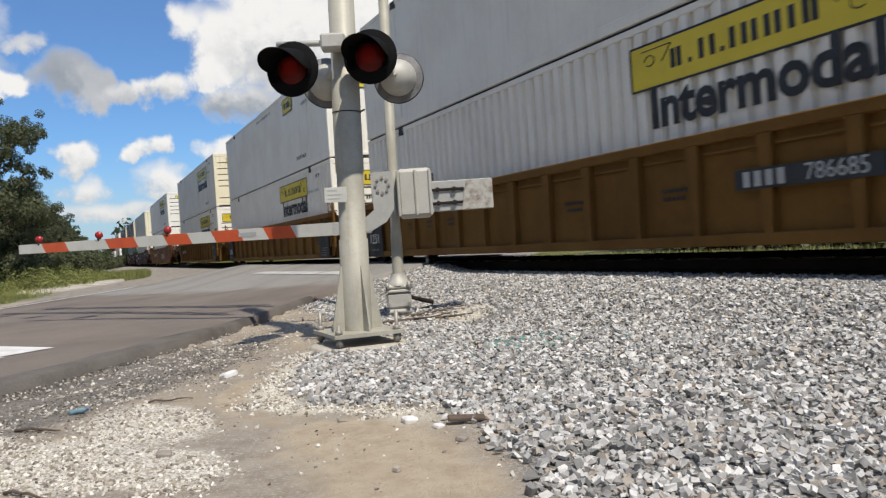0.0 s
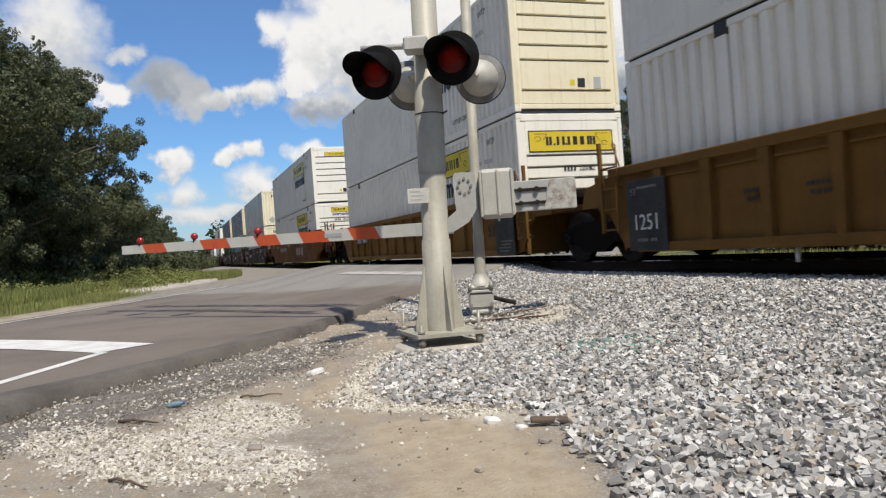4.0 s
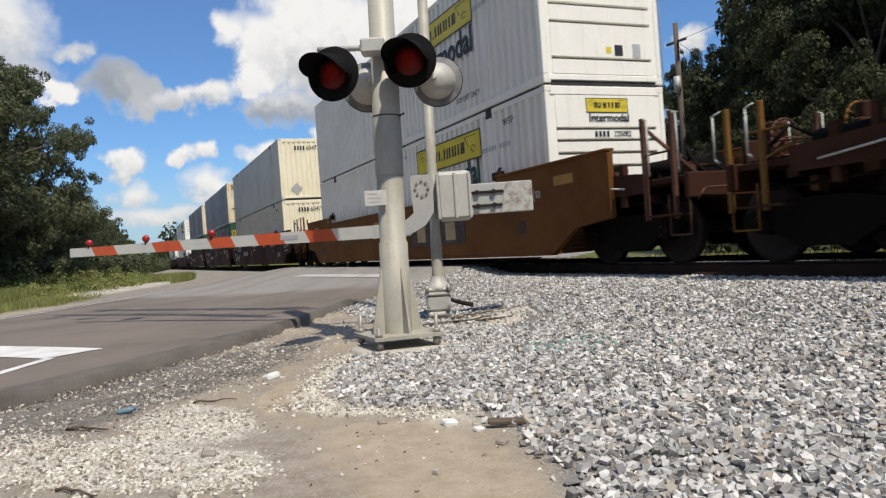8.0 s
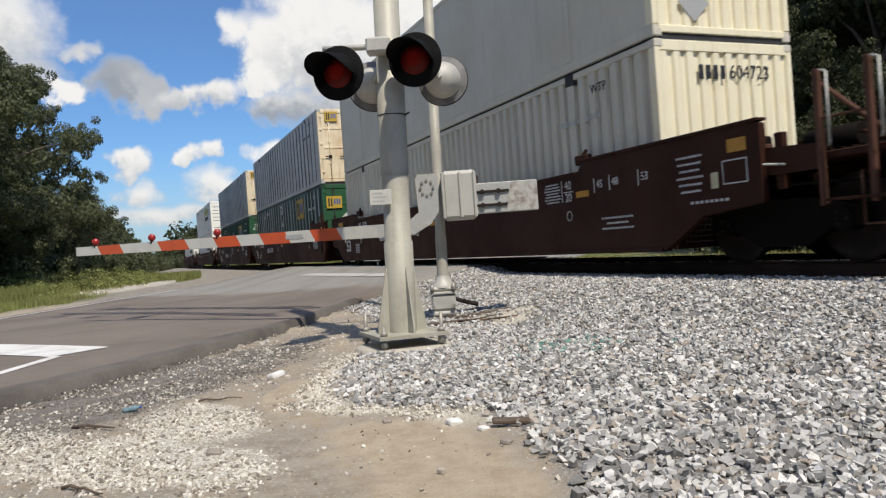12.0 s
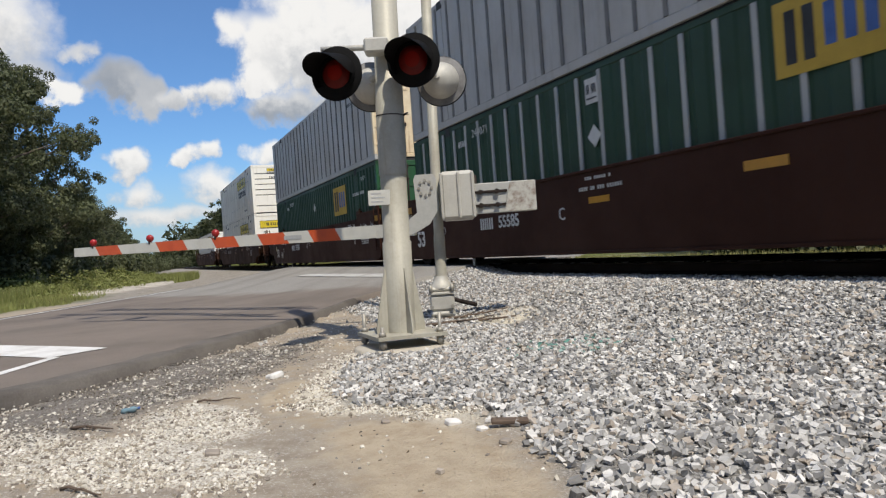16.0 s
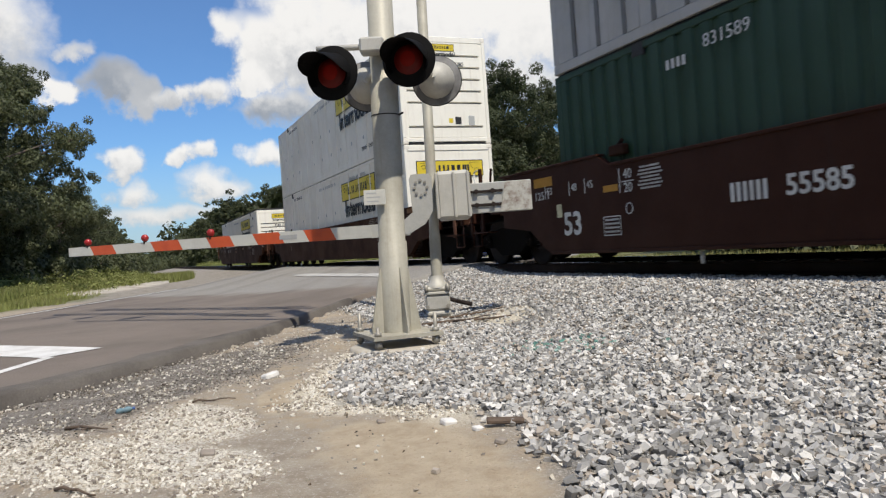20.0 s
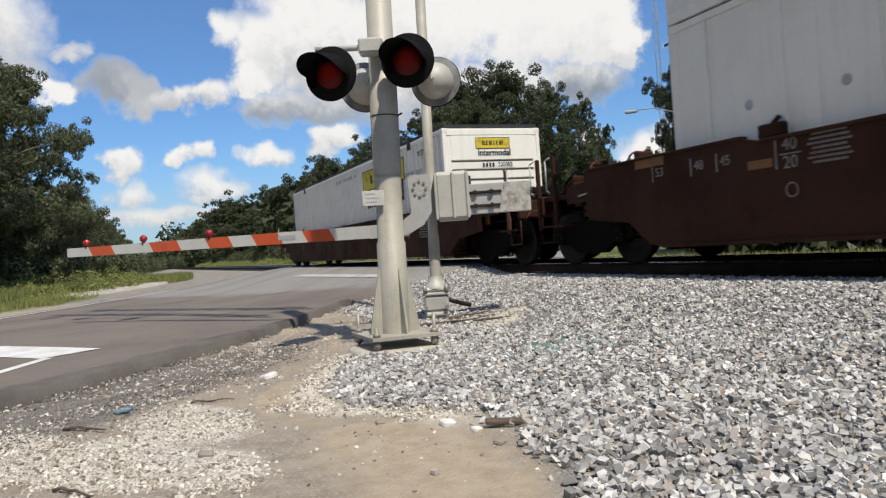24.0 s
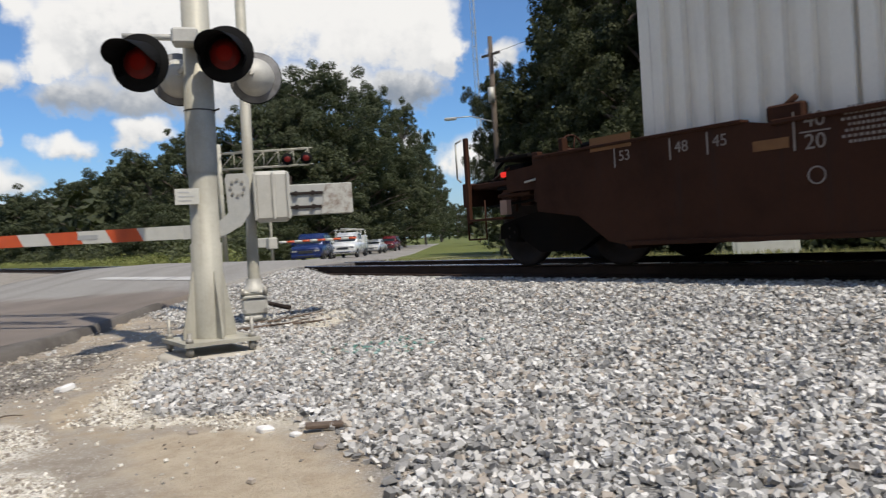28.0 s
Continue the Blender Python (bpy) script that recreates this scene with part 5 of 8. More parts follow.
    part("slack_adjuster", Build().cyl((X(0.5), -0.95, 1.32), (X(1.9), -0.95, 1.32), 0.05, None, 10), RUSTY, car)
    part("release_rod", Build().cyl((X(0.7), -1.42, 1.28), (X(2.2), -1.42, 1.12), 0.014, None, 6), GALV, car)
    part("chain_guide", Build().box(*sorted((X(2.9), X(3.0))), 0.2, 0.5, 1.2, 1.7, 0.02), paint, car)
    part("brake_hose", Build().tube([(X(2.7), -0.6, 1.35), (X(3.0), -0.9, 1.62), (X(3.2), -1.0, 1.4), (X(3.45), -0.9, 1.15)], 0.022, 6), BLACK, car)
    # rods, levers, valves and lines packed round the brake gear
    rng = random.Random(int(abs(x) * 10) + 5 * e + 7)
    rods, blocks = Build(), Build()
    for k in range(16):
        d, yy, z = rng.uniform(0.4, 3.2), rng.uniform(-1.25, 0.4), rng.uniform(0.75, 1.5)
        q = Vector((X(d), yy, z))
        way = rng.choice((Vector((e * rng.uniform(0.4, 0.9), 0, 0.05)), Vector((0, rng.uniform(0.3, 0.8), 0)), Vector((e * 0.15, 0.05, rng.uniform(-0.45, -0.2)))))
        rods.cyl(q, q + way, rng.uniform(0.012, 0.026), None, 6)
    for k in range(14):
        d, yy, z = rng.uniform(0.5, 3.1), rng.uniform(-1.3, -0.2), rng.uniform(0.85, 1.42)
        a, c, g = rng.uniform(0.03, 0.12), rng.uniform(0.03, 0.1), rng.uniform(0.03, 0.11)
        blocks.box(X(d) - a, X(d) + a, yy - c, yy + c, z - g, z + g, 0.012)
    tagged(part("brake_rigging", rods, RUSTY, car, "brake rods and pipes"), kind="stuff")
    tagged(part("valve_gear", blocks, PLATFORM, car, "weathered brake valves and brackets"), kind="stuff")
    truck(car, X((1.75 if e > 0 else 2.5) if stand else 2.0), "end_truck")


def joint_end(car, e, x, paint, with_truck, ladder_here):
    """The inner end of an articulated unit; one of the pair carries the shared truck."""
    def X(d):
        return x + e * d
    part("end_deck", Build().box(*sorted((X(0.05), X(1.5))), -1.25, 1.25, 0.98, 1.1, 0.01), paint, car)
    part("centre_sill", Build().box(*sorted((X(0.0), X(1.72))), -0.32, 0.32, 0.68, 1.0, 0.02), paint, car)
    part("end_bulkhead", Build().box(*sorted((X(0.12), X(0.22))), -1.3, 1.3, 0.3, 1.35, 0.01), paint, car)
    part("brake_pipe", Build().tube([(X(0.3), -0.8, 1.2), (X(0.9), -0.85, 1.32), (X(1.7), -0.6, 1.18)], 0.025, 6), BLACK, car)
    part("air_reservoir", Build().cyl((X(0.6), -0.5, 1.3), (X(0.6), 0.6, 1.3), 0.17, None, 12), BLACK, car)
    for y in (-1.2, 1.05):
        part("end_bracket", Build().box(*sorted((X(1.15), X(1.3))), y, y + 0.15, 1.1, 1.5, 0.01), paint, car)
    for y in (-1.38, 1.38):
        if ladder_here:
            yy = y * 1.09
            part("grab_rail", Build().tube([(X(0.12), y, 1.2), (X(0.12), yy, 1.25), (X(0.12), yy, 1.9), (X(0.2), yy, 1.94), (X(0.2), y, 1.5)], 0.014, 6), paint, car)
            part("grab_post", Build().box(*sorted((X(0.56), X(0.63))), yy - 0.03, yy + 0.03, 0.5, 2.0, 0.008), paint, car)
            part("grab_post", Build().box(*sorted((X(0.14), X(0.2))), yy - 0.02, yy + 0.02, 0.5, 1.3, 0.008), paint, car)
            for z in (0.55, 0.88, 1.22, 1.56):
                part("rung", Build().tube([(X(0.17), yy, z), (X(0.6), yy, z)], 0.016, 6), paint, car)
                part("rung_bracket", Build().cyl((X(0.6), y, z), (X(0.6), yy, z), 0.02, None, 6), paint, car)
        part("end_gusset", Build().prism([(X(0.2), 0.95), (X(1.45), 0.95), (X(1.3), 1.3), (X(0.2), 1.5)], 1, y - 0.015, y + 0.015), paint, car)
    if with_truck:
        truck(car, X(1.7), "shared_truck")


def well_car(name, label, front, paint, style, ends, number, mid_z=1.51, end_z=1.69):
    """A well unit whose load's front end is at local x = 0. ends: for the front and the rear, 'open' or 'joint'."""
    car = thing(name, label, "railway car", train_place(front), "well cars of the train")
    L = LONG
    bottom = 0.26 if style == "rusty" else 0.2
    for y in (-1, 1):
        yo, yi = y * 1.46, y * 1.36
        lo, hi = sorted((yo, yi))
        ext_f = 1.9 if ends[0] == "open" else 0.75
        ext_r = 1.6 if ends[1] != "open" or number == " " else 1.9
        if style == "ribbed":
            pts = [(0.55, 0.8), (0.15, bottom + 0.05), (-0.4, bottom), (-L + 0.4, bottom), (-L - 0.15, bottom + 0.05), (-L - 0.55, 0.8), (-L - 0.9, 0.9), (-L - 0.9, 1.3), (-L - 0.4, 1.44), (0.4, 1.44), (0.75, 1.3), (0.75, 0.9)]
            side = part("side_sheet", Build().prism(pts, 1, lo + (0.05 if y < 0 else 0), hi - (0.05 if y > 0 else 0)), paint, car)
            a, c = sorted((y * 1.5, y * 1.34))
            part("top_chord", Build().box(-L - 0.4, 0.4, a, c, 1.40, 1.54, 0.012), paint, car)
            part("bottom_chord", Build().box(-L + 0.3, -0.3, *sorted((y * 1.5, y * 1.36)), bottom - 0.02, bottom + 0.12, 0.012), paint, car)
            n = 15
            for i in range(n):
                x = -0.9 - i * (L - 1.8) / (n - 1)
                rib = Build().prism([(x - 0.09, 1.4), (x + 0.09, 1.4), (x + 0.055, bottom + 0.1), (x - 0.055, bottom + 0.1)], 1, *sorted((y * 1.5, y * 1.4)))
                part("rib", rib, paint, side)
                if i < n - 1:
                    part("rib_flange", Build().box(x - (L - 1.8) / (n - 1) + 0.12, x - 0.12, *sorted((y * 1.45, y * 1.43)), 1.27, 1.3), paint, side)
        else:
            pts = [(ext_f, 0.72), (ext_f * 0.35 + 0.25, 0.62), (0.35, 0.3), (0.15, bottom), (-L - 0.25, bottom), (-L - 0.45, 0.3), (-L - 0.9, 0.62), (-L - ext_r, 0.72),
                   (-L - ext_r, end_z - 0.06), (-L - ext_r + 0.1, end_z), (-L + 1.25, end_z), (-L + 1.55, mid_z), (-1.9, mid_z), (-1.7, end_z), (ext_f - 0.1, end_z), (ext_f, end_z - 0.06)]
            side = part("side_sheet", Build().prism(pts, 1, lo, hi), paint, car)
            part("top_flange", Build().box(-L + 1.6, -1.95, *sorted((y * 1.49, y * 1.33)), mid_z - 0.03, mid_z + 0.015, 0.006), paint, car)
            for x0, x1 in ((-L - ext_r, -L + 1.3), (-1.75, ext_f)):
                part("end_flange", Build().box(x0, x1, *sorted((y * 1.49, y * 1.33)), end_z - 0.02, end_z + 0.015, 0.006), paint, car)
            part("bottom_flange", Build().box(-L - 0.2, 0.1, *sorted((y * 1.485, y * 1.3)), bottom - 0.02, bottom + 0.03, 0.006), paint, car)
            # box latches at the steps
            for x in (-L + 1.7, -1.85):
                latch = Build().box(x - 0.18, x + 0.18, *sorted((y * 1.42, y * 1.3)), end_z - 0.06, end_z + 0.1, 0.02).cyl((x - 0.1, y * 1.36, end_z + 0.02), (x + 0.1, y * 1.36, end_z + 0.16), 0.03, None, 8)
                part("box_latch", latch, RUSTY, car)
    part("well_floor", Build().box(-L - 0.2, 0.2, -1.36, 1.36, bottom + 0.005, bottom + 0.03), BLACK, car)
    for i in range(6):
        x = -1.2 - i * (L - 2.4) / 5
        part("cross_bearer", Build().box(x - 0.15, x + 0.15, -1.34, 1.34, bottom - 0.03, bottom + 0.01, 0.01), BLACK, car)
    part("drain_pipe", Build().cyl((-L + 3.3, -1.36, 0.16), (-L + 3.3, -1.36, 0.0), 0.03, None, 8), PALE_INK, car)
    # the well's end bulkheads
    for x, e in ((0.2, 1), (-L - 0.2, -1)):
        part("well_bulkhead", Build().box(*sorted((x, x + e * 0.06)), -1.36, 1.36, 0.2, 1.32), paint, car)
    if ends[0] == "open":
        end_platform(car, 1, 0.0, RUSTY if style == "tan" else paint, PLATFORM, *((1.86, (3.0,)) if style == "rusty" else ()))
    else:
        joint_end(car, 1, 0.0, paint, False, True)
    if ends[1] == "open":
        end_platform(car, -1, -L + (0.35 if number == " " else 0.0), RUSTY if style in ("tan", "ribbed") else paint, paint, {"ribbed": 1.9, "tan": 2.1, "brown": 2.0}.get(style, 1.88), (3.42,) if number == " " else (2.95, 3.48), number != " ")
    else:
        joint_end(car, -1, -L, paint, True, style == "ribbed")
    # lettering on the near side
    y = -1.466 if style != "ribbed" else -1.43
    ink, strip = PALE_INK, REFLECT
    if style == "tan":
        strip = mat("reflector_dull", (0.34, 0.17, 0.02), 0.6, second=(0.26, 0.12, 0.02), scale=4, grain=0.08, bump=0)
    if style == "rusty":
        ink = mat("ink_faded", (0.26, 0.22, 0.19), 0.7, second=(0.15, 0.11, 0.09), scale=5, grain=0.1, bump=0)
        strip = mat("reflector_faded", (0.2, 0.085, 0.02), 0.6, second=(0.13, 0.05, 0.018), scale=4, grain=0.08, bump=0)
    if style == "ribbed":
        # pale ink dimmed in colour for the shade on the car's side
        dim = mat("ink_shaded", (0.17, 0.16, 0.15), 0.7, second=(0.08, 0.075, 0.07), scale=5, grain=0.1, bump=0)
        for x in ((-0.5, -L + 0.6) if number > -1 else (-0.5,)):
            d = part("dark_panel", Build().box(x - 0.48, x + 0.48, -1.515, -1.49, 0.2, 1.28, 0.004), mat("panel_black", (0.017, 0.017, 0.019), 0.7, scale=3), car, "black panel with white figures")
            if x > -5:
                part("lettering", text_mesh("48", 0.13, ink, on_side(x - 0.22, -1.52, 0.98)), ink, d)
                for k in range(4):
                    part("small_mark", placed(bars("||||||||||", 0.6 - 0.1 * (k % 2), 0.035), on_side(x + 0.1 - 0.05 * k, -1.52, 0.5 - 0.07 * k)), dim, d)
                continue
            part("lettering", text_mesh("1251", 0.34, ink, on_side(x, -1.52, 0.62)), ink, d)
            part("lettering", text_mesh("53", 0.14, dim, on_side(x - 0.3, -1.52, 1.1)), dim, d)
            part("small_mark", placed(bars("||||| |||", 0.5, 0.05), on_side(x, -1.52, 0.36)), dim, d)
            part("small_mark", placed(bars("||||||||", 0.5, 0.04), on_side(x + 0.05, -1.52, 1.16)), dim, d)
        part("lettering", text_mesh("53", 0.42, INK, on_side(-1.41, y, 0.75)), INK, car)
        if number != 0.8:
            q = part("number_panel", Build().box(-4.45 + number, -2.7 + number, -1.512, -1.5, 0.8, 1.03), INK, car, "dark band with pale figures")
            part("number_mark", placed(bars("||||", 0.6, 0.17), on_side(-4.05 + number, -1.515, 0.915)), GREY, q)
            part("lettering", text_mesh("786685", 0.25, GREY, on_side(-3.2 + number, -1.515, 0.915), 0.95), GREY, q)
        for x in (-5.5, -7.6, -11.7, -12.7, -13.7):
            part("small_mark", placed(bars("|||||||", 0.5, 0.05), on_side(x, y, 0.9)), INK, car)
            part("small_mark", placed(bars("|||||", 0.4, 0.05), on_side(x, y, 0.8)), INK, car)
    else:
        for base, sgn in ((-0.1, -1), (-16.1, 1)):
            for d, words in (((-0.55, "53"), (0.2, "48"), (0.65, "45")) if sgn > 0 else ((0.1, "53"), (0.8, "48"), (1.2, "45"))):
                if style == "tan" and words != "53":
                    continue
                x = base + sgn * d
                part("lettering", text_mesh(words, 0.17, ink, on_side(x, y, 1.26)), ink, car)
                part("length_tick", Build().box(x - 0.15, x - 0.13, y - 0.003, y, 1.14, 1.37), ink, car)
            x = base + (1.6 if sgn > 0 else -2.1)
            if style != "tan":
                part("lettering", text_mesh("40", 0.2, ink, on_side(x, y, 1.32)), ink, car)
                part("lettering", text_mesh("20", 0.2, ink, on_side(x, y, 1.12)), ink, car)
                part("length_tick", Build().box(x - 0.2, x - 0.18, y - 0.003, y, 1.06, 1.42).box(x - 0.14, x + 0.14, y - 0.003, y, 1.21, 1.225), ink, car)
                part("round_mark", placed(Build().lathe([(0.07, 0.0), (0.07, 0.003), (0.085, 0.003), (0.085, 0.0)], 16), on_side(x, y, 0.82)), ink, car)
                for k in range(7):
                    part("small_mark", placed(bars("|||||||||||", 0.42 + 0.06 * (k % 3), 0.026), on_side(x + sgn * 0.5, y, 1.38 - k * 0.05)), ink, car)
                part("reflector", Build().box(x - sgn * 0.42 - 0.18, x - sgn * 0.42 + 0.18, y - 0.004, y, 1.1, 1.2), strip, car, "yellow reflective strip" if style != "rusty" else "faded orange strip")
            far_out = 1.8 if style == "brown" and sgn < 0 and ends[0] == "open" else 0.45 if sgn < 0 and ends[0] != "open" else 0.75
            part("reflector", Build().box(base - sgn * far_out - 0.3, base - sgn * far_out + 0.3 - (0.3 if far_out > 1 else 0.0), y - 0.004, y, 1.36, 1.52), strip, car, "yellow reflective strip" if style != "rusty" else "faded orange strip")
            if style == "brown" and sgn > 0:
                part("lettering", text_mesh("125 T", 0.2, ink, on_side(base - 0.8, y, 1.2), 1.1), ink, car)
            if style != "rusty" and (sgn > 0 or style == "tan"):
                part("lettering", text_mesh("53", 0.52 if sgn > 0 else 0.3, ink if style != "tan" else INK, on_side(base + (0.1 if sgn > 0 else -0.75), y, 0.66 if sgn > 0 else 0.7), 1.05, 0.012), ink if style != "tan" else INK, car)
            if style == "brown" and sgn > 0:
                part("stencil_frame", Build().box(base + 0.95, base + 1.38, y - 0.003, y, 0.72, 0.735).box(base + 0.95, base + 1.38, y - 0.003, y, 0.44, 0.455).box(base + 0.95, base + 0.962, y - 0.003, y, 0.44, 0.735).box(base + 1.368, base + 1.38, y - 0.003, y, 0.44, 0.735), ink, car)
                for k in range(4):
                    part("small_mark", placed(bars("||||||||||", 0.36, 0.03), on_side(base + 1.165, y, 0.68 - k * 0.06)), ink, car)
                part("placard", Build().box(base - 0.35, base - 0.2, y - 0.004, y, 0.8, 1.02), mat("paper_label", (0.6, 0.56, 0.36), 0.7, scale=6), car, "pale paper label")
        if style == "brown" and ends[0] == "open":
            # capacity lines, a stencil frame and a paper label near the front end
            for k in range(6):
                part("small_mark", placed(bars("||||||||||||", 0.5 - 0.06 * (k % 3), 0.03), on_side(0.72, y, 1.4 - k * 0.09)), ink, car)
            part("small_mark", placed(bars("||||||||", 0.7, 0.035), on_side(1.05, y, 0.8)), ink, car)
            part("stencil_frame", Build().box(1.3, 1.7, y - 0.003, y, 1.26, 1.275).box(1.3, 1.7, y - 0.003, y, 0.98, 0.995).box(1.3, 1.312, y - 0.003, y, 0.98, 1.275).box(1.688, 1.7, y - 0.003, y, 0.98, 1.275), ink, car)
            part("placard", Build().box(1.1, 1.22, y - 0.004, y, 0.95, 1.15), mat("paper_label", (0.6, 0.56, 0.36), 0.7, scale=6), car, "pale paper label")
            for k in range(3):
                part("small_mark", placed(bars("||||||||||||", 0.8 - 0.25 * (k % 2), 0.03), on_side(-0.9, y, 0.72 - k * 0.08)), ink, car)
        elif style != "tan":
            for k in range(6):
                part("small_mark", placed(bars("||||||||||||", 0.85 - 0.08 * (k % 3), 0.035), on_side(-1.05, y, 1.04 - k * 0.06)), ink, car)
        if style == "tan":
            q = part("dark_panel", Build().box(-6.6, -3.35, y - 0.004, y, 0.5, 1.08), mat("panel_brown", (0.045, 0.03, 0.022), 0.6, scale=3), car, "dark panel with pale letter shapes")
            part("panel_mark", placed(bars("|||", 2.7, 0.4), on_side(-4.95, y - 0.006, 0.8)), mat("panel_pale", (0.42, 0.3, 0.17), 0.6, scale=3), q)
            q = part("number_panel", Build().box(-13.4, -10.15, y - 0.004, y, 0.84, 1.17), MATS["panel_brown"], car, "dark band with pale figures")
            part("number_mark", placed(bars("||||", 1.0, 0.22), on_side(-12.75, y - 0.006, 1.0)), MATS["panel_pale"], q)
            part("lettering", text_mesh("645142", 0.33, MATS["panel_pale"], on_side(-11.2, y - 0.006, 1.0), 1.45, 0.006), MATS["panel_pale"], q)
            for x in (-9.3, -4.2, -14.6):
                part("reflector", Build().box(x - 0.4, x + 0.4, y - 0.004, y, 1.15, 1.3), strip, car, "yellow reflective strip" if style != "rusty" else "faded orange strip")
        else:
            h = 0.23 if style == "brown" else 0.2
            z = 0.86 if style == "brown" else 1.12
            part("number_mark", placed(bars("||||||", h * 2.6, h), on_side(-12.25, y, z)), ink, car)
            part("lettering", text_mesh({"": "72360", " ": "72012"}.get(number, "55585"), h * 1.42, ink, on_side(-11.3, y, z), 1.05, h * 0.03), ink, car, "white figures on the side")
            part("reflector", Build().box(-8.55, -8.0, y - 0.004, y, 0.98, 1.08), strip, car, "yellow reflective strip" if style != "rusty" else "faded orange strip")
            part("lettering", text_mesh(number, 0.3, ink, on_side(-9.37, y, 0.86)), ink, car)
            part("small_mark", placed(bars("||| ||||| |", 0.7, 0.05), on_side(-8.27, y, 1.38)), ink, car)
            part("small_mark", placed(bars("|||| || ||| ||||||", 1.15, 0.06), on_side(-8.23, y, 1.22)), ink, car)
            if number == "A":
                part("stencil_frame", Build().box(-9.0, -8.8, y - 0.003, y, 1.08, 1.095).box(-9.0, -8.8, y - 0.003, y, 0.86, 0.875).box(-9.0, -8.985, y - 0.003, y, 0.86, 1.095).box(-8.815, -8.8, y - 0.003, y, 0.86, 1.095), ink, car)
            part("reflector", Build().box(-5.3, -4.65, y - 0.004, y, 1.1, 1.22), strip, car, "yellow reflective strip" if style != "rusty" else "faded orange strip")
    MOVERS.append((car, front))
    return car

SLATS_LOW, SLATS_ALL = (0.62, 0.97, 1.25, 1.5, 1.75, 2.0), (0.45, 1.1, 1.42, 1.74, 2.06, 2.38)
JB = dict(kind="fold", side=WHITE, end=END_WHITE, endkind="slats", slats=SLATS_LOW, board=(-4.46, 2.31, 3.65, 0.58), word=(-4.35, 1.72, 0.73),
          end_board=(0.0, 2.3, 2.05, 0.44), end_number=(0.15, 1.7, 0.8, 0.1), pitch=0.275)
JB_TOP = dict(JB, slats=SLATS_ALL, end_board=(0.0, 2.52, 1.2, 0.2), end_number=None, box_label=(0.75, 0.62), board=(-4.46, 2.2, 3.65, 0.58), word=(-4.35, 1.55, 0.76))
JB_PLAIN_TOP = dict(JB_TOP, kind="smooth", side=WHITE, board=None, word=None, stack_words=True)
JB_SMALL = dict(JB, end_board=(0.0, 2.55, 0.9, 0.25), end_word=(0.03, 2.32, 0.2), end_number=(0.1, 2.03, 0.85, 0.1), slats=(0.5, 0.73, 0.97, 1.21, 1.45, 1.69, 1.92, 2.13), stack_words=True)
JB_GREEN = dict(JB_SMALL, green_word=True)
UPS = dict(kind="fold", side=mat("container_pale_grey", (0.61, 0.57, 0.47), 0.55, second=(0.49, 0.455, 0.37), amount=0.5, scale=0.7, grain=0.05, grain_scale=20, bump=0.05, streak=0.3, streak_colour=(0.3, 0.26, 0.22)), end=OFFWHITE, endkind="folded", pitch=0.3, end_number=(0.1, 2.45, 1.35, 0.2), figures="604723", diamond=(), front_post=OFFWHITE)
UPS_TOP = dict(UPS, kind="smooth", diamond=(("end", -0.55, 0.5),), side_mark=False)
EMP_GREY = dict(kind="fold", side=SILVER, end=CREAM, endkind="doors", bar=CREAM, battens=24, batten_mat=mat("batten_dark", (0.17, 0.165, 0.16), 0.6, second=(0.1, 0.095, 0.09), scale=3), pitch=0.6, depth=0.012, end_emblem=(-0.75, 2.6, 0.5), cast=GREY, ink=INK)
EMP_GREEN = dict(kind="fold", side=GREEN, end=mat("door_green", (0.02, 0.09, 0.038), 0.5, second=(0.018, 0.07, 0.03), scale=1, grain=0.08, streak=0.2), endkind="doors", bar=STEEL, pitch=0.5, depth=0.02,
                 battens=25, batten_mat=GREY, emblem=(-4.17, 2.24, 1.42), end_emblem=(-0.85, 2.2, 0.62), end_number=(0.85, 2.2, 0.55, 0.16), end_ink=PALE_INK, figures="244071", side_figures=True, drop=0.24, diamond=(("end", -0.4, 1.5), ("side", -8.49, 1.78)), side_plate=(-8.49, 2.5), placard=PALE_INK, ink=PALE_INK)
EMP_GREEN_FOLD = dict(EMP_GREEN, battens=0, pitch=0.33, depth=0.04, side_plate=None, emblem=(-4.3, 2.05, 1.66), end_emblem=(0.72, 1.95, 0.5), figures="831589", end_number=(-0.72, 2.1, 0.5, 0.18), diamond=(("end", 0.78, 0.95), ("side", -8.19, 2.09)))
PANEL = dict(JB, kind="smooth", rivets=True, board=(-4.46, 2.2, 3.65, 0.58), endkind="plain", end_board=(0.0, 2.25, 1.95, 0.42), end_number=(0.35, 1.35, 0.6, 0.1), word=(-4.35, 1.6, 0.73), battens=14, batten_mat=WHITE, stack_words=True)

JOINT, OPEN = "joint", "open"
WHITE_BOX = "white corrugated container with a yellow panel"
well_car("well_car", "tan well car unit with ribbed sides and black end panels", -1.6, OCHRE, "ribbed", (OPEN, JOINT), 0.0)
well_car("well_car", "tan well car unit with ribbed sides, between two others", -21.35, OCHRE, "ribbed", (JOINT, JOINT), 0.8)
well_car("well_car", "tan well car unit with ribbed sides and an open end", -41.9, OCHRE, "ribbed", (JOINT, OPEN), -9.93)
well_car("well_car", "orange-tan smooth-sided well car with a dark panel", -66.14, TAN, "tan", (OPEN, OPEN), "", 1.55, 1.76)
well_car("well_car", "brown well car unit with white figures, leading of three", -90.2, BROWN, "brown", (OPEN, JOINT), "B")
well_car("well_car", "brown well car unit with white figures, middle of three", -110.1, BROWN, "brown", (JOINT, JOINT), "C")
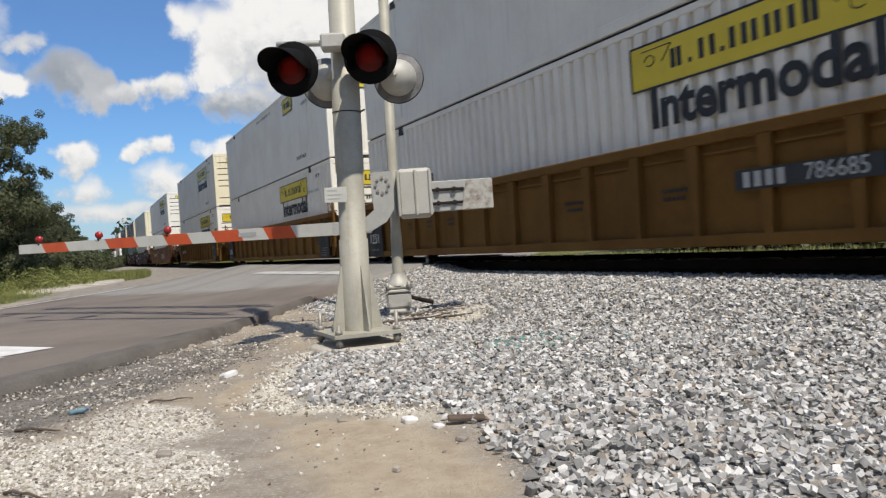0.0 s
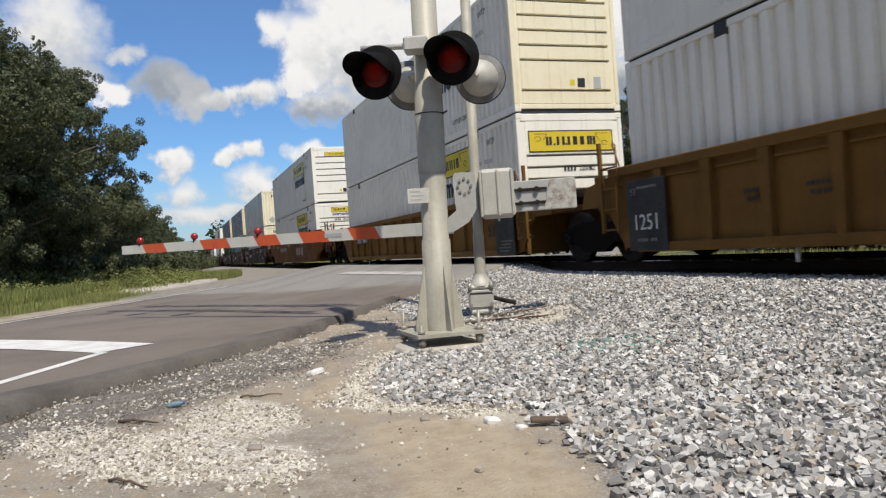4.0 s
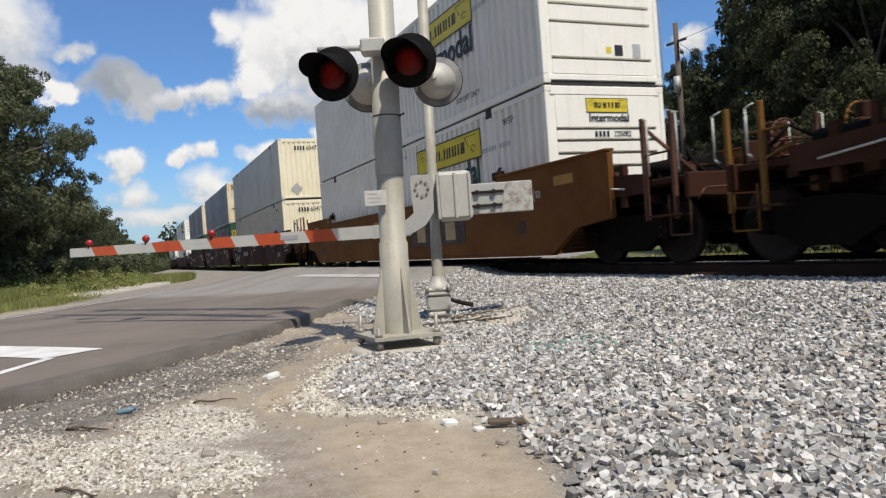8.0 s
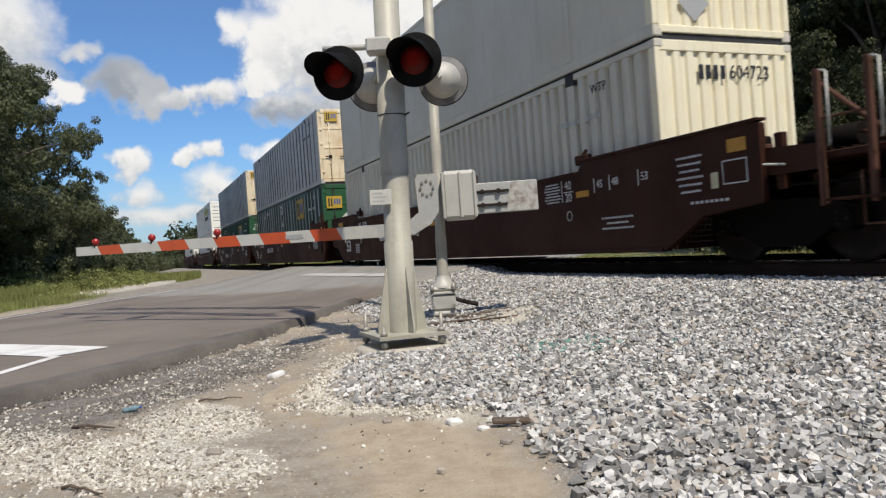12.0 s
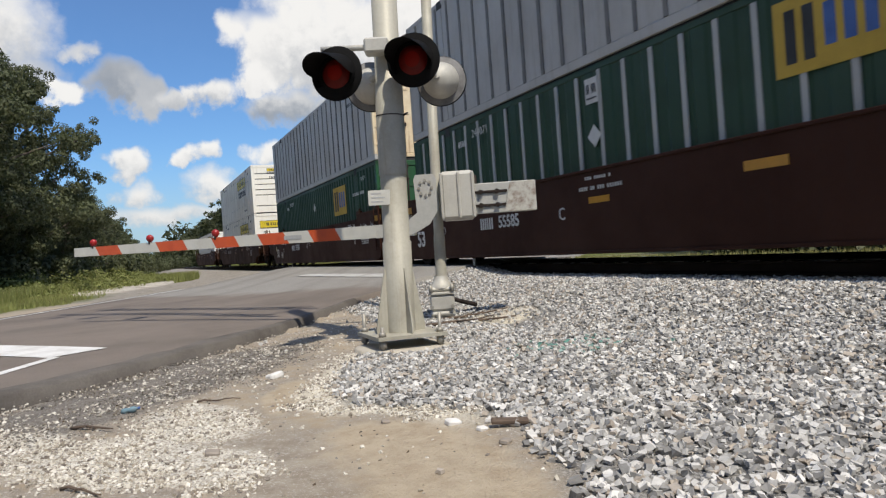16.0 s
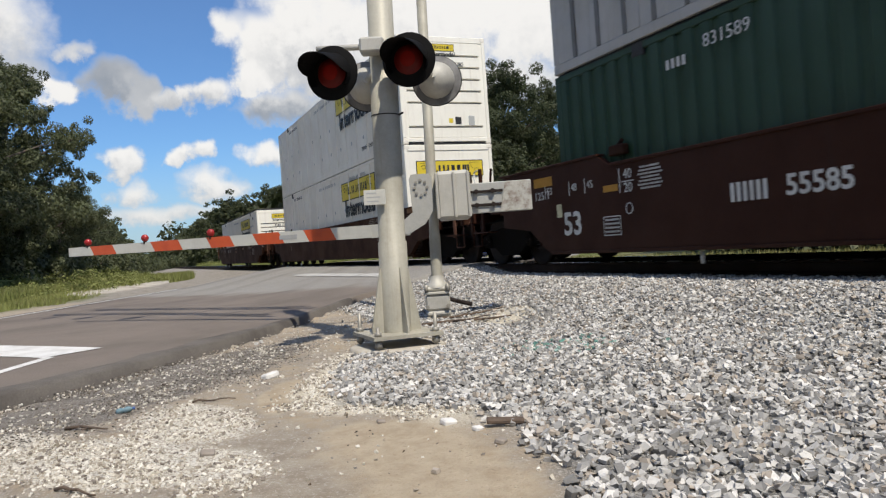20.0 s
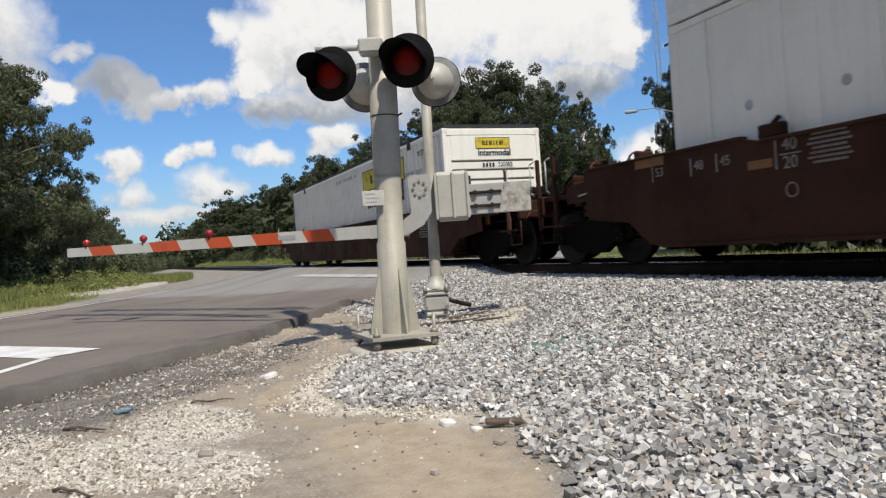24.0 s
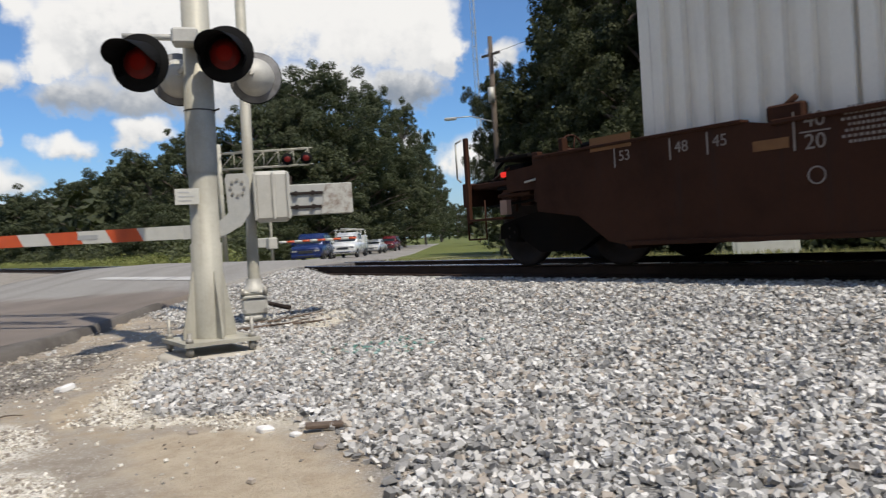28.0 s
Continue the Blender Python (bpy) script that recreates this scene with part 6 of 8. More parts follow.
well_car("well_car", "brown well car unit with white figures, last of three", -129.9, BROWN, "brown", (JOINT, OPEN), "A")
well_car("well_car", "rusty brown well car with faded paint marks", -153.9, RUSTY, "rusty", (OPEN, OPEN), "", 1.42, 1.5)
last_car = well_car("well_car", "dark brown last well car with a red end light", -178.15, RUSTY, "rusty", (OPEN, OPEN), " ", 1.36, 1.42)
R = -LONG + 0.35
part("end_light_box", Build().box(R - 2.75, R - 2.35, -1.3, -0.9, 1.16, 1.4, 0.03), BLACK, last_car)
part("end_light", Build().box(R - 2.78, R - 2.55, -1.325, -1.2, 1.24, 1.31, 0.01), glow("marker_red", (0.75, 0.03, 0.02), 0.9), last_car, "glowing red end light")
for k, z in enumerate((0.96, 1.06, 1.46)):
    part("end_plate", Build().box(R - 2.85, R - 2.2, -1.34, -0.85, z, z + 0.05, 0.01), (RUSTY, BLACK, BLACK)[k], last_car)
part("end_reflector", Build().box(R - 2.76, R - 2.62, -1.38, -1.3, 0.72, 0.92), mat("reflector_orange", (0.32, 0.2, 0.15), 0.5, scale=5), last_car)

container("container", WHITE_BOX, -1.6, 0, JB)
container("container", "smooth pale grey container stacked on another", -1.6, 1, JB_PLAIN_TOP)
container("container", WHITE_BOX, -21.35, 0, JB)
container("container", "white container with a yellow panel stacked on another", -21.35, 1, dict(JB_PLAIN_TOP, endkind="plain", end_board=(0.0, 2.3, 1.5, 0.36), board=(-4.46, 2.4, 1.2, 0.5)))
container("container", WHITE_BOX, -41.9, 0, JB)
container("container", "white corrugated container with a soiled cream end", -41.9, 1, dict(JB_TOP, end=OFFWHITE))
container("container", "white corrugated container with a small yellow end panel", -66.14, 0, JB_GREEN)
container("container", "white container with a yellow panel stacked on another", -66.14, 1, JB_TOP)
container("container", "pale grey container with a cream folded end", -90.2, 0, UPS)
container("container", "pale grey smooth container with a stained cream end", -90.2, 1, UPS_TOP)
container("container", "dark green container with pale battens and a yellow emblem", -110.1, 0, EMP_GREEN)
container("container", "silver grey container with rust-stained cream doors", -110.1, 1, EMP_GREY)
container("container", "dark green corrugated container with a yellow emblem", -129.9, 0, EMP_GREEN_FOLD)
container("container", "silver grey container with rust-stained cream doors", -129.9, 1, EMP_GREY)
container("container", "white panelled container with a broad yellow end panel", -153.9, 0, PANEL, low=0.29)
container("container", "white panelled container stacked on another", -153.9, 1, dict(PANEL, endkind="slats", slats=SLATS_ALL, end_board=(0.0, 2.6, 0.7, 0.18), end_word=(0.0, 2.42, 0.17), box_label=(0.75, 0.62), end_number=(0.2, 2.15, 0.9, 0.1)))
container("container", "single white corrugated container with a yellow panel", -178.15, 0, dict(JB_SMALL, board=(-4.46, 2.31, 3.65, 0.58)), low=0.29)

# ---- crossing signals ----
ALU = mat("cast_aluminium", (0.5, 0.485, 0.435), 0.6, 0.12, second=(0.38, 0.365, 0.325), amount=0.7, scale=3, grain=0.1, grain_scale=50, bump=0.08, streak=0.25, streak_colour=(0.3, 0.25, 0.2))
POLE_GREY = mat("pole_grey", (0.34, 0.325, 0.285), 0.5, 0.3, second=(0.24, 0.225, 0.2), amount=0.6, scale=1.6, grain=0.1, grain_scale=40, bump=0.08, streak=0.35, streak_colour=(0.2, 0.15, 0.11))
POLE_NEW = mat("pole_silver", (0.44, 0.42, 0.35), 0.62, 0.1, second=(0.31, 0.29, 0.235), amount=0.75, scale=2.2, grain=0.1, grain_scale=40, bump=0.08, streak=0.4, streak_colour=(0.2, 0.165, 0.12), spec=0.35)
HOOD = mat("hood_black", (0.006, 0.006, 0.006), 0.85, second=(0.012, 0.011, 0.011), scale=5, grain=0.1, spec=0.12)
DISC_BACK = mat("disc_back", (0.2, 0.195, 0.19), 0.6, second=(0.1, 0.095, 0.09), amount=0.9, scale=7, grain=0.15)
LENS = mat("lens_red", (0.13, 0.008, 0.006), 0.4, second=(0.07, 0.005, 0.004), scale=12, grain=0.1, bump=0, spec=0.2)
LIT = glow("lamp_glow", (0.2, 0.01, 0.007), 0.05)
RUST_SPOT = mat("spotted_grey", (0.5, 0.49, 0.44), 0.6, 0.2, second=(0.16, 0.09, 0.06), amount=0.9, scale=9, grain=0.12)
CONCRETE = mat("concrete", (0.46, 0.42, 0.35), 0.9, second=(0.34, 0.3, 0.25), scale=4, grain=0.15)
WHITE_PAINT = mat("arm_white", (0.6, 0.59, 0.53), 0.5, second=(0.46, 0.45, 0.4), scale=4, grain=0.06)
RED_PAINT = mat("arm_red", (0.6, 0.1, 0.03), 0.45, second=(0.46, 0.07, 0.03), scale=4, grain=0.06)

POLE = Vector((-7.12, 2.47, 0.0))
ROAD_WAY = Vector((-0.916, 0.401, 0.0))          # along the road, away from the camera
ACROSS = Vector((-0.40, -0.916, 0.0))            # across the road, from the mast


def frame_from(origin, out, up=Vector((0, 0, 1))):
    """A pose whose z axis points out and y axis up."""
    z = out.normalized()
    x = up.cross(z).normalized()
    y = z.cross(x)
    return Matrix(((x.x, y.x, z.x, origin.x), (x.y, y.y, z.y, origin.y), (x.z, y.z, z.z, origin.z), (0, 0, 0, 1)))


def lamp_unit(parent, centre, out, back):
    """One hooded crossing light: round background, hood, red lens and cast housing."""
    m = frame_from(centre, out)
    bg = part("background_disc", Build().lathe([(0.0, -0.012), (0.258, -0.012), (0.265, 0.0), (0.258, 0.008), (0.0, 0.008)], 36, m), HOOD, parent, "round black background")
    part("disc_back", Build().lathe([(0.0, -0.016), (0.252, -0.016), (0.258, -0.0125)], 36, m), DISC_BACK, bg, "weathered grey back of the disc")
    hood = Build()
    n = 24
    for i in range(n):
        a0, a1 = radians(-35 + 250 * i / n), radians(-35 + 250 * (i + 1) / n)
        for r in (0.196, 0.19):
            def P(a, far):
                reach = 0.12 + 0.38 * max(math.sin(a), 0.0) ** 0.5 if far else 0.0
                s = r * (1 + 0.05 * far)
                return m @ Vector((s * math.cos(a), s * math.sin(a) - 0.2 * reach, reach))
            hood.poly([P(a0, 0), P(a1, 0), P(a1, 1), P(a0, 1)], True)
    part("hood", hood, HOOD, bg)
    part("lens", Build().lathe([(0.145, 0.012), (0.125, 0.034), (0.09, 0.046), (0.0, 0.052)], 28, m), LENS, bg, "dim red lens")
    part("lit_centre", Build().lathe([(0.075, 0.0485), (0.04, 0.0525), (0.0, 0.0535)], 18, m), LIT, bg, "red glow at the lens centre")
    part("housing", Build().lathe([(0.19, -0.012), (0.19, -0.05), (0.175, -0.12), (0.14, -0.19), (0.075, -0.235), (0.0, -0.245)], 28, m), ALU, parent, "pale cast housing")
    part("arm", Build().tube([m @ Vector((0, -0.02, -0.2)), m @ Vector((0, 0.0, -0.27)), back], 0.028, 8), ALU, parent)


def signal_mast():
    mast = thing("signal_mast", "tall grey steel signal mast with two pairs of red lights", "signal mast", Matrix.Translation(POLE) @ Matrix.Rotation(radians(1.1), 4, Vector((-0.923, 0.385, 0.0))))
    r = 0.135
    foot = part("footing", Build().lathe([(0.0, -0.02), (0.46, -0.02), (0.485, -0.035), (0.485, -0.3)], 36), CONCRETE, mast, "round concrete footing")
    part("base_plate", Build().prism([(-0.36, -0.36), (0.36, -0.36), (0.36, 0.36), (-0.36, 0.36)], 2, 0.075, 0.11), POLE_NEW, mast)
    part("shaft", Build().lathe([(r + 0.012, 0.1), (r + 0.012, 1.02), (r, 1.03), (r, 1.98)], 28), POLE_NEW, mast)
    part("upper_shaft", Build().lathe([(r + 0.008, 1.7), (r + 0.008, 2.62), (r - 0.004, 2.63), (r - 0.004, 7.7), (0.0, 7.72)], 28), POLE_NEW, mast, "weathered grey upper pole")
    for z in (2.3,):
        part("band", Build().lathe([(r + 0.004, z - 0.006), (r + 0.012, z - 0.005), (r + 0.012, z + 0.005), (r + 0.004, z + 0.006)], 28), STEEL, mast, "thin rusted steel band")
    part("band_tail", Build().box(0.1, 0.22, 0.1, 0.115, 2.29, 2.303), STEEL, mast)
    for k in range(4):
        a = radians(6 + 90 * k)
        d = Vector((math.cos(a), math.sin(a), 0))
        s = Vector((-d.y, d.x, 0)) * 0.009
        g = Build()
        pts = [d * 0.14 + Vector((0, 0, 0.105)), d * 0.27 + Vector((0, 0, 0.105)), d * 0.27 + Vector((0, 0, 0.17)), d * 0.155 + Vector((0, 0, 0.76)), d * 0.14 + Vector((0, 0, 0.76))]
        n = len(pts)
        g.v = [tuple(p + s) for p in pts] + [tuple(p - s) for p in pts]
        g.f = [tuple(range(n)), tuple(reversed(range(n, 2 * n)))] + [(i, (i + 1) % n, n + (i + 1) % n, n + i) for i in range(n)]
        g.soft = [False] * len(g.f)
        part("gusset", g, POLE_NEW, mast)
        for sx, sy in ((-0.3, -0.3),):
            p = Matrix.Rotation(math.pi / 2 * k, 4, "Z") @ Vector((sx, sy, 0))
            bolt = Build().cyl((p.x, p.y, -0.05), (p.x, p.y, 0.3 if k != 1 else 0.2), 0.02, None, 8).cyl((p.x, p.y, 0.11), (p.x, p.y, 0.15), 0.04, None, 6).cyl((p.x, p.y, 0.0), (p.x, p.y, 0.072), 0.042, None, 6)
            part("anchor_bolt", bolt, POLE_GREY, mast)
    # junction box and cross arm that carry the lights
    hub = Vector((0, 0, 2.95)) - ROAD_WAY * 0.1 + ACROSS * 0.08
    part("junction_box", Build().box(-0.12, 0.12, -0.1, 0.1, -0.07, 0.08, 0.02, Matrix.Translation(hub - ROAD_WAY * 0.1) @ pose(0, 0, 0, 0, 0, 66)), ALU, mast)
    part("cross_arm", Build().tube([hub - ROAD_WAY * 0.12 - ACROSS * 0.3, hub - ROAD_WAY * 0.12 + ACROSS * 0.55], 0.03, 10), ALU, mast)
    for k, (px, pz, way) in enumerate(((0.47, 2.68, Vector((0.79, -0.61, -0.03))), (-0.28, 2.77, Vector((0.82, -0.57, -0.03))))):
        c = ACROSS * px - ROAD_WAY * 0.34 + Vector((0, 0, pz))
        lamp_unit(mast, c, way, hub - ROAD_WAY * 0.12 + ACROSS * px * 0.8)
    for px, pz, way in ((0.2, 2.66, Vector((-0.93, 0.3, -0.02))), (-0.54, 2.68, Vector((-0.85, 0.55, -0.02)))):
        c = ACROSS * px + ROAD_WAY * 0.25 + Vector((0, 0, pz))
        lamp_unit(mast, c, way, Vector((0, 0, 2.8)) + ACROSS * px * 0.3)
    s = frame_from(Vector((0, 0, 1.47)) - ROAD_WAY * 0.155 + ACROSS * 0.12, -ROAD_WAY + ACROSS * 0.1)
    tag = part("notice_plate", Build().box(-0.13, 0.09, -0.075, 0.075, 0.0, 0.006, 0.002, s), WHITE_PAINT, mast, "small white notice plate")
    for k, w in enumerate((0.1, 0.14, 0.12)):
        part("notice_line", Build().box(-0.1, -0.1 + w, 0.035 - 0.04 * k, 0.048 - 0.04 * k, 0.006, 0.008, 0, s), GREY, tag)
    # cantilever truss over the road, above the picture, which throws the long shadow
    arm = CANTILEVER
    flank = Vector((arm.y, -arm.x, 0))
    for dz in (7.1, 7.7):
        for k in (-0.42, 0.42):
            part("truss_chord", Build().cyl(tuple(flank * k + Vector((0, 0, dz))), tuple(arm * 7.2 + flank * k + Vector((0, 0, dz))), 0.05, None, 10), POLE_GREY, mast)
    for i in range(7):
        a, c = arm * (0.5 + i * 1.0), arm * (1.0 + i * 1.0)
        for k in (-0.42, 0.42):
            w = flank * k
            part("truss_brace", Build().cyl((a + w + Vector((0, 0, 7.1))), (c + w + Vector((0, 0, 7.7))), 0.02, None, 8), POLE_GREY, mast)
        part("truss_cross", Build().cyl((a - flank * 0.42 + Vector((0, 0, 7.1))), (a + flank * 0.42 + Vector((0, 0, 7.1))), 0.02, None, 8), POLE_GREY, mast)
    for s, k in ((3.2, -0.9), (4.9, -0.9), (6.4, -0.8), (6.9, 0.7)):
        c = arm * s + flank * k
        part("hung_light", Build().lathe([(0.0, -0.1), (0.2, -0.05), (0.22, 0.05), (0.0, 0.1)], 16, frame_from(c + Vector((0, 0, 6.9)), arm)), HOOD, mast)
        part("light_bracket", Build().cyl(arm * s + flank * k * 0.4 + Vector((0, 0, 7.1)), c + Vector((0, 0, 7.0)), 0.025, None, 8), POLE_GREY, mast)


CANTILEVER = Vector((-0.874, -0.487, 0.0))


def gate():
    # drawn at its full layout, then set in place nearer the eye's line
    k = 0.94
    g = thing("crossing_gate", "crossing gate with its red and white arm lowered", "crossing gate", Matrix.Translation(EYE * (1 - k)) @ Matrix.Diagonal((k, k, k, 1)))
    base = Vector((-9.5, 3.93, 0.12))
    foot = base - Vector((0, 0, 0.2))
    m = Matrix.Translation(foot) @ pose(0, 0, 0, 0, 0, 66)
    body = Build()
    for z0, z1, w in ((0.02, 0.06, 0.14), (0.06, 0.14, 0.17), (0.14, 0.36, 0.17), (0.36, 0.4, 0.19), (0.4, 0.47, 0.165)):
        body.box(-w, w, -w * 0.9, w * 0.9, z0, z1, 0.03, m)
    part("base_casting", body, ALU, g, "pale cast base with bolts")
    part("base_collar", Build().lathe([(0.16, 0.45), (0.15, 0.5), (0.105, 0.54), (0.095, 0.62)], 20, Matrix.Translation(foot)), ALU, g)
    bolts = Build()
    for sx in (-0.14, 0.14):
        for sy in (-1, 1):
            bolts.cyl(m @ Vector((sx, sy * 0.15, -0.1)), m @ Vector((sx, sy * 0.15, 0.06)), 0.03, None, 6)
            bolts.cyl(m @ Vector((sx * 1.05, sy * 0.16, 0.4)), m @ Vector((sx * 1.05, sy * 0.16, 0.5)), 0.03, None, 6)
        bolts.cyl(m @ Vector((sx, -0.17, 0.2)), m @ Vector((sx, -0.2, 0.2)), 0.03, None, 6)
    part("base_bolts", bolts, POLE_GREY, g)
    tilt = Matrix.Translation(foot) @ Matrix.Rotation(radians(0.9), 4, Vector((-0.923, 0.385, 0.0)))
    part("mast", Build().lathe([(0.078, 0.3), (0.078, 1.15), (0.07, 1.2), (0.07, 5.8), (0.0, 5.82)], 20, tilt), POLE_NEW, g)
    # mechanism housing on the mast
    hm = frame_from(base + Vector((0, 0, 1.49)) - ROAD_WAY * 0.2 - ACROSS * 0.25, -ROAD_WAY)
    box = part("mechanism_box", Build().box(-0.17, 0.3, -0.33, 0.33, -0.22, 0.2, 0.05, hm), ALU, g, "pale cast mechanism housing")
    for rx in (-0.15, 0.08, 0.27):
        part("box_rib", Build().box(rx - 0.02, rx + 0.02, -0.31, 0.31, 0.19, 0.225, 0.012, hm), ALU, box)
    part("box_hinge", Build().cyl(hm @ Vector((0.31, -0.26, 0.05)), hm @ Vector((0.31, 0.26, 0.05)), 0.025, None, 8), STEEL, box)
    # crank plate with bolts, from the shaft down to the arm
    pm = frame_from(base + Vector((0, 0, 1.49)) - ROAD_WAY * 0.46 + ACROSS * 0.1, -ROAD_WAY)
    outline = [(-0.16, 0.24), (-0.13, 0.3), (0.1, 0.3), (0.14, 0.24), (0.13, -0.2), (0.02, -0.36), (-0.2, -0.48), (-0.7, -0.5), (-0.7, -0.34), (-0.3, -0.32), (-0.14, -0.2)]
    crank = part("crank_plate", placed(Build().prism([(-x, y) for x, y in outline][::-1], 2, 0.0, 0.03), pm @ Matrix.Diagonal((-1, 1, 1, 1))), GALV, g, "bolted steel crank plate")
    bl = Build()
    for a in range(8):
        c, s = 0.085 * math.cos(a * 0.785), 0.1 * math.sin(a * 0.785)
        bl.cyl(pm @ Vector((c - 0.01, s + 0.12, 0.03)), pm @ Vector((c - 0.01, s + 0.12, 0.05)), 0.02, None, 6)
    part("crank_bolts", bl, POLE_GREY, crank)
    # counterweight beam behind
    cm = frame_from(base + Vector((0, 0, 1.43)) - ROAD_WAY * 0.3, -ROAD_WAY)
    w = part("counterweight_beam", Build().box(0.45, 1.36, -0.21, 0.2, -0.02, 0.03, 0.01, cm), GALV, g, "galvanised counterweight plate with rust spots")
    part("weight", placed(Build().prism([(0.93, -0.2), (1.36, -0.2), (1.36, 0.19), (1.02, 0.19), (0.98, 0.02)], 2, 0.03, 0.06), cm), RUST_SPOT, w)
    for y in (-0.1, 0.08):
        part("weight_slot", Build().box(0.5, 0.98, y - 0.018, y + 0.018, 0.03, 0.055, 0.006, cm), STEEL, w)
        for x in (0.62, 0.84):
            part("weight_bolt", Build().cyl(cm @ Vector((x, y, 0.05)), cm @ Vector((x, y, 0.085)), 0.035, None, 6), STEEL, w)
    # the arm, striped on the slant
    start = base + Vector((0, 0, 1.08)) - ROAD_WAY * 0.47 + ACROSS * 0.3
    # the tip lies well beyond the mast, along the truss
    far, reach = 1.32, 4.53
    end = EYE + (start + ACROSS * reach + Vector((0, 0, 0.01)) - EYE) * far

    def out(s):
        f = s / reach
        return f / (f + far * (1 - f)) * length

    def swell(s):
        f = s / reach
        return far / (f + far * (1 - f))
    run = (end - start)
    length = run.length
    am = frame_from(start, -ROAD_WAY)
    e = run.normalized()
    n = (-ROAD_WAY - e * (-ROAD_WAY).dot(e)).normalized()
    v = n.cross(e)
    if v.z < 0:
        v = -v
    def A(s, h, d):
        return start + e * s + v * h + n * d
    marks = [0.0, 1.0, 1.36, 1.69, 2.04, 2.35, 2.66, 3.04, 3.41, 3.92, 4.22, reach]
    for i, (s0, s1) in enumerate(zip(marks[:-1], marks[1:])):
        t0, t1 = (0.088 - 0.03 * s0 / reach) * swell(s0), (0.088 - 0.03 * s1 / reach) * swell(s1)
        s0, s1 = out(s0), out(s1)
        sl0, sl1 = (0.05 if i else 0.0), (0.05 if i < len(marks) - 2 else 0.0)
        q = Build()
        pts = [(s0 - sl0, -t0), (s1 - sl1, -t1), (s1 + sl1, t1), (s0 + sl0, t0)]
        q.v = [tuple(A(s, h, 0.022)) for s, h in pts] + [tuple(A(s, h, -0.022)) for s, h in pts]
        q.f = [(0, 1, 2, 3), (7, 6, 5, 4), (0, 4, 5, 1), (1, 5, 6, 2), (2, 6, 7, 3), (3, 7, 4, 0)]
        q.soft = [False] * 6
        part("arm_section", q, RED_PAINT if i % 2 else WHITE_PAINT, g, "red stripe of the arm" if i % 2 else "white stripe of the arm")
    for s in (4.28, 3.52, 2.64):
        lamp = part("arm_lamp", Build().lathe([(0.0, -0.04), (0.052, -0.035), (0.062, 0.0), (0.052, 0.035), (0.0, 0.04)], 14, frame_from(A(out(s), 0.15, 0.0), -ROAD_WAY)), mat("lamp_red", (0.36, 0.02, 0.018), 0.3, scale=6, grain=0.05), g, "round red arm lamp")
        part("lamp_bracket", Build().box(-0.02, 0.02, -0.09, 0.0, -0.03, 0.03, 0.004, frame_from(A(out(s), 0.14, 0.0), -ROAD_WAY)), STEEL, lamp)
    part("arm_label", Build().box(out(1.6) - 0.16, out(1.6) + 0.16, -0.03, 0.03, 0.023, 0.026, 0, Matrix(((e.x, v.x, n.x, start.x), (e.y, v.y, n.y, start.y), (e.z, v.z, n.z, start.z), (0, 0, 0, 1)))), GREY, g)
    part("arm_cable", Build().tube([A(0.1, 0.05, -0.02), A(2.0, 0.05, -0.025), A(length - 0.2, 0.05, -0.02)], 0.008, 6), INK, g)
    part("conduit", Build().tube([base + Vector((0.35, 0.35, 0.0)), base + Vector((0.2, 0.2, 0.05)), base + Vector((0.05, 0.1, 0.1))], 0.03, 8), STEEL, g)


signal_mast()
gate()

# ---- trees ----
BARK = mat("bark", (0.16, 0.125, 0.1), 0.95, second=(0.09, 0.07, 0.055), scale=4, grain=0.3, grain_scale=30, bump=0.5)
LEAF = island_mat("foliage", (0.028, 0.035, 0.019), (0.112, 0.126, 0.062), 0.6, 3.0, (0.105, 0.11, 0.058), True)
# leaf copy darkened in colour for crowns seen from their shaded side
LEAF_BACKLIT = island_mat("backlit_foliage", (0.011, 0.0145, 0.007), (0.05, 0.058, 0.024), 0.7, 3.0, (0.06, 0.066, 0.028), True)
LEAF_FAR = island_mat("far_foliage", (0.028, 0.037, 0.02), (0.072, 0.084, 0.038), 0.7, 3.0, (0.07, 0.075, 0.04), True)


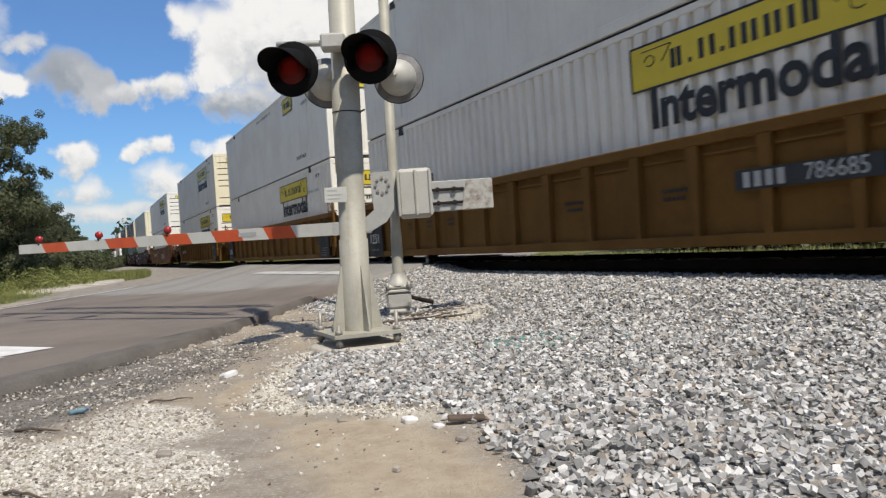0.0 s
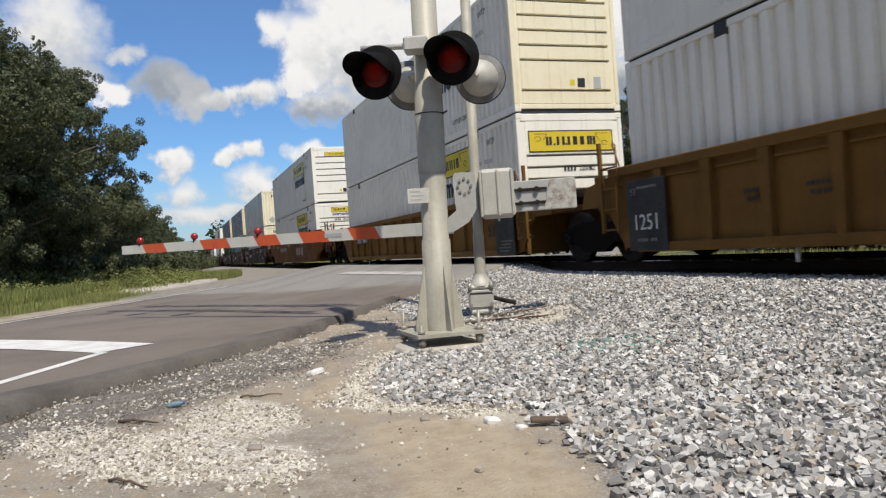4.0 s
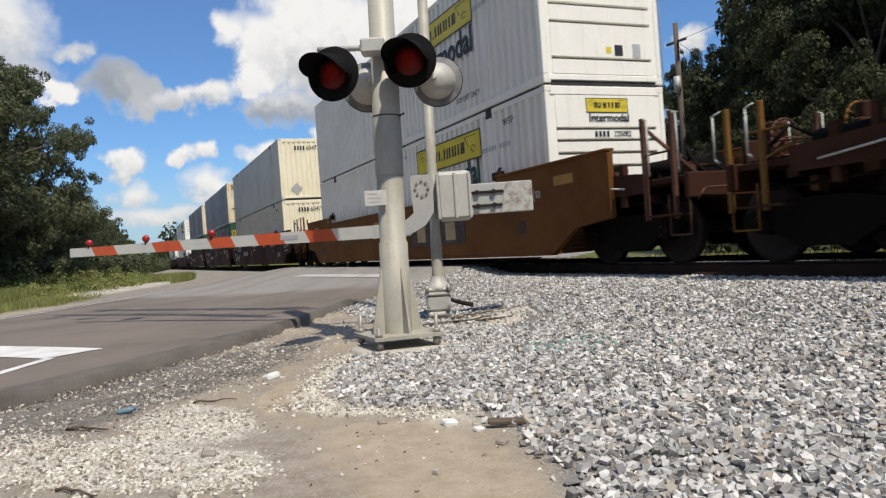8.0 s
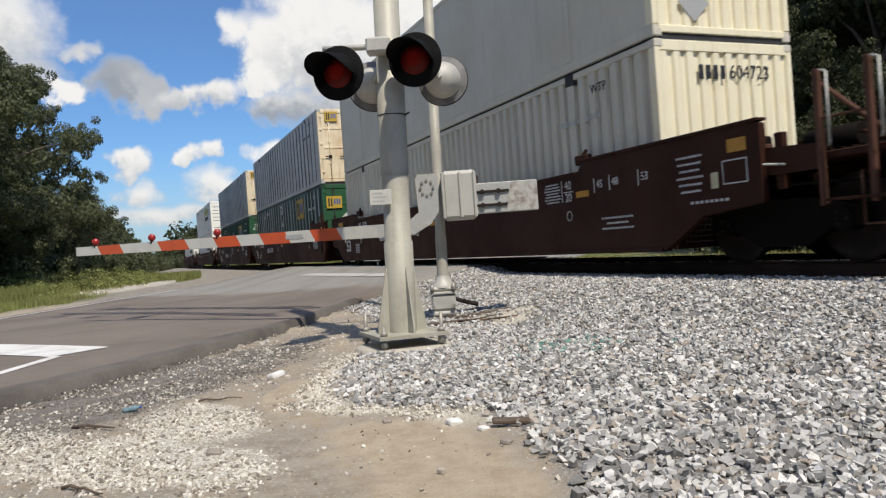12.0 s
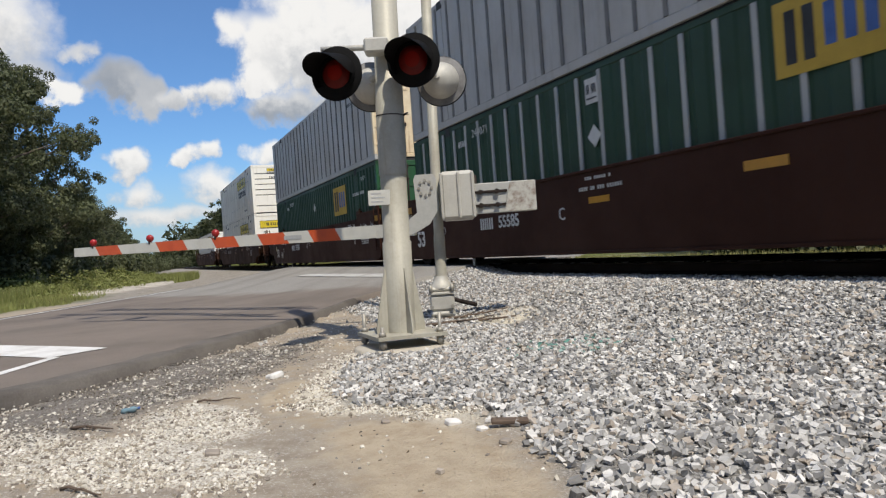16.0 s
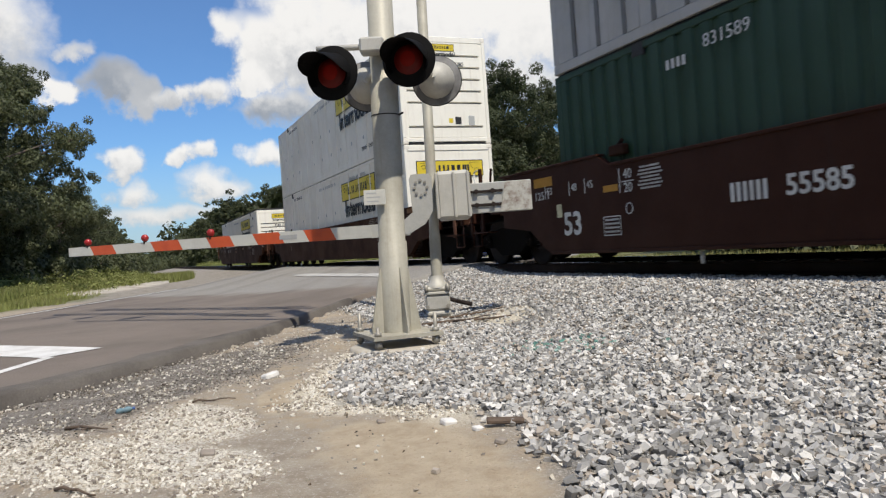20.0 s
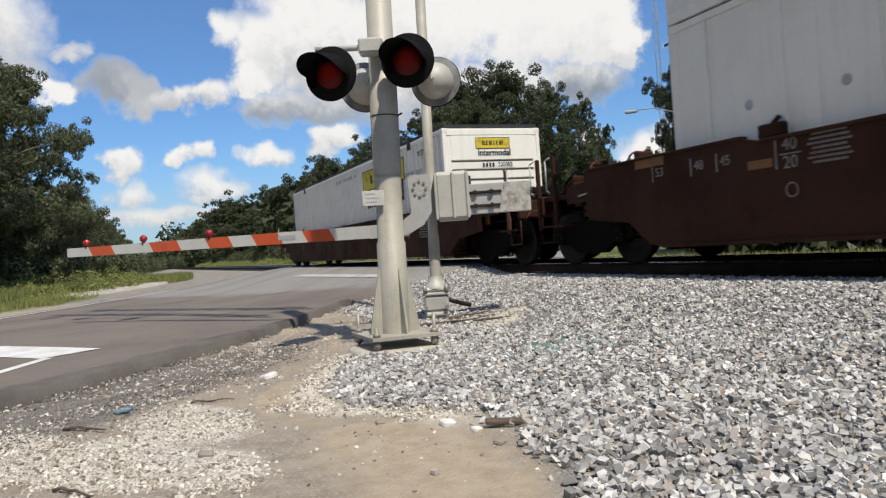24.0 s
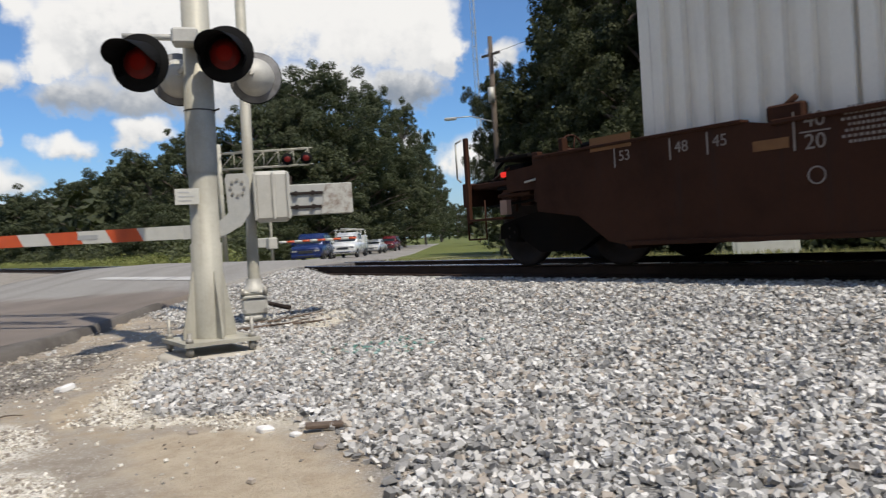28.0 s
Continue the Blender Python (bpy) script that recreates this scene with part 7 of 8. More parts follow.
def leaf_mesh(name, centres, radii, count, size, rng, material, squash=0.75):
    """Small pointed leaf sprays strewn through the shells of many clumps."""
    c, r = np.asarray(centres), np.asarray(radii)
    w = r ** 2
    idx = rng.choice(len(c), count, p=w / w.sum())
    d = rng.normal(size=(count, 3))
    d /= np.linalg.norm(d, axis=1)[:, None]
    rad = r[idx] * (0.45 + 0.62 * rng.random(count) ** 0.6)
    pos = c[idx] + d * rad[:, None] * np.array([1, 1, squash])
    nrm = d + rng.normal(size=(count, 3)) * 0.48 + np.array([0, 0, 0.3])
    nrm /= np.linalg.norm(nrm, axis=1)[:, None]
    u = np.cross(nrm, rng.normal(size=(count, 3)))
    u /= np.linalg.norm(u, axis=1)[:, None]
    v = np.cross(nrm, u)
    s = size * (0.55 + 0.9 * rng.random(count))[:, None]
    w = (0.5 + 0.6 * rng.random(count))[:, None]
    tri = np.stack([pos + u * s * 1.25, pos - u * s * 0.6 + v * s * w + nrm * s * 0.2, pos - u * s * 0.6 - v * s * w], 1)
    me = bpy.data.meshes.new(name)
    me.vertices.add(3 * count)
    me.vertices.foreach_set("co", tri.reshape(-1))
    me.loops.add(3 * count)
    me.loops.foreach_set("vertex_index", np.arange(3 * count, dtype=np.int32))
    me.polygons.add(count)
    me.polygons.foreach_set("loop_start", np.arange(0, 3 * count, 3, dtype=np.int32))
    me.update(calc_edges=True)
    me.materials.append(material)
    return me


def grow(seed, height, spread, leaves, size, bare=0.25, lobes=26, puff=0.46):
    """A broadleaf tree at the origin: tapered trunk, forking limbs, and a crown in uneven clumps."""
    rng, rnd = np.random.default_rng(seed), random.Random(seed)
    wood = Build()
    lean = Vector((rnd.uniform(-0.05, 0.05), rnd.uniform(-0.05, 0.05), 1))
    r0 = height * 0.022
    joints = [lean * (height * k) for k in (0, 0.15, 0.3, 0.48, 0.66, 0.84)]
    joints = [j + Vector((rnd.uniform(-1, 1), rnd.uniform(-1, 1), 0)) * height * 0.012 * (1 if k else 0) for k, j in enumerate(joints)]
    for k, (a, b) in enumerate(zip(joints[:-1], joints[1:])):
        wood.cyl(a, b, r0 * (1 - 0.16 * k), r0 * (1 - 0.16 * (k + 1)), 9, False)
    centres, radii = [], []
    for i in range(lobes):
        t = bare + (1 - bare) * (i + rnd.random()) / lobes
        a = i * 2.4 + rnd.uniform(-0.6, 0.6)
        reach = spread * math.sin(math.pi * min(0.12 + 0.8 * (t - bare) / (1 - bare), 0.97)) ** 0.7 * rnd.uniform(0.2, 1.08)
        c = lean * (height * t * 0.94) + Vector((math.cos(a), math.sin(a), 0)) * reach
        big = spread * puff * rnd.choice((0.45, 0.6, 0.8, 0.95))
        centres.append(tuple(c))
        radii.append(big * 0.55)
        # flat sprays of smaller clumps round each bough, with gaps between them
        for k in range(9):
            w = Vector((rnd.gauss(0, 1), rnd.gauss(0, 1), rnd.gauss(0.15, 0.5))).normalized()
            centres.append(tuple(c + w * big * rnd.uniform(0.55, 1.3)))
            radii.append(big * rnd.uniform(0.16, 0.42))
        root = lean * (height * max(t - 0.2, 0.12))
        mid = (root + c) / 2 + Vector((0, 0, height * 0.02))
        wood.cyl(root, mid, r0 * 0.42, r0 * 0.25, 6, False).cyl(mid, c, r0 * 0.25, r0 * 0.08, 6, False)
    crown = leaf_mesh("crown", centres, radii, leaves, size, rng, LEAF)
    return wood.mesh("trunk", BARK), crown


TREES, DARK_CROWNS = {}, {}


def recoloured(mesh, material):
    """The same mesh in another leaf colour."""
    me = mesh.copy()
    me.materials.clear()
    me.materials.append(material)
    return me


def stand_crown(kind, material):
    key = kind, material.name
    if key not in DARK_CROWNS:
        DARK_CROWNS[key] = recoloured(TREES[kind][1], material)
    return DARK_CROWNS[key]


def tree(kind, x, y, scale=1.0, turn=0.0, slim=1.0, label="tall leafy oak tree with a dark crown", group="trees", z=None):
    trunk, crown = TREES[kind]
    t = thing("tree", label, "tree", Matrix.Translation((x, y, ground_z(x, y) - 0.05 if z is None else z)) @ Matrix.Rotation(turn, 4, "Z") @ Matrix.Diagonal((scale * slim, scale * slim, scale, 1)), group)
    part("trunk", trunk, BARK, t)
    part("crown", stand_crown(kind, LEAF_BACKLIT) if "behind the track" in group else stand_crown(kind, LEAF_FAR) if "beyond the track" in group else crown, LEAF, t)
    return t


def shrub_bank(name, spots, count, size, seed, label, material=None, category="shrubs"):
    rng = np.random.default_rng(seed)
    me = leaf_mesh(name, [s[:3] for s in spots], [s[3] for s in spots], count, size, rng, material or LEAF, 0.8)
    return tagged(new(name, me), label, category, kind="stuff")


def grass_field(name, spots, height, seed, label, dark, light, thin=0.06):
    """Blades of grass as narrow bent triangles."""
    rng = np.random.default_rng(seed)
    n = len(spots)
    p = np.asarray(spots)
    a = rng.random(n) * 6.283
    h = height * (0.5 + rng.random(n))
    w = h * thin + 0.008
    side = np.stack([np.cos(a), np.sin(a), np.zeros(n)], 1) * w[:, None]
    lean = np.stack([np.cos(a + 1.3), np.sin(a + 1.3), np.zeros(n)], 1) * (h * 0.45 * rng.random(n))[:, None]
    up = np.stack([np.zeros(n), np.zeros(n), h], 1)
    v = np.stack([p - side, p + side, p + lean + up], 1)
    me = bpy.data.meshes.new(name)
    me.vertices.add(3 * n)
    me.vertices.foreach_set("co", v.reshape(-1))
    me.loops.add(3 * n)
    me.loops.foreach_set("vertex_index", np.arange(3 * n, dtype=np.int32))
    me.polygons.add(n)
    me.polygons.foreach_set("loop_start", np.arange(0, 3 * n, 3, dtype=np.int32))
    me.update(calc_edges=True)
    me.materials.append(island_mat(name, dark, light, 0.8, 2.0, (0.22, 0.2, 0.09), True))
    return tagged(new(name, me), label, "grass", kind="stuff")


def make_woods():
    TREES["oak"] = grow(11, 12.0, 4.6, 95000, 0.058, 0.2, 48, 0.38)
    TREES["round"] = grow(12, 11.0, 4.8, 95000, 0.058, 0.12, 48, 0.4)
    TREES["tall"] = grow(13, 15.0, 4.0, 90000, 0.06, 0.25, 46, 0.42)
    TREES["bushy"] = grow(14, 7.0, 4.0, 50000, 0.055, 0.02, 32, 0.44)
    TREES["far_oak"] = grow(15, 12.0, 4.6, 32000, 0.092, 0.15, 40, 0.36)
    TREES["far_round"] = grow(16, 11.0, 4.8, 32000, 0.095, 0.06, 38, 0.4)
    TREES["distant"] = grow(17, 12.0, 4.8, 6500, 0.23, 0.04, 36, 0.42)
    rng = random.Random(21)
    tall = {"oak": 12.6, "round": 11.8, "tall": 15.6, "bushy": 7.6, "far_oak": 12.6, "far_round": 11.8, "distant": 12.6}

    def at(kind, az, d, top, slim, label, group):
        """A tree at a bearing and distance whose crown reaches a given elevation."""
        a = radians(az)
        x, y = -d * math.cos(a), d * math.sin(a)
        h = 0.95 + d * math.tan(radians(top)) - ground_z(x, y)
        tree(kind, x, y, h / tall[kind], rng.uniform(0, 6.28), slim, label, group)

    # the wood on the near side of the line, along the far verge of the road: tall oaks, then lower growth
    near = "tall dark oak with open limbs beside the road", "trees beside the road"
    for row in (("oak", -6.9, 46, 14.8, 0.8), ("oak", -9.6, 42, 16.8, 0.85), ("round", -12.6, 38, 17.8, 0.95), ("tall", -15.5, 40, 18.5, 1.0), ("round", -9.0, 45, 8.5, 0.8), ("bushy", -11, 43, 8.0, 0.9), ("bushy", -13.5, 40, 8.0, 1.0),
                ("round", -19, 36, 17.0, 1.0), ("oak", -24, 34, 17.0, 1.0), ("bushy", -18, 37, 9.0, 1.0), ("far_round", -8.2, 58, 9.5, 0.8), ("far_oak", -10.6, 56, 12.0, 0.8), ("far_round", -13.2, 54, 13.5, 0.8), ("far_round", -16.5, 52, 14.0, 0.9), ("bushy", -5.2, 56, 6.0, 0.9), ("bushy", -4.0, 52, 6.0, 0.8)):
        at(*row, *near)
    for row in (("round", -3.2, 70, 6.2, 0.8), ("far_oak", -2.7, 84, 5.2, 0.8), ("far_round", -2.2, 100, 4.6, 0.8), ("far_oak", -1.9, 118, 4.2, 0.8), ("far_round", -1.5, 140, 3.8, 0.8), ("far_oak", -1.25, 165, 3.3, 0.8),
                ("far_round", -0.9, 200, 2.8, 0.8), ("far_oak", -0.6, 250, 2.2, 0.8)):
        at(*row, "lower tree in the wood beside the line", "trees beside the road")
    # beyond the line: a bank that rises to big trees beside the side road, which leaves a gap
    for row in (("far_oak", 2.6, 330, 1.6, 1.0), ("far_round", 3.6, 270, 2.2, 1.0), ("far_oak", 4.7, 230, 2.8, 1.0), ("far_round", 5.8, 200, 3.4, 1.0), ("far_oak", 7.0, 170, 4.1, 1.0), ("far_round", 8.4, 150, 4.8, 1.0), ("far_oak", 10, 125, 5.6, 1.0),
                ("far_round", 11.8, 110, 6.3, 1.0), ("far_oak", 13.6, 98, 7.0, 1.0), ("far_round", 15.6, 90, 8.0, 1.0), ("far_oak", 17.8, 82, 9.2, 0.9), ("far_round", 20.4, 78, 9.4, 1.0), ("far_oak", 22.6, 76, 11.0, 0.9),
                ("oak", 24.6, 80, 11.6, 0.8), ("oak", 28.4, 86, 14.0, 0.95), ("round", 26.4, 84, 12.4, 0.6), ("oak", 32.0, 96, 12.4, 0.7), ("far_oak", 34.0, 110, 10.9, 0.55), ("far_oak", 35.7, 130, 7.6, 0.6), ("far_oak", 36.9, 165, 5.6, 0.7), ("far_round", 38.2, 240, 2.6, 1.0), ("far_oak", 39.2, 300, 2.2, 1.2), ("far_round", 40.2, 260, 2.5, 1.2),
                ("far_round", 37.0, 220, 3.6, 0.7), ("bushy", 24, 66, 4.6, 1.2), ("bushy", 21, 62, 4.4, 1.2), ("far_round", 27.5, 76, 8.0, 1.2), ("far_round", 31, 92, 8.0, 1.2), ("far_round", 33, 108, 6.0, 1.3), ("bushy", 18, 64, 4.0, 1.2), ("bushy", 15.5, 70, 4.0, 1.3)):
        at(*row, "leafy tree in the woods beyond the track", "trees beyond the track")
    d = 150.0
    while d < 760:
        for line, name in ((20.5 + rng.uniform(0, 5), "leafy tree in the woods beyond the track"), (-5 + 8.5 * ramp(d, 150, 480) - rng.uniform(0, 4), "lower tree in the wood beside the line")):
            a = math.degrees(math.asin(line / d))
            at("distant", a, d, math.degrees(math.atan(rng.uniform(10.5, 13.5) / d)), 1.1, name, "trees beyond the track" if line > 8 else "trees beside the road")
        d *= 1.085
    # right of the side road: a slender tree, then tall ones, coloured as backlit, close behind the track
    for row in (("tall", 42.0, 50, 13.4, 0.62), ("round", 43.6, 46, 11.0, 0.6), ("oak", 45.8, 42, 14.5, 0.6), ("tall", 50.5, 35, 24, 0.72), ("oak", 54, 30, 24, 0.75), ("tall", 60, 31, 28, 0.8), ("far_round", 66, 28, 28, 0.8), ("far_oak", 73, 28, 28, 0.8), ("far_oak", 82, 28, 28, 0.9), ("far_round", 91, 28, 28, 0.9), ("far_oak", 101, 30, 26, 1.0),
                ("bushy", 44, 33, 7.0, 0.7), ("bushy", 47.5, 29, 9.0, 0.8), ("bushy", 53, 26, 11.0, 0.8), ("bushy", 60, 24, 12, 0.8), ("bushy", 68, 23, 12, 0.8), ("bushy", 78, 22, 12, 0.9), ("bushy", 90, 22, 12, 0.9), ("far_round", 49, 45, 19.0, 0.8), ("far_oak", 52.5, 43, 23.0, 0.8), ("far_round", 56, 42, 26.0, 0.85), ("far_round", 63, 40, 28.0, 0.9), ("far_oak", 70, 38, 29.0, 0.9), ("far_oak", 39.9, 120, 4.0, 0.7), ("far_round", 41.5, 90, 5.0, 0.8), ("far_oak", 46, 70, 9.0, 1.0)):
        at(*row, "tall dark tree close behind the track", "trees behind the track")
    # undergrowth and far woods
    spots = []
    for i in range(240):
        x = -24 - 130 * rng.random() ** 1.3
        u, q = 27 + 120 * rng.random() ** 1.4, 12.4 + rng.uniform(9, 14)
        x = -0.916 * u - 0.401 * q
        spots.append((x, 0.401 * u * (1 - 0.5 * ramp(u, 40, 100)) - 0.916 * q, 0.35 + rng.uniform(0.2, 1.3), rng.uniform(0.5, 1.3)))
    shrub_bank("undergrowth", spots, 60000, 0.1, 31, "dense green undergrowth below the trees")
    spots = []
    for i in range(220):
        x = -40 - 180 * rng.random() ** 1.4
        y = 18.5 + rng.uniform(-1.5, 4.0)
        spots.append((x, y, rng.uniform(0.2, 1.8), rng.uniform(0.8, 1.7)))
    for i in range(110):
        x = rng.uniform(-21, 8)
        spots.append((x, 18.5 + rng.uniform(-0.5, 4.0), rng.uniform(0.0, 1.8), rng.uniform(0.6, 1.4)))
    for i in range(120):
        k = rng.uniform(46, 130)
        spots.append((-k, (k - 46) * 0.8 + 16.5 - rng.uniform(0, 6), rng.uniform(0, 2.5), rng.uniform(0.9, 1.8)))
    spots = [s for s in spots if on_road(s[0], s[1]) < -2.0]
    shrub_bank("undergrowth_beyond", spots, 70000, 0.11, 32, "green undergrowth and brush beyond the track")
    spots = []
    for i in range(420):
        k = rng.random()
        x = -210 - 700 * k * k
        spots.append((x, rng.choice((-1, 1)) * rng.uniform(9, 26) + 6 + (0 if rng.random() < 0.8 else rng.uniform(-60, 60)), rng.uniform(2, 11), rng.uniform(2.0, 4.0)))
    for i in range(200):
        spots.append((rng.uniform(-190, -80), rng.uniform(20, 55), rng.uniform(2, 12), rng.uniform(2.5, 4.5)))
    for i in range(180):
        spots.append((rng.uniform(-190, -40), rng.uniform(-45, -16), rng.uniform(2, 9), rng.uniform(2.5, 4.0)))
    spots = [s for s in spots if on_road(s[0], s[1]) < -4.0]
    shrub_bank("far_woods", spots, 60000, 0.6, 33, "distant green woods along the railway", LEAF_FAR, "woods")
    # unseen foliage added behind the camera, across the road, to hold back sky light
    spots = []
    for i in range(520):
        x = rng.uniform(-10, 75)
        spots.append((x, -24 + rng.uniform(-10, 2) - 0.1 * x, rng.uniform(0.5, 14), rng.uniform(1.8, 3.6)))
    shrub_bank("woods_behind", spots, 34000, 0.75, 35, "unseen foliage behind the camera, added to cut sky light", LEAF_FAR, "woods")
    bright = island_mat("bright_brush", (0.1, 0.125, 0.032), (0.25, 0.275, 0.09), 0.7, 3.0, (0.24, 0.23, 0.1), True)
    spots = []
    for i in range(260):
        x = -26 - 130 * rng.random() ** 1.5
        y = 14.2 + rng.uniform(-1.2, 3.0)
        if on_road(x, y) < -1.5:
            spots.append((x, y, rng.uniform(-0.2, 0.5), rng.uniform(0.4, 0.95)))
    for i in range(420):
        k = rng.random()
        u, q = 20 + 45 * rng.random(), 12.4 + 4.6 + 6.5 * k + rng.uniform(-0.5, 0.5)
        x, y = -0.916 * u - 0.401 * q, 0.401 * u * (1 - 0.3 * ramp(u, 40, 65)) - 0.916 * q
        spots.append((x, y, ground_z(x, y) + k * rng.uniform(0.1, 1.2), rng.uniform(0.25, 0.4 + 0.6 * k)))
    shrub_bank("bright_brush", spots, 150000, 0.05, 36, "sunlit yellow-green weeds and brush", bright)
    # a gravel clearing on the horizon's other side stays open; grass verges
    blades = []
    while len(blades) < 60000:
        x = -20 - 70 * rng.random() ** 1.6
        y = rng.uniform(-9.5, 0.5)
        if ((x + 39.5) / 11) ** 2 + ((y + 0.7) / 2.0) ** 2 < 1 and rng.random() < 0.85:
            continue
        if on_road(x, y) > -1.2 or y > -1.0 + 1.2 * noise.noise((x * 0.3, y * 0.3, 0)) or 0.401 * x + 0.916 * y > -12.4 + noise.noise((x * 0.4, y * 0.4, 3.0)):
            continue
        blades.append((x, y, ground_z(x, y)))
    grass_field("verge_grass", blades, 0.13, 41, "tall rough grass on the verge", (0.12, 0.16, 0.035), (0.28, 0.3, 0.1))
    blades = []
    while len(blades) < 42000:
        u, q = 22 + 44 * rng.random() ** 1.3, 12.4 + 2.8 + 6.0 * rng.random()
        x, y = -0.916 * u - 0.401 * q, 0.401 * u * (1 - 0.3 * ramp(u, 40, 65)) - 0.916 * q
        if on_road(x, y) > -2.2 or inside(((-39.5, -0.7, 11.0, 2.0, -14),), x, y) > 0 or noise.noise((x * 0.5, y * 0.5, 21.0)) < rng.uniform(-0.6, 0.3) or rng.random() < ramp(u, 42, 62):
            continue
        blades.append((x, y, ground_z(x, y)))
    grass_field("tall_weeds", blades, 0.38, 43, "tall yellow-green weeds before the trees", (0.09, 0.125, 0.03), (0.25, 0.27, 0.09), 0.022)
    blades = []
    while len(blades) < 24000:
        x, y = 4 - 110 * rng.random() ** 1.3, rng.uniform(11.5, 21)
        if on_road(x, y) > -0.8:
            continue
        blades.append((x, y, ground_z(x, y)))
    grass_field("field_grass", blades, 0.12, 42, "short green grass beyond the track", (0.13, 0.15, 0.05), (0.27, 0.27, 0.11))


make_woods()
make_stones()


# ---- things beyond the crossing ----
GLASS = mat("car_glass", (0.02, 0.025, 0.03), 0.08, scale=2, grain=0.02, bump=0)
TYRE = mat("tyre", (0.018, 0.018, 0.018), 0.85, scale=4)
CHROME = mat("bright_trim", (0.6, 0.6, 0.6), 0.25, 0.8, scale=4, grain=0.04, bump=0)


def loft(sections):
    """A closed skin through rings of (y, z) points at successive x."""
    b = Build()
    n = len(sections[0][1])
    for x, ring in sections:
        b.v += [(x, y, z) for y, z in ring]
    for i in range(len(sections) - 1):
        for j in range(n):
            k = (j + 1) % n
            b.f.append((i * n + j, i * n + k, (i + 1) * n + k, (i + 1) * n + j))
    b.f += [tuple(reversed(range(n))), tuple(range((len(sections) - 1) * n, len(sections) * n))]
    b.soft = [True] * (len(b.f) - 2) + [False, False]
    return b


def ring(w, z0, z1, tuck=0.85):
    return [(-w * tuck, z0), (-w, z0 + (z1 - z0) * 0.35), (-w * 0.98, z0 + (z1 - z0) * 0.75), (-w * 0.9, z1), (w * 0.9, z1), (w * 0.98, z0 + (z1 - z0) * 0.75), (w, z0 + (z1 - z0) * 0.35), (w * tuck, z0)]


def vehicle(name, label, x, y, z, heading, colour, kind):
    """Front towards local +x; kinds: suv, pickup, sedan."""
    v = thing(name, label, "car", pose(x, y, z, 0, 0, heading), "cars waiting at the crossing")
    paint = mat("paint_" + colour[0], colour[1], 0.25, 0.2, second=tuple(c * 0.85 for c in colour[1]), scale=1.5, grain=0.03, bump=0)
    long, wide, hood, roof = dict(suv=(4.6, 0.92, 1.05, 1.7), pickup=(5.4, 0.98, 1.15, 1.9), sedan=(4.6, 0.88, 0.9, 1.42))[kind]
    f, r = long / 2, -long / 2
    body = loft([(r, ring(wide * 0.9, 0.42, hood * 0.95)), (r + 0.12, ring(wide, 0.34, hood)), (f - 1.3, ring(wide, 0.32, hood)), (f - 0.35, ring(wide * 0.97, 0.32, hood * 0.94)), (f, ring(wide * 0.86, 0.36, hood * 0.8))])
    part("body", body, paint, v)
    back = {"suv": r + 0.1, "pickup": -0.9, "sedan": r + 0.8}[kind]
    top0 = back + (0.25 if kind == "suv" else 0.15 if kind == "pickup" else 0.5)
    cab = loft([(back, ring(wide * 0.88, hood - 0.06, hood + 0.03, 1)), (top0, ring(wide * 0.8, hood - 0.06, roof, 1.1)), (f - 2.1, ring(wide * 0.8, hood - 0.06, roof, 1.1)), (f - 1.35, ring(wide * 0.88, hood - 0.08, hood + 0.02, 1))])
    cabin = part("cabin", cab, paint, v)
    shield = Build().poly([(f - 1.42, -wide * 0.78, hood + 0.06), (f - 1.42, wide * 0.78, hood + 0.06), (f - 2.06, wide * 0.7, roof - 0.1), (f - 2.06, -wide * 0.7, roof - 0.1)])
    shield.v = [(a + 0.03, b, c + 0.02) for a, b, c in shield.v]
    part("windscreen", shield, GLASS, cabin)
    for sgn in (-1, 1):
        for a0, a1 in ((top0 + 0.1, (top0 + f - 2.1) / 2 - 0.05), ((top0 + f - 2.1) / 2 + 0.05, f - 2.0)):
            w = Build().poly([(a0, sgn * wide * 0.93, hood + 0.04), (a1, sgn * wide * 0.93, hood + 0.04), (a1 - 0.05, sgn * wide * 0.84, roof - 0.14), (a0 + 0.05, sgn * wide * 0.84, roof - 0.14)])
            part("side_window", w, GLASS, cabin)
        part("headlight", Build().box(f - 0.12, f + 0.01, *sorted((sgn * wide * 0.5, sgn * wide * 0.86)), hood * 0.62, hood * 0.76, 0.03), CHROME, v, "clear headlight")
        part("mirror", Build().box(f - 1.75, f - 1.6, *sorted((sgn * wide * 0.95, sgn * (wide + 0.2))), hood + 0.02, hood + 0.2, 0.03), paint, v)
        for wx in (f - 0.9, r + 0.95):
            m = Matrix.Translation((wx, sgn * (wide - 0.1), 0.35)) @ pose(0, 0, 0, 90)
            wheel = part("wheel", Build().lathe([(0.2, -0.11), (0.33, -0.11), (0.355, -0.07), (0.355, 0.07), (0.33, 0.11), (0.2, 0.11)], 20, m), TYRE, v)
            part("rim", Build().lathe([(0.0, -0.09), (0.08, -0.1), (0.2, -0.08), (0.2, 0.08), (0.08, 0.1), (0.0, 0.09)], 20, m), CHROME, wheel)
    part("grille", Build().box(f - 0.08, f + 0.015, -wide * 0.45, wide * 0.45, hood * 0.56, hood * 0.72, 0.02), INK, v)
    part("bumper", Build().box(f - 0.15, f + 0.06, -wide * 0.9, wide * 0.9, 0.36, 0.52, 0.04), paint if kind != "pickup" else CHROME, v)
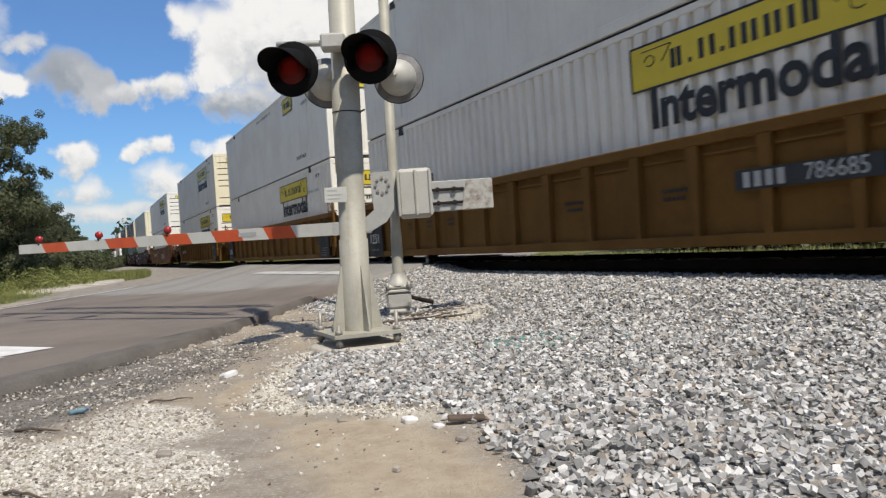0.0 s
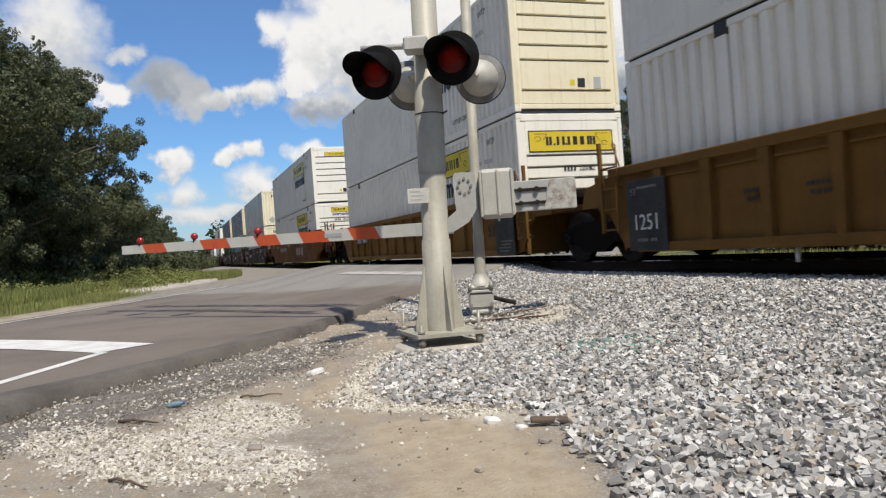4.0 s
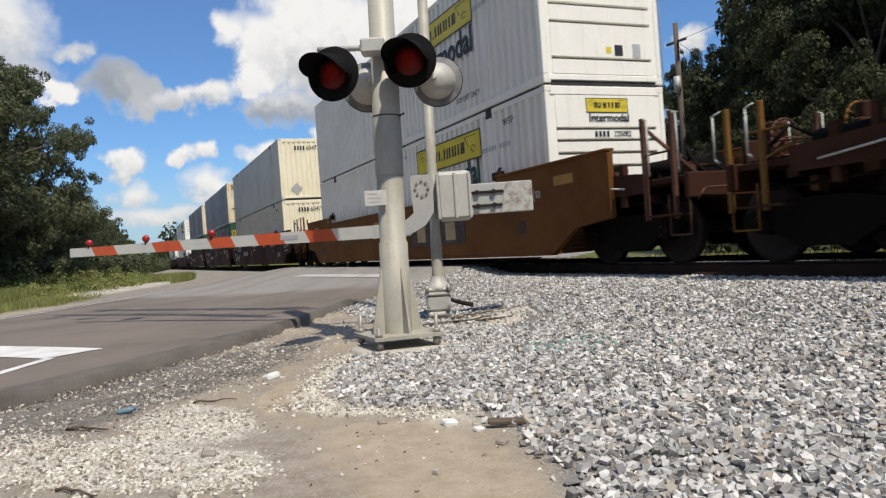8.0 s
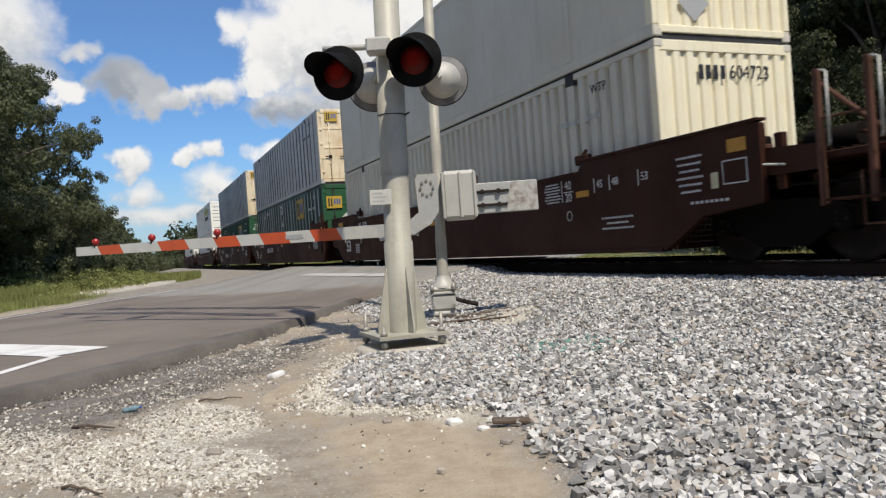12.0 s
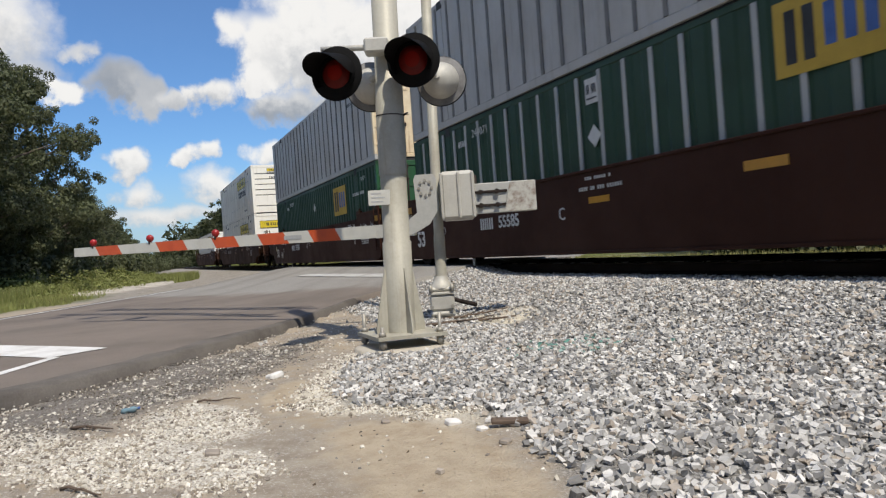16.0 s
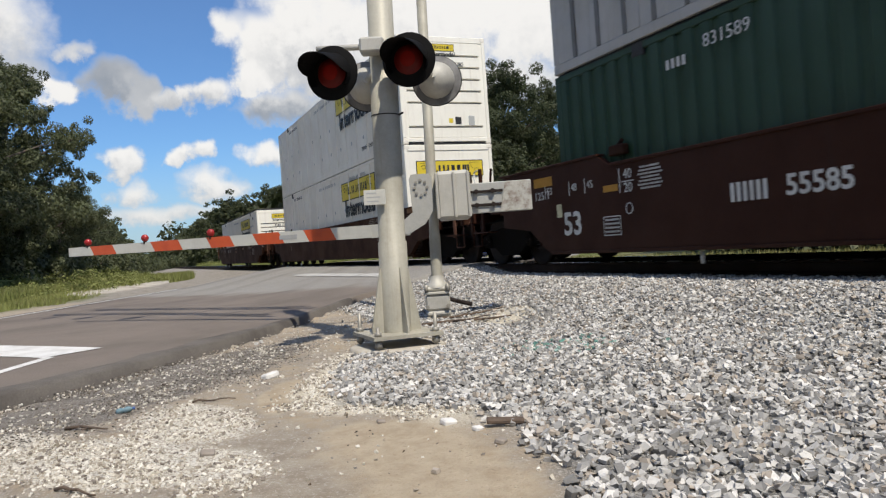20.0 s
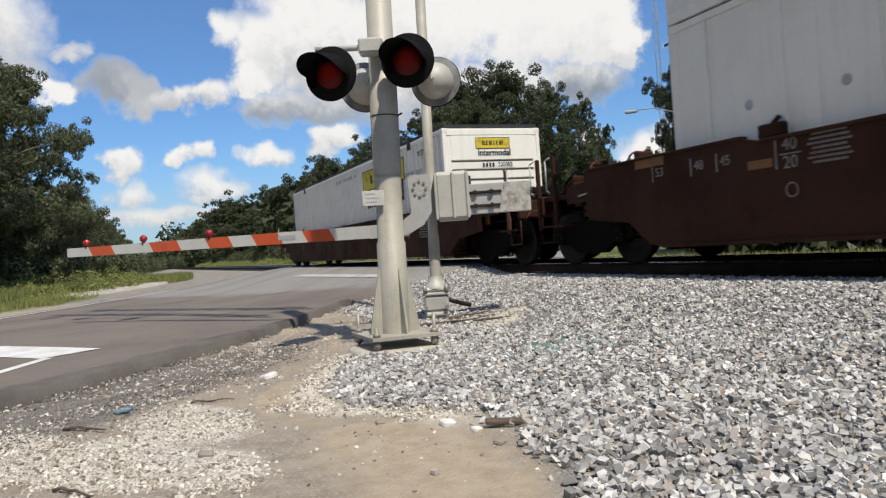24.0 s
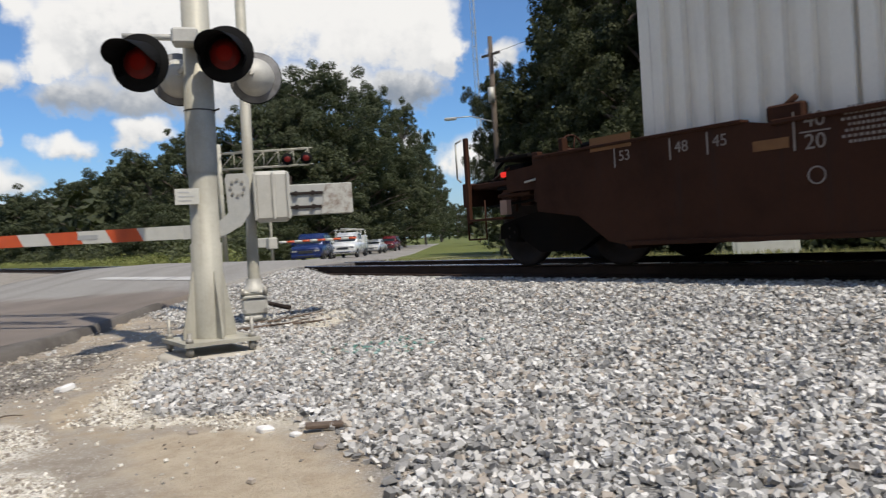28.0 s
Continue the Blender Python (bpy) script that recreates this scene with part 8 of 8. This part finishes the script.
    part("lower_grille", Build().box(f - 0.05, f + 0.065, -wide * 0.5, wide * 0.5, 0.4, 0.48, 0.01), INK, v)
    if kind == "pickup":
        rack = Build()
        for px in (r + 0.2, -0.7, 0.9):
            rack.tube([(px, -0.85, 1.15), (px, -0.8, 2.1), (px, 0.8, 2.1), (px, 0.85, 1.15)], 0.03, 6)
        rack.tube([(r + 0.1, -0.8, 2.12), (1.3, -0.8, 2.12)], 0.03, 6).tube([(r + 0.1, 0.8, 2.12), (1.3, 0.8, 2.12)], 0.03, 6)
        part("ladder_rack", rack, WHITE_PAINT, v)
        part("utility_box", Build().box(r + 0.1, -0.95, -0.97, -0.5, 1.0, 1.65, 0.04).box(r + 0.1, -0.95, 0.5, 0.97, 1.0, 1.65, 0.04), paint, v)
        part("ladder", Build().tube([(r, -0.3, 2.2), (1.5, -0.3, 2.2)], 0.03, 6).tube([(r, 0.1, 2.2), (1.5, 0.1, 2.2)], 0.03, 6), GALV, v)
    return v


def spot(az, d):
    return -d * math.cos(radians(az)), d * math.sin(radians(az))


def beyond():
    for name, label, az, d, turn, colour, kind in (
            ("sport_utility_car", "blue sport utility car waiting at the gate", 27.0, 44, -37, ("blue", (0.016, 0.03, 0.11)), "suv"),
            ("pickup_truck", "white utility pickup truck with a ladder rack", 29.8, 57, -41, ("white", (0.72, 0.72, 0.7)), "pickup"),
            ("sedan_car", "silver sedan waiting behind the truck", 31.7, 74, -43, ("silver", (0.5, 0.5, 0.49)), "sedan"),
            ("sedan_car", "dark red car last in the queue", 32.9, 84, -43, ("red", (0.12, 0.02, 0.025)), "suv")):
        x, y = spot(az, d)
        vehicle(name, label, x, y, paved(x, y) + 0.0, turn, colour, kind)
    # gate and overhead signal on the far side of the track
    x, y = spot(24.0, 40)
    z = ground_z(x, y)
    g = thing("crossing_gate", "far crossing gate lowered, seen from behind", "crossing gate", pose(x, y, z, 0, 0, 0))
    part("mast", Build().cyl((0, 0, 0), (0, 0, 3.6), 0.07, None, 12), POLE_NEW, g)
    part("mechanism_box", Build().box(-0.2, 0.2, -0.25, 0.25, 0.8, 1.4, 0.04), ALU, g)
    cross = Vector((0.62, 0.78, 0))
    for i in range(10):
        q = Build()
        q.cyl(cross * (0.4 + i * 0.41) + Vector((0, 0, 1.12)), cross * (0.81 + i * 0.41) + Vector((0, 0, 1.12)), 0.06, None, 8)
        part("arm_section", q, RED_PAINT if i % 2 else WHITE_PAINT, g)
    part("counterweight_plate", Build().box(-1.0, -0.2, -0.06, 0.06, 0.9, 1.4, 0.03, pose(0, 0, 0, 0, 0, 50)), ALU, g)
    # overhead truss
    x, y = spot(20.6, 41)
    z = ground_z(x, y)
    c = thing("overhead_signal", "overhead truss signal with red lights on the far side", "signal mast", pose(x, y, z))
    part("mast", Build().cyl((0, 0, 0), (0, 0, 6.4), 0.13, 0.12, 16), POLE_NEW, c)
    for zz in (5.05, 5.9):
        for off in (-0.25, 0.25):
            part("truss_chord", Build().cyl(Vector((off, 0, zz)), cross * 4.9 + Vector((off, 0, zz)), 0.035, None, 8), POLE_NEW, c)
    for i in range(7):
        a = cross * (0.1 + i * 0.8)
        part("truss_post", Build().cyl(a + Vector((-0.25, 0, 5.05)), a + Vector((-0.25, 0, 5.9)), 0.022, None, 6), POLE_NEW, c)
        if i < 6:
            part("truss_brace", Build().cyl(a + Vector((-0.25, 0, 5.05)), a + cross * 0.8 + Vector((-0.25, 0, 5.9)), 0.02, None, 6), POLE_NEW, c)
    for k in (3.7, 4.7):
        p = cross * k + Vector((0.3, -0.2, 5.35))
        m = frame_from(p, Vector((0.85, -0.5, 0)))
        disc = part("background_disc", Build().lathe([(0.0, 0.0), (0.3, 0.0), (0.31, 0.02), (0.0, 0.03)], 24, m), HOOD, c)
        part("lens", Build().lathe([(0.16, 0.03), (0.1, 0.06), (0.0, 0.07)], 18, m), LENS, disc)
    # white equipment cabinet beyond the track
    x, y = spot(60.5, 18.5)
    q = thing("equipment_cabinet", "low white equipment cabinet on the grass beyond the track", "cabinet", pose(x, y, ground_z(x, y), 0, 0, 30))
    part("body", Build().box(-0.7, 0.7, -0.35, 0.35, 0.0, 0.55, 0.015), WHITE_PAINT, q)
    part("lid", Build().box(-0.73, 0.73, -0.38, 0.38, 0.55, 0.6, 0.015), WHITE_PAINT, q)
    part("door", Build().box(-0.6, 0.6, -0.365, -0.35, 0.06, 0.5, 0.005), WHITE_PAINT, q)
    # utility pole with a street lamp and wires, and a slender guyed tower behind
    x, y = spot(41.6, 40)
    z = ground_z(x, y)
    wood = mat("pole_wood", (0.11, 0.085, 0.065), 0.9, second=(0.07, 0.055, 0.045), scale=3, grain=0.25)
    u = thing("utility_pole", "leaning dark timber utility pole with a grey transformer", "utility pole", pose(x, y, z) @ Matrix.Rotation(radians(2.2), 4, Vector((0.7, 0.7, 0))))
    part("pole", Build().cyl((0, 0, -0.3), (0, 0, 11.6), 0.17, 0.12, 12), wood, u)
    part("transformer", Build().cyl((0.1, -0.22, 8.1), (0.1, -0.22, 8.9), 0.17, None, 14), GALV, u)
    part("crossarm", Build().box(-0.7, 0.7, -0.06, 0.06, 10.6, 10.72, 0.01), wood, u)
    lamp = part("lamp_arm", Build().tube([(0, 0, 7.1), (-0.9, -0.9, 7.5), (-1.5, -1.5, 7.5)], 0.03, 8), GALV, u)
    part("lamp_head", Build().box(-0.3, 0.35, -0.12, 0.12, -0.09, 0.07, 0.05, Matrix.Translation((-1.7, -1.7, 7.46)) @ pose(0, 0, 0, 0, 0, 45)), GALV, lamp)
    for k, (dx, dy, dz) in enumerate(((-14, 26, 10.0), (20, -6, 12.5), (-30, 34, 9.0))):
        pts = [Vector((0, 0, 10.7)) + (Vector((dx, dy, dz)) - Vector((0, 0, 10.7))) * (i / 10) - Vector((0, 0, 1.1 * math.sin(math.pi * i / 10))) for i in range(11)]
        part("wire", Build().tube(pts, 0.012, 5), INK, u)
    x, y = spot(40.4, 90)
    t = thing("radio_tower", "slender pale lattice radio tower far behind the trees", "radio tower", pose(x, y, ground_z(x, y)))
    for k in range(3):
        a = 2.094 * k
        part("tower_leg", Build().cyl((0.3 * math.cos(a), 0.3 * math.sin(a), 0), (0.3 * math.cos(a), 0.3 * math.sin(a), 60), 0.035, None, 6), GALV, t)
    lace = Build()
    for i in range(60):
        for k in range(3):
            a, c2 = 2.094 * k, 2.094 * (k + 1)
            lace.cyl((0.3 * math.cos(a), 0.3 * math.sin(a), i), (0.3 * math.cos(c2), 0.3 * math.sin(c2), i + (1 if i % 3 else 0)), 0.018, None, 4)
    tagged(part("tower_lacing", lace, GALV, t), kind="stuff")


beyond()


# ---- litter by the camera ----
def litter():
    twig = mat("dry_twig", (0.12, 0.085, 0.06), 0.9, second=(0.07, 0.05, 0.04), scale=20, grain=0.25)
    rng = random.Random(77)

    def rod(pts, r):
        """One skin along a bent line, tapering."""
        b, n, m = Build(), len(pts), 6
        for i, q in enumerate(pts):
            w = (pts[min(i + 1, n - 1)] - pts[max(i - 1, 0)]).normalized()
            u = w.cross(Vector((0, 0, 1))).normalized()
            s = u.cross(w)
            for k in range(m):
                t = 2 * math.pi * k / m
                b.v.append(tuple(q + (u * math.cos(t) + s * math.sin(t)) * r * (1 - 0.7 * i / n)))
        for i in range(n - 1):
            for k in range(m):
                j = (k + 1) % m
                b.f.append((i * m + k, i * m + j, (i + 1) * m + j, (i + 1) * m + k))
        b.f += [tuple(reversed(range(m))), tuple(range((n - 1) * m, n * m))]
        b.soft = [True] * len(b.f)
        return b

    def branch(x, y, length, turn, r, label, forks=2):
        pts, p, a = [], Vector((x, y, ground_z(x, y) + r)), radians(turn)
        n = 6
        for i in range(n + 1):
            pts.append(Vector(p))
            a += rng.uniform(-0.13, 0.13)
            p = p + Vector((math.cos(a), math.sin(a), 0)) * (length / n)
            p.z = ground_z(p.x, p.y) + r + rng.uniform(0, 0.015)
        b = rod(pts, r)
        o = solid("stick", b, twig, label, "stick", "sticks on the ground")
        for k in range(forks):
            q = pts[2 + k]
            c = a + rng.choice((-1, 1)) * 0.6
            part("twig", Build().cyl(q, q + Vector((math.cos(c), math.sin(c), 0.1)) * length * 0.3, r * 0.5, r * 0.2, 5), twig, o)

    branch(-5.2, -0.42, 0.42, 40, 0.012, "dry forked stick on the gravel")
    branch(-3.72, -0.36, 0.3, 45, 0.009, "thin dry stick on the sand", 1)
    branch(-5.4, 0.35, 0.3, 70, 0.008, "thin dry stick on the gravel", 1)
    branch(-8.3, 3.2, 1.1, 70, 0.025, "grey fallen branch beside the mast", 3)
    branch(-8.7, 3.5, 1.0, 85, 0.02, "grey fallen branch beside the mast", 2)
    branch(-9.3, 4.0, 0.9, 95, 0.018, "grey fallen branch beside the mast", 1)
    branch(-6.6, 0.2, 0.22, 20, 0.007, "thin dry stick on the dirt", 1)
    b = Build().box(-0.1, 0.1, -0.03, 0.03, -0.012, 0.012, 0.006)
    solid("wood_scrap", b, twig, "brown splintered scrap of wood", "wood", at=pose(-3.47, 1.77, ground_z(-3.47, 1.77) + 0.03, 4, 3, 66))
    # crumpled blue bottle
    z = ground_z(-5.45, -0.08)
    t = thing("plastic_bottle", "crushed clear blue plastic bottle on the dirt", "bottle", pose(-5.45, -0.08, z + 0.02, 0, 80, 60) @ Matrix.Diagonal((0.62, 0.62, 0.62, 1)))
    pl = mat("blue_plastic", (0.2, 0.3, 0.34), 0.25, second=(0.06, 0.15, 0.22), scale=20, grain=0.1)
    part("bottle_body", Build().lathe([(0.0, -0.09), (0.03, -0.09), (0.034, -0.05), (0.024, -0.01), (0.034, 0.03), (0.03, 0.06), (0.013, 0.09), (0.013, 0.1)], 12), pl, t)
    part("bottle_cap", Build().lathe([(0.015, 0.1), (0.015, 0.118), (0.0, 0.118)], 12), BLUE, t)
    teal = island_mat("painted_stone", (0.08, 0.2, 0.17), (0.3, 0.42, 0.38), 0.8, 60.0, (0.12, 0.3, 0.25))
    spots, sizes = [], []
    for i in range(70):
        x, y = -5.5 + rng.gauss(0, 0.2), 3.5 + rng.gauss(0, 0.28)
        spots.append((x, y, ground_z(x, y) + 0.022))
        sizes.append(rng.uniform(0.03, 0.055))
    stones("painted_stones", spots, sizes, teal, "ballast stones with faded green marking paint", 9)


litter()


# ---- motion ----
def motions():
    times = [0.0, 1.0, 2.0, 3.0, 4.0, 5.0, 6.0, 7.0, 8.0, 12.0, 16.0, 20.0, 24.0, 28.0]
    for ob, front in MOVERS:
        walk(ob, [(t, pose(front + travelled(t), TRACK_Y, RAIL_Z)) for t in times])


motions()
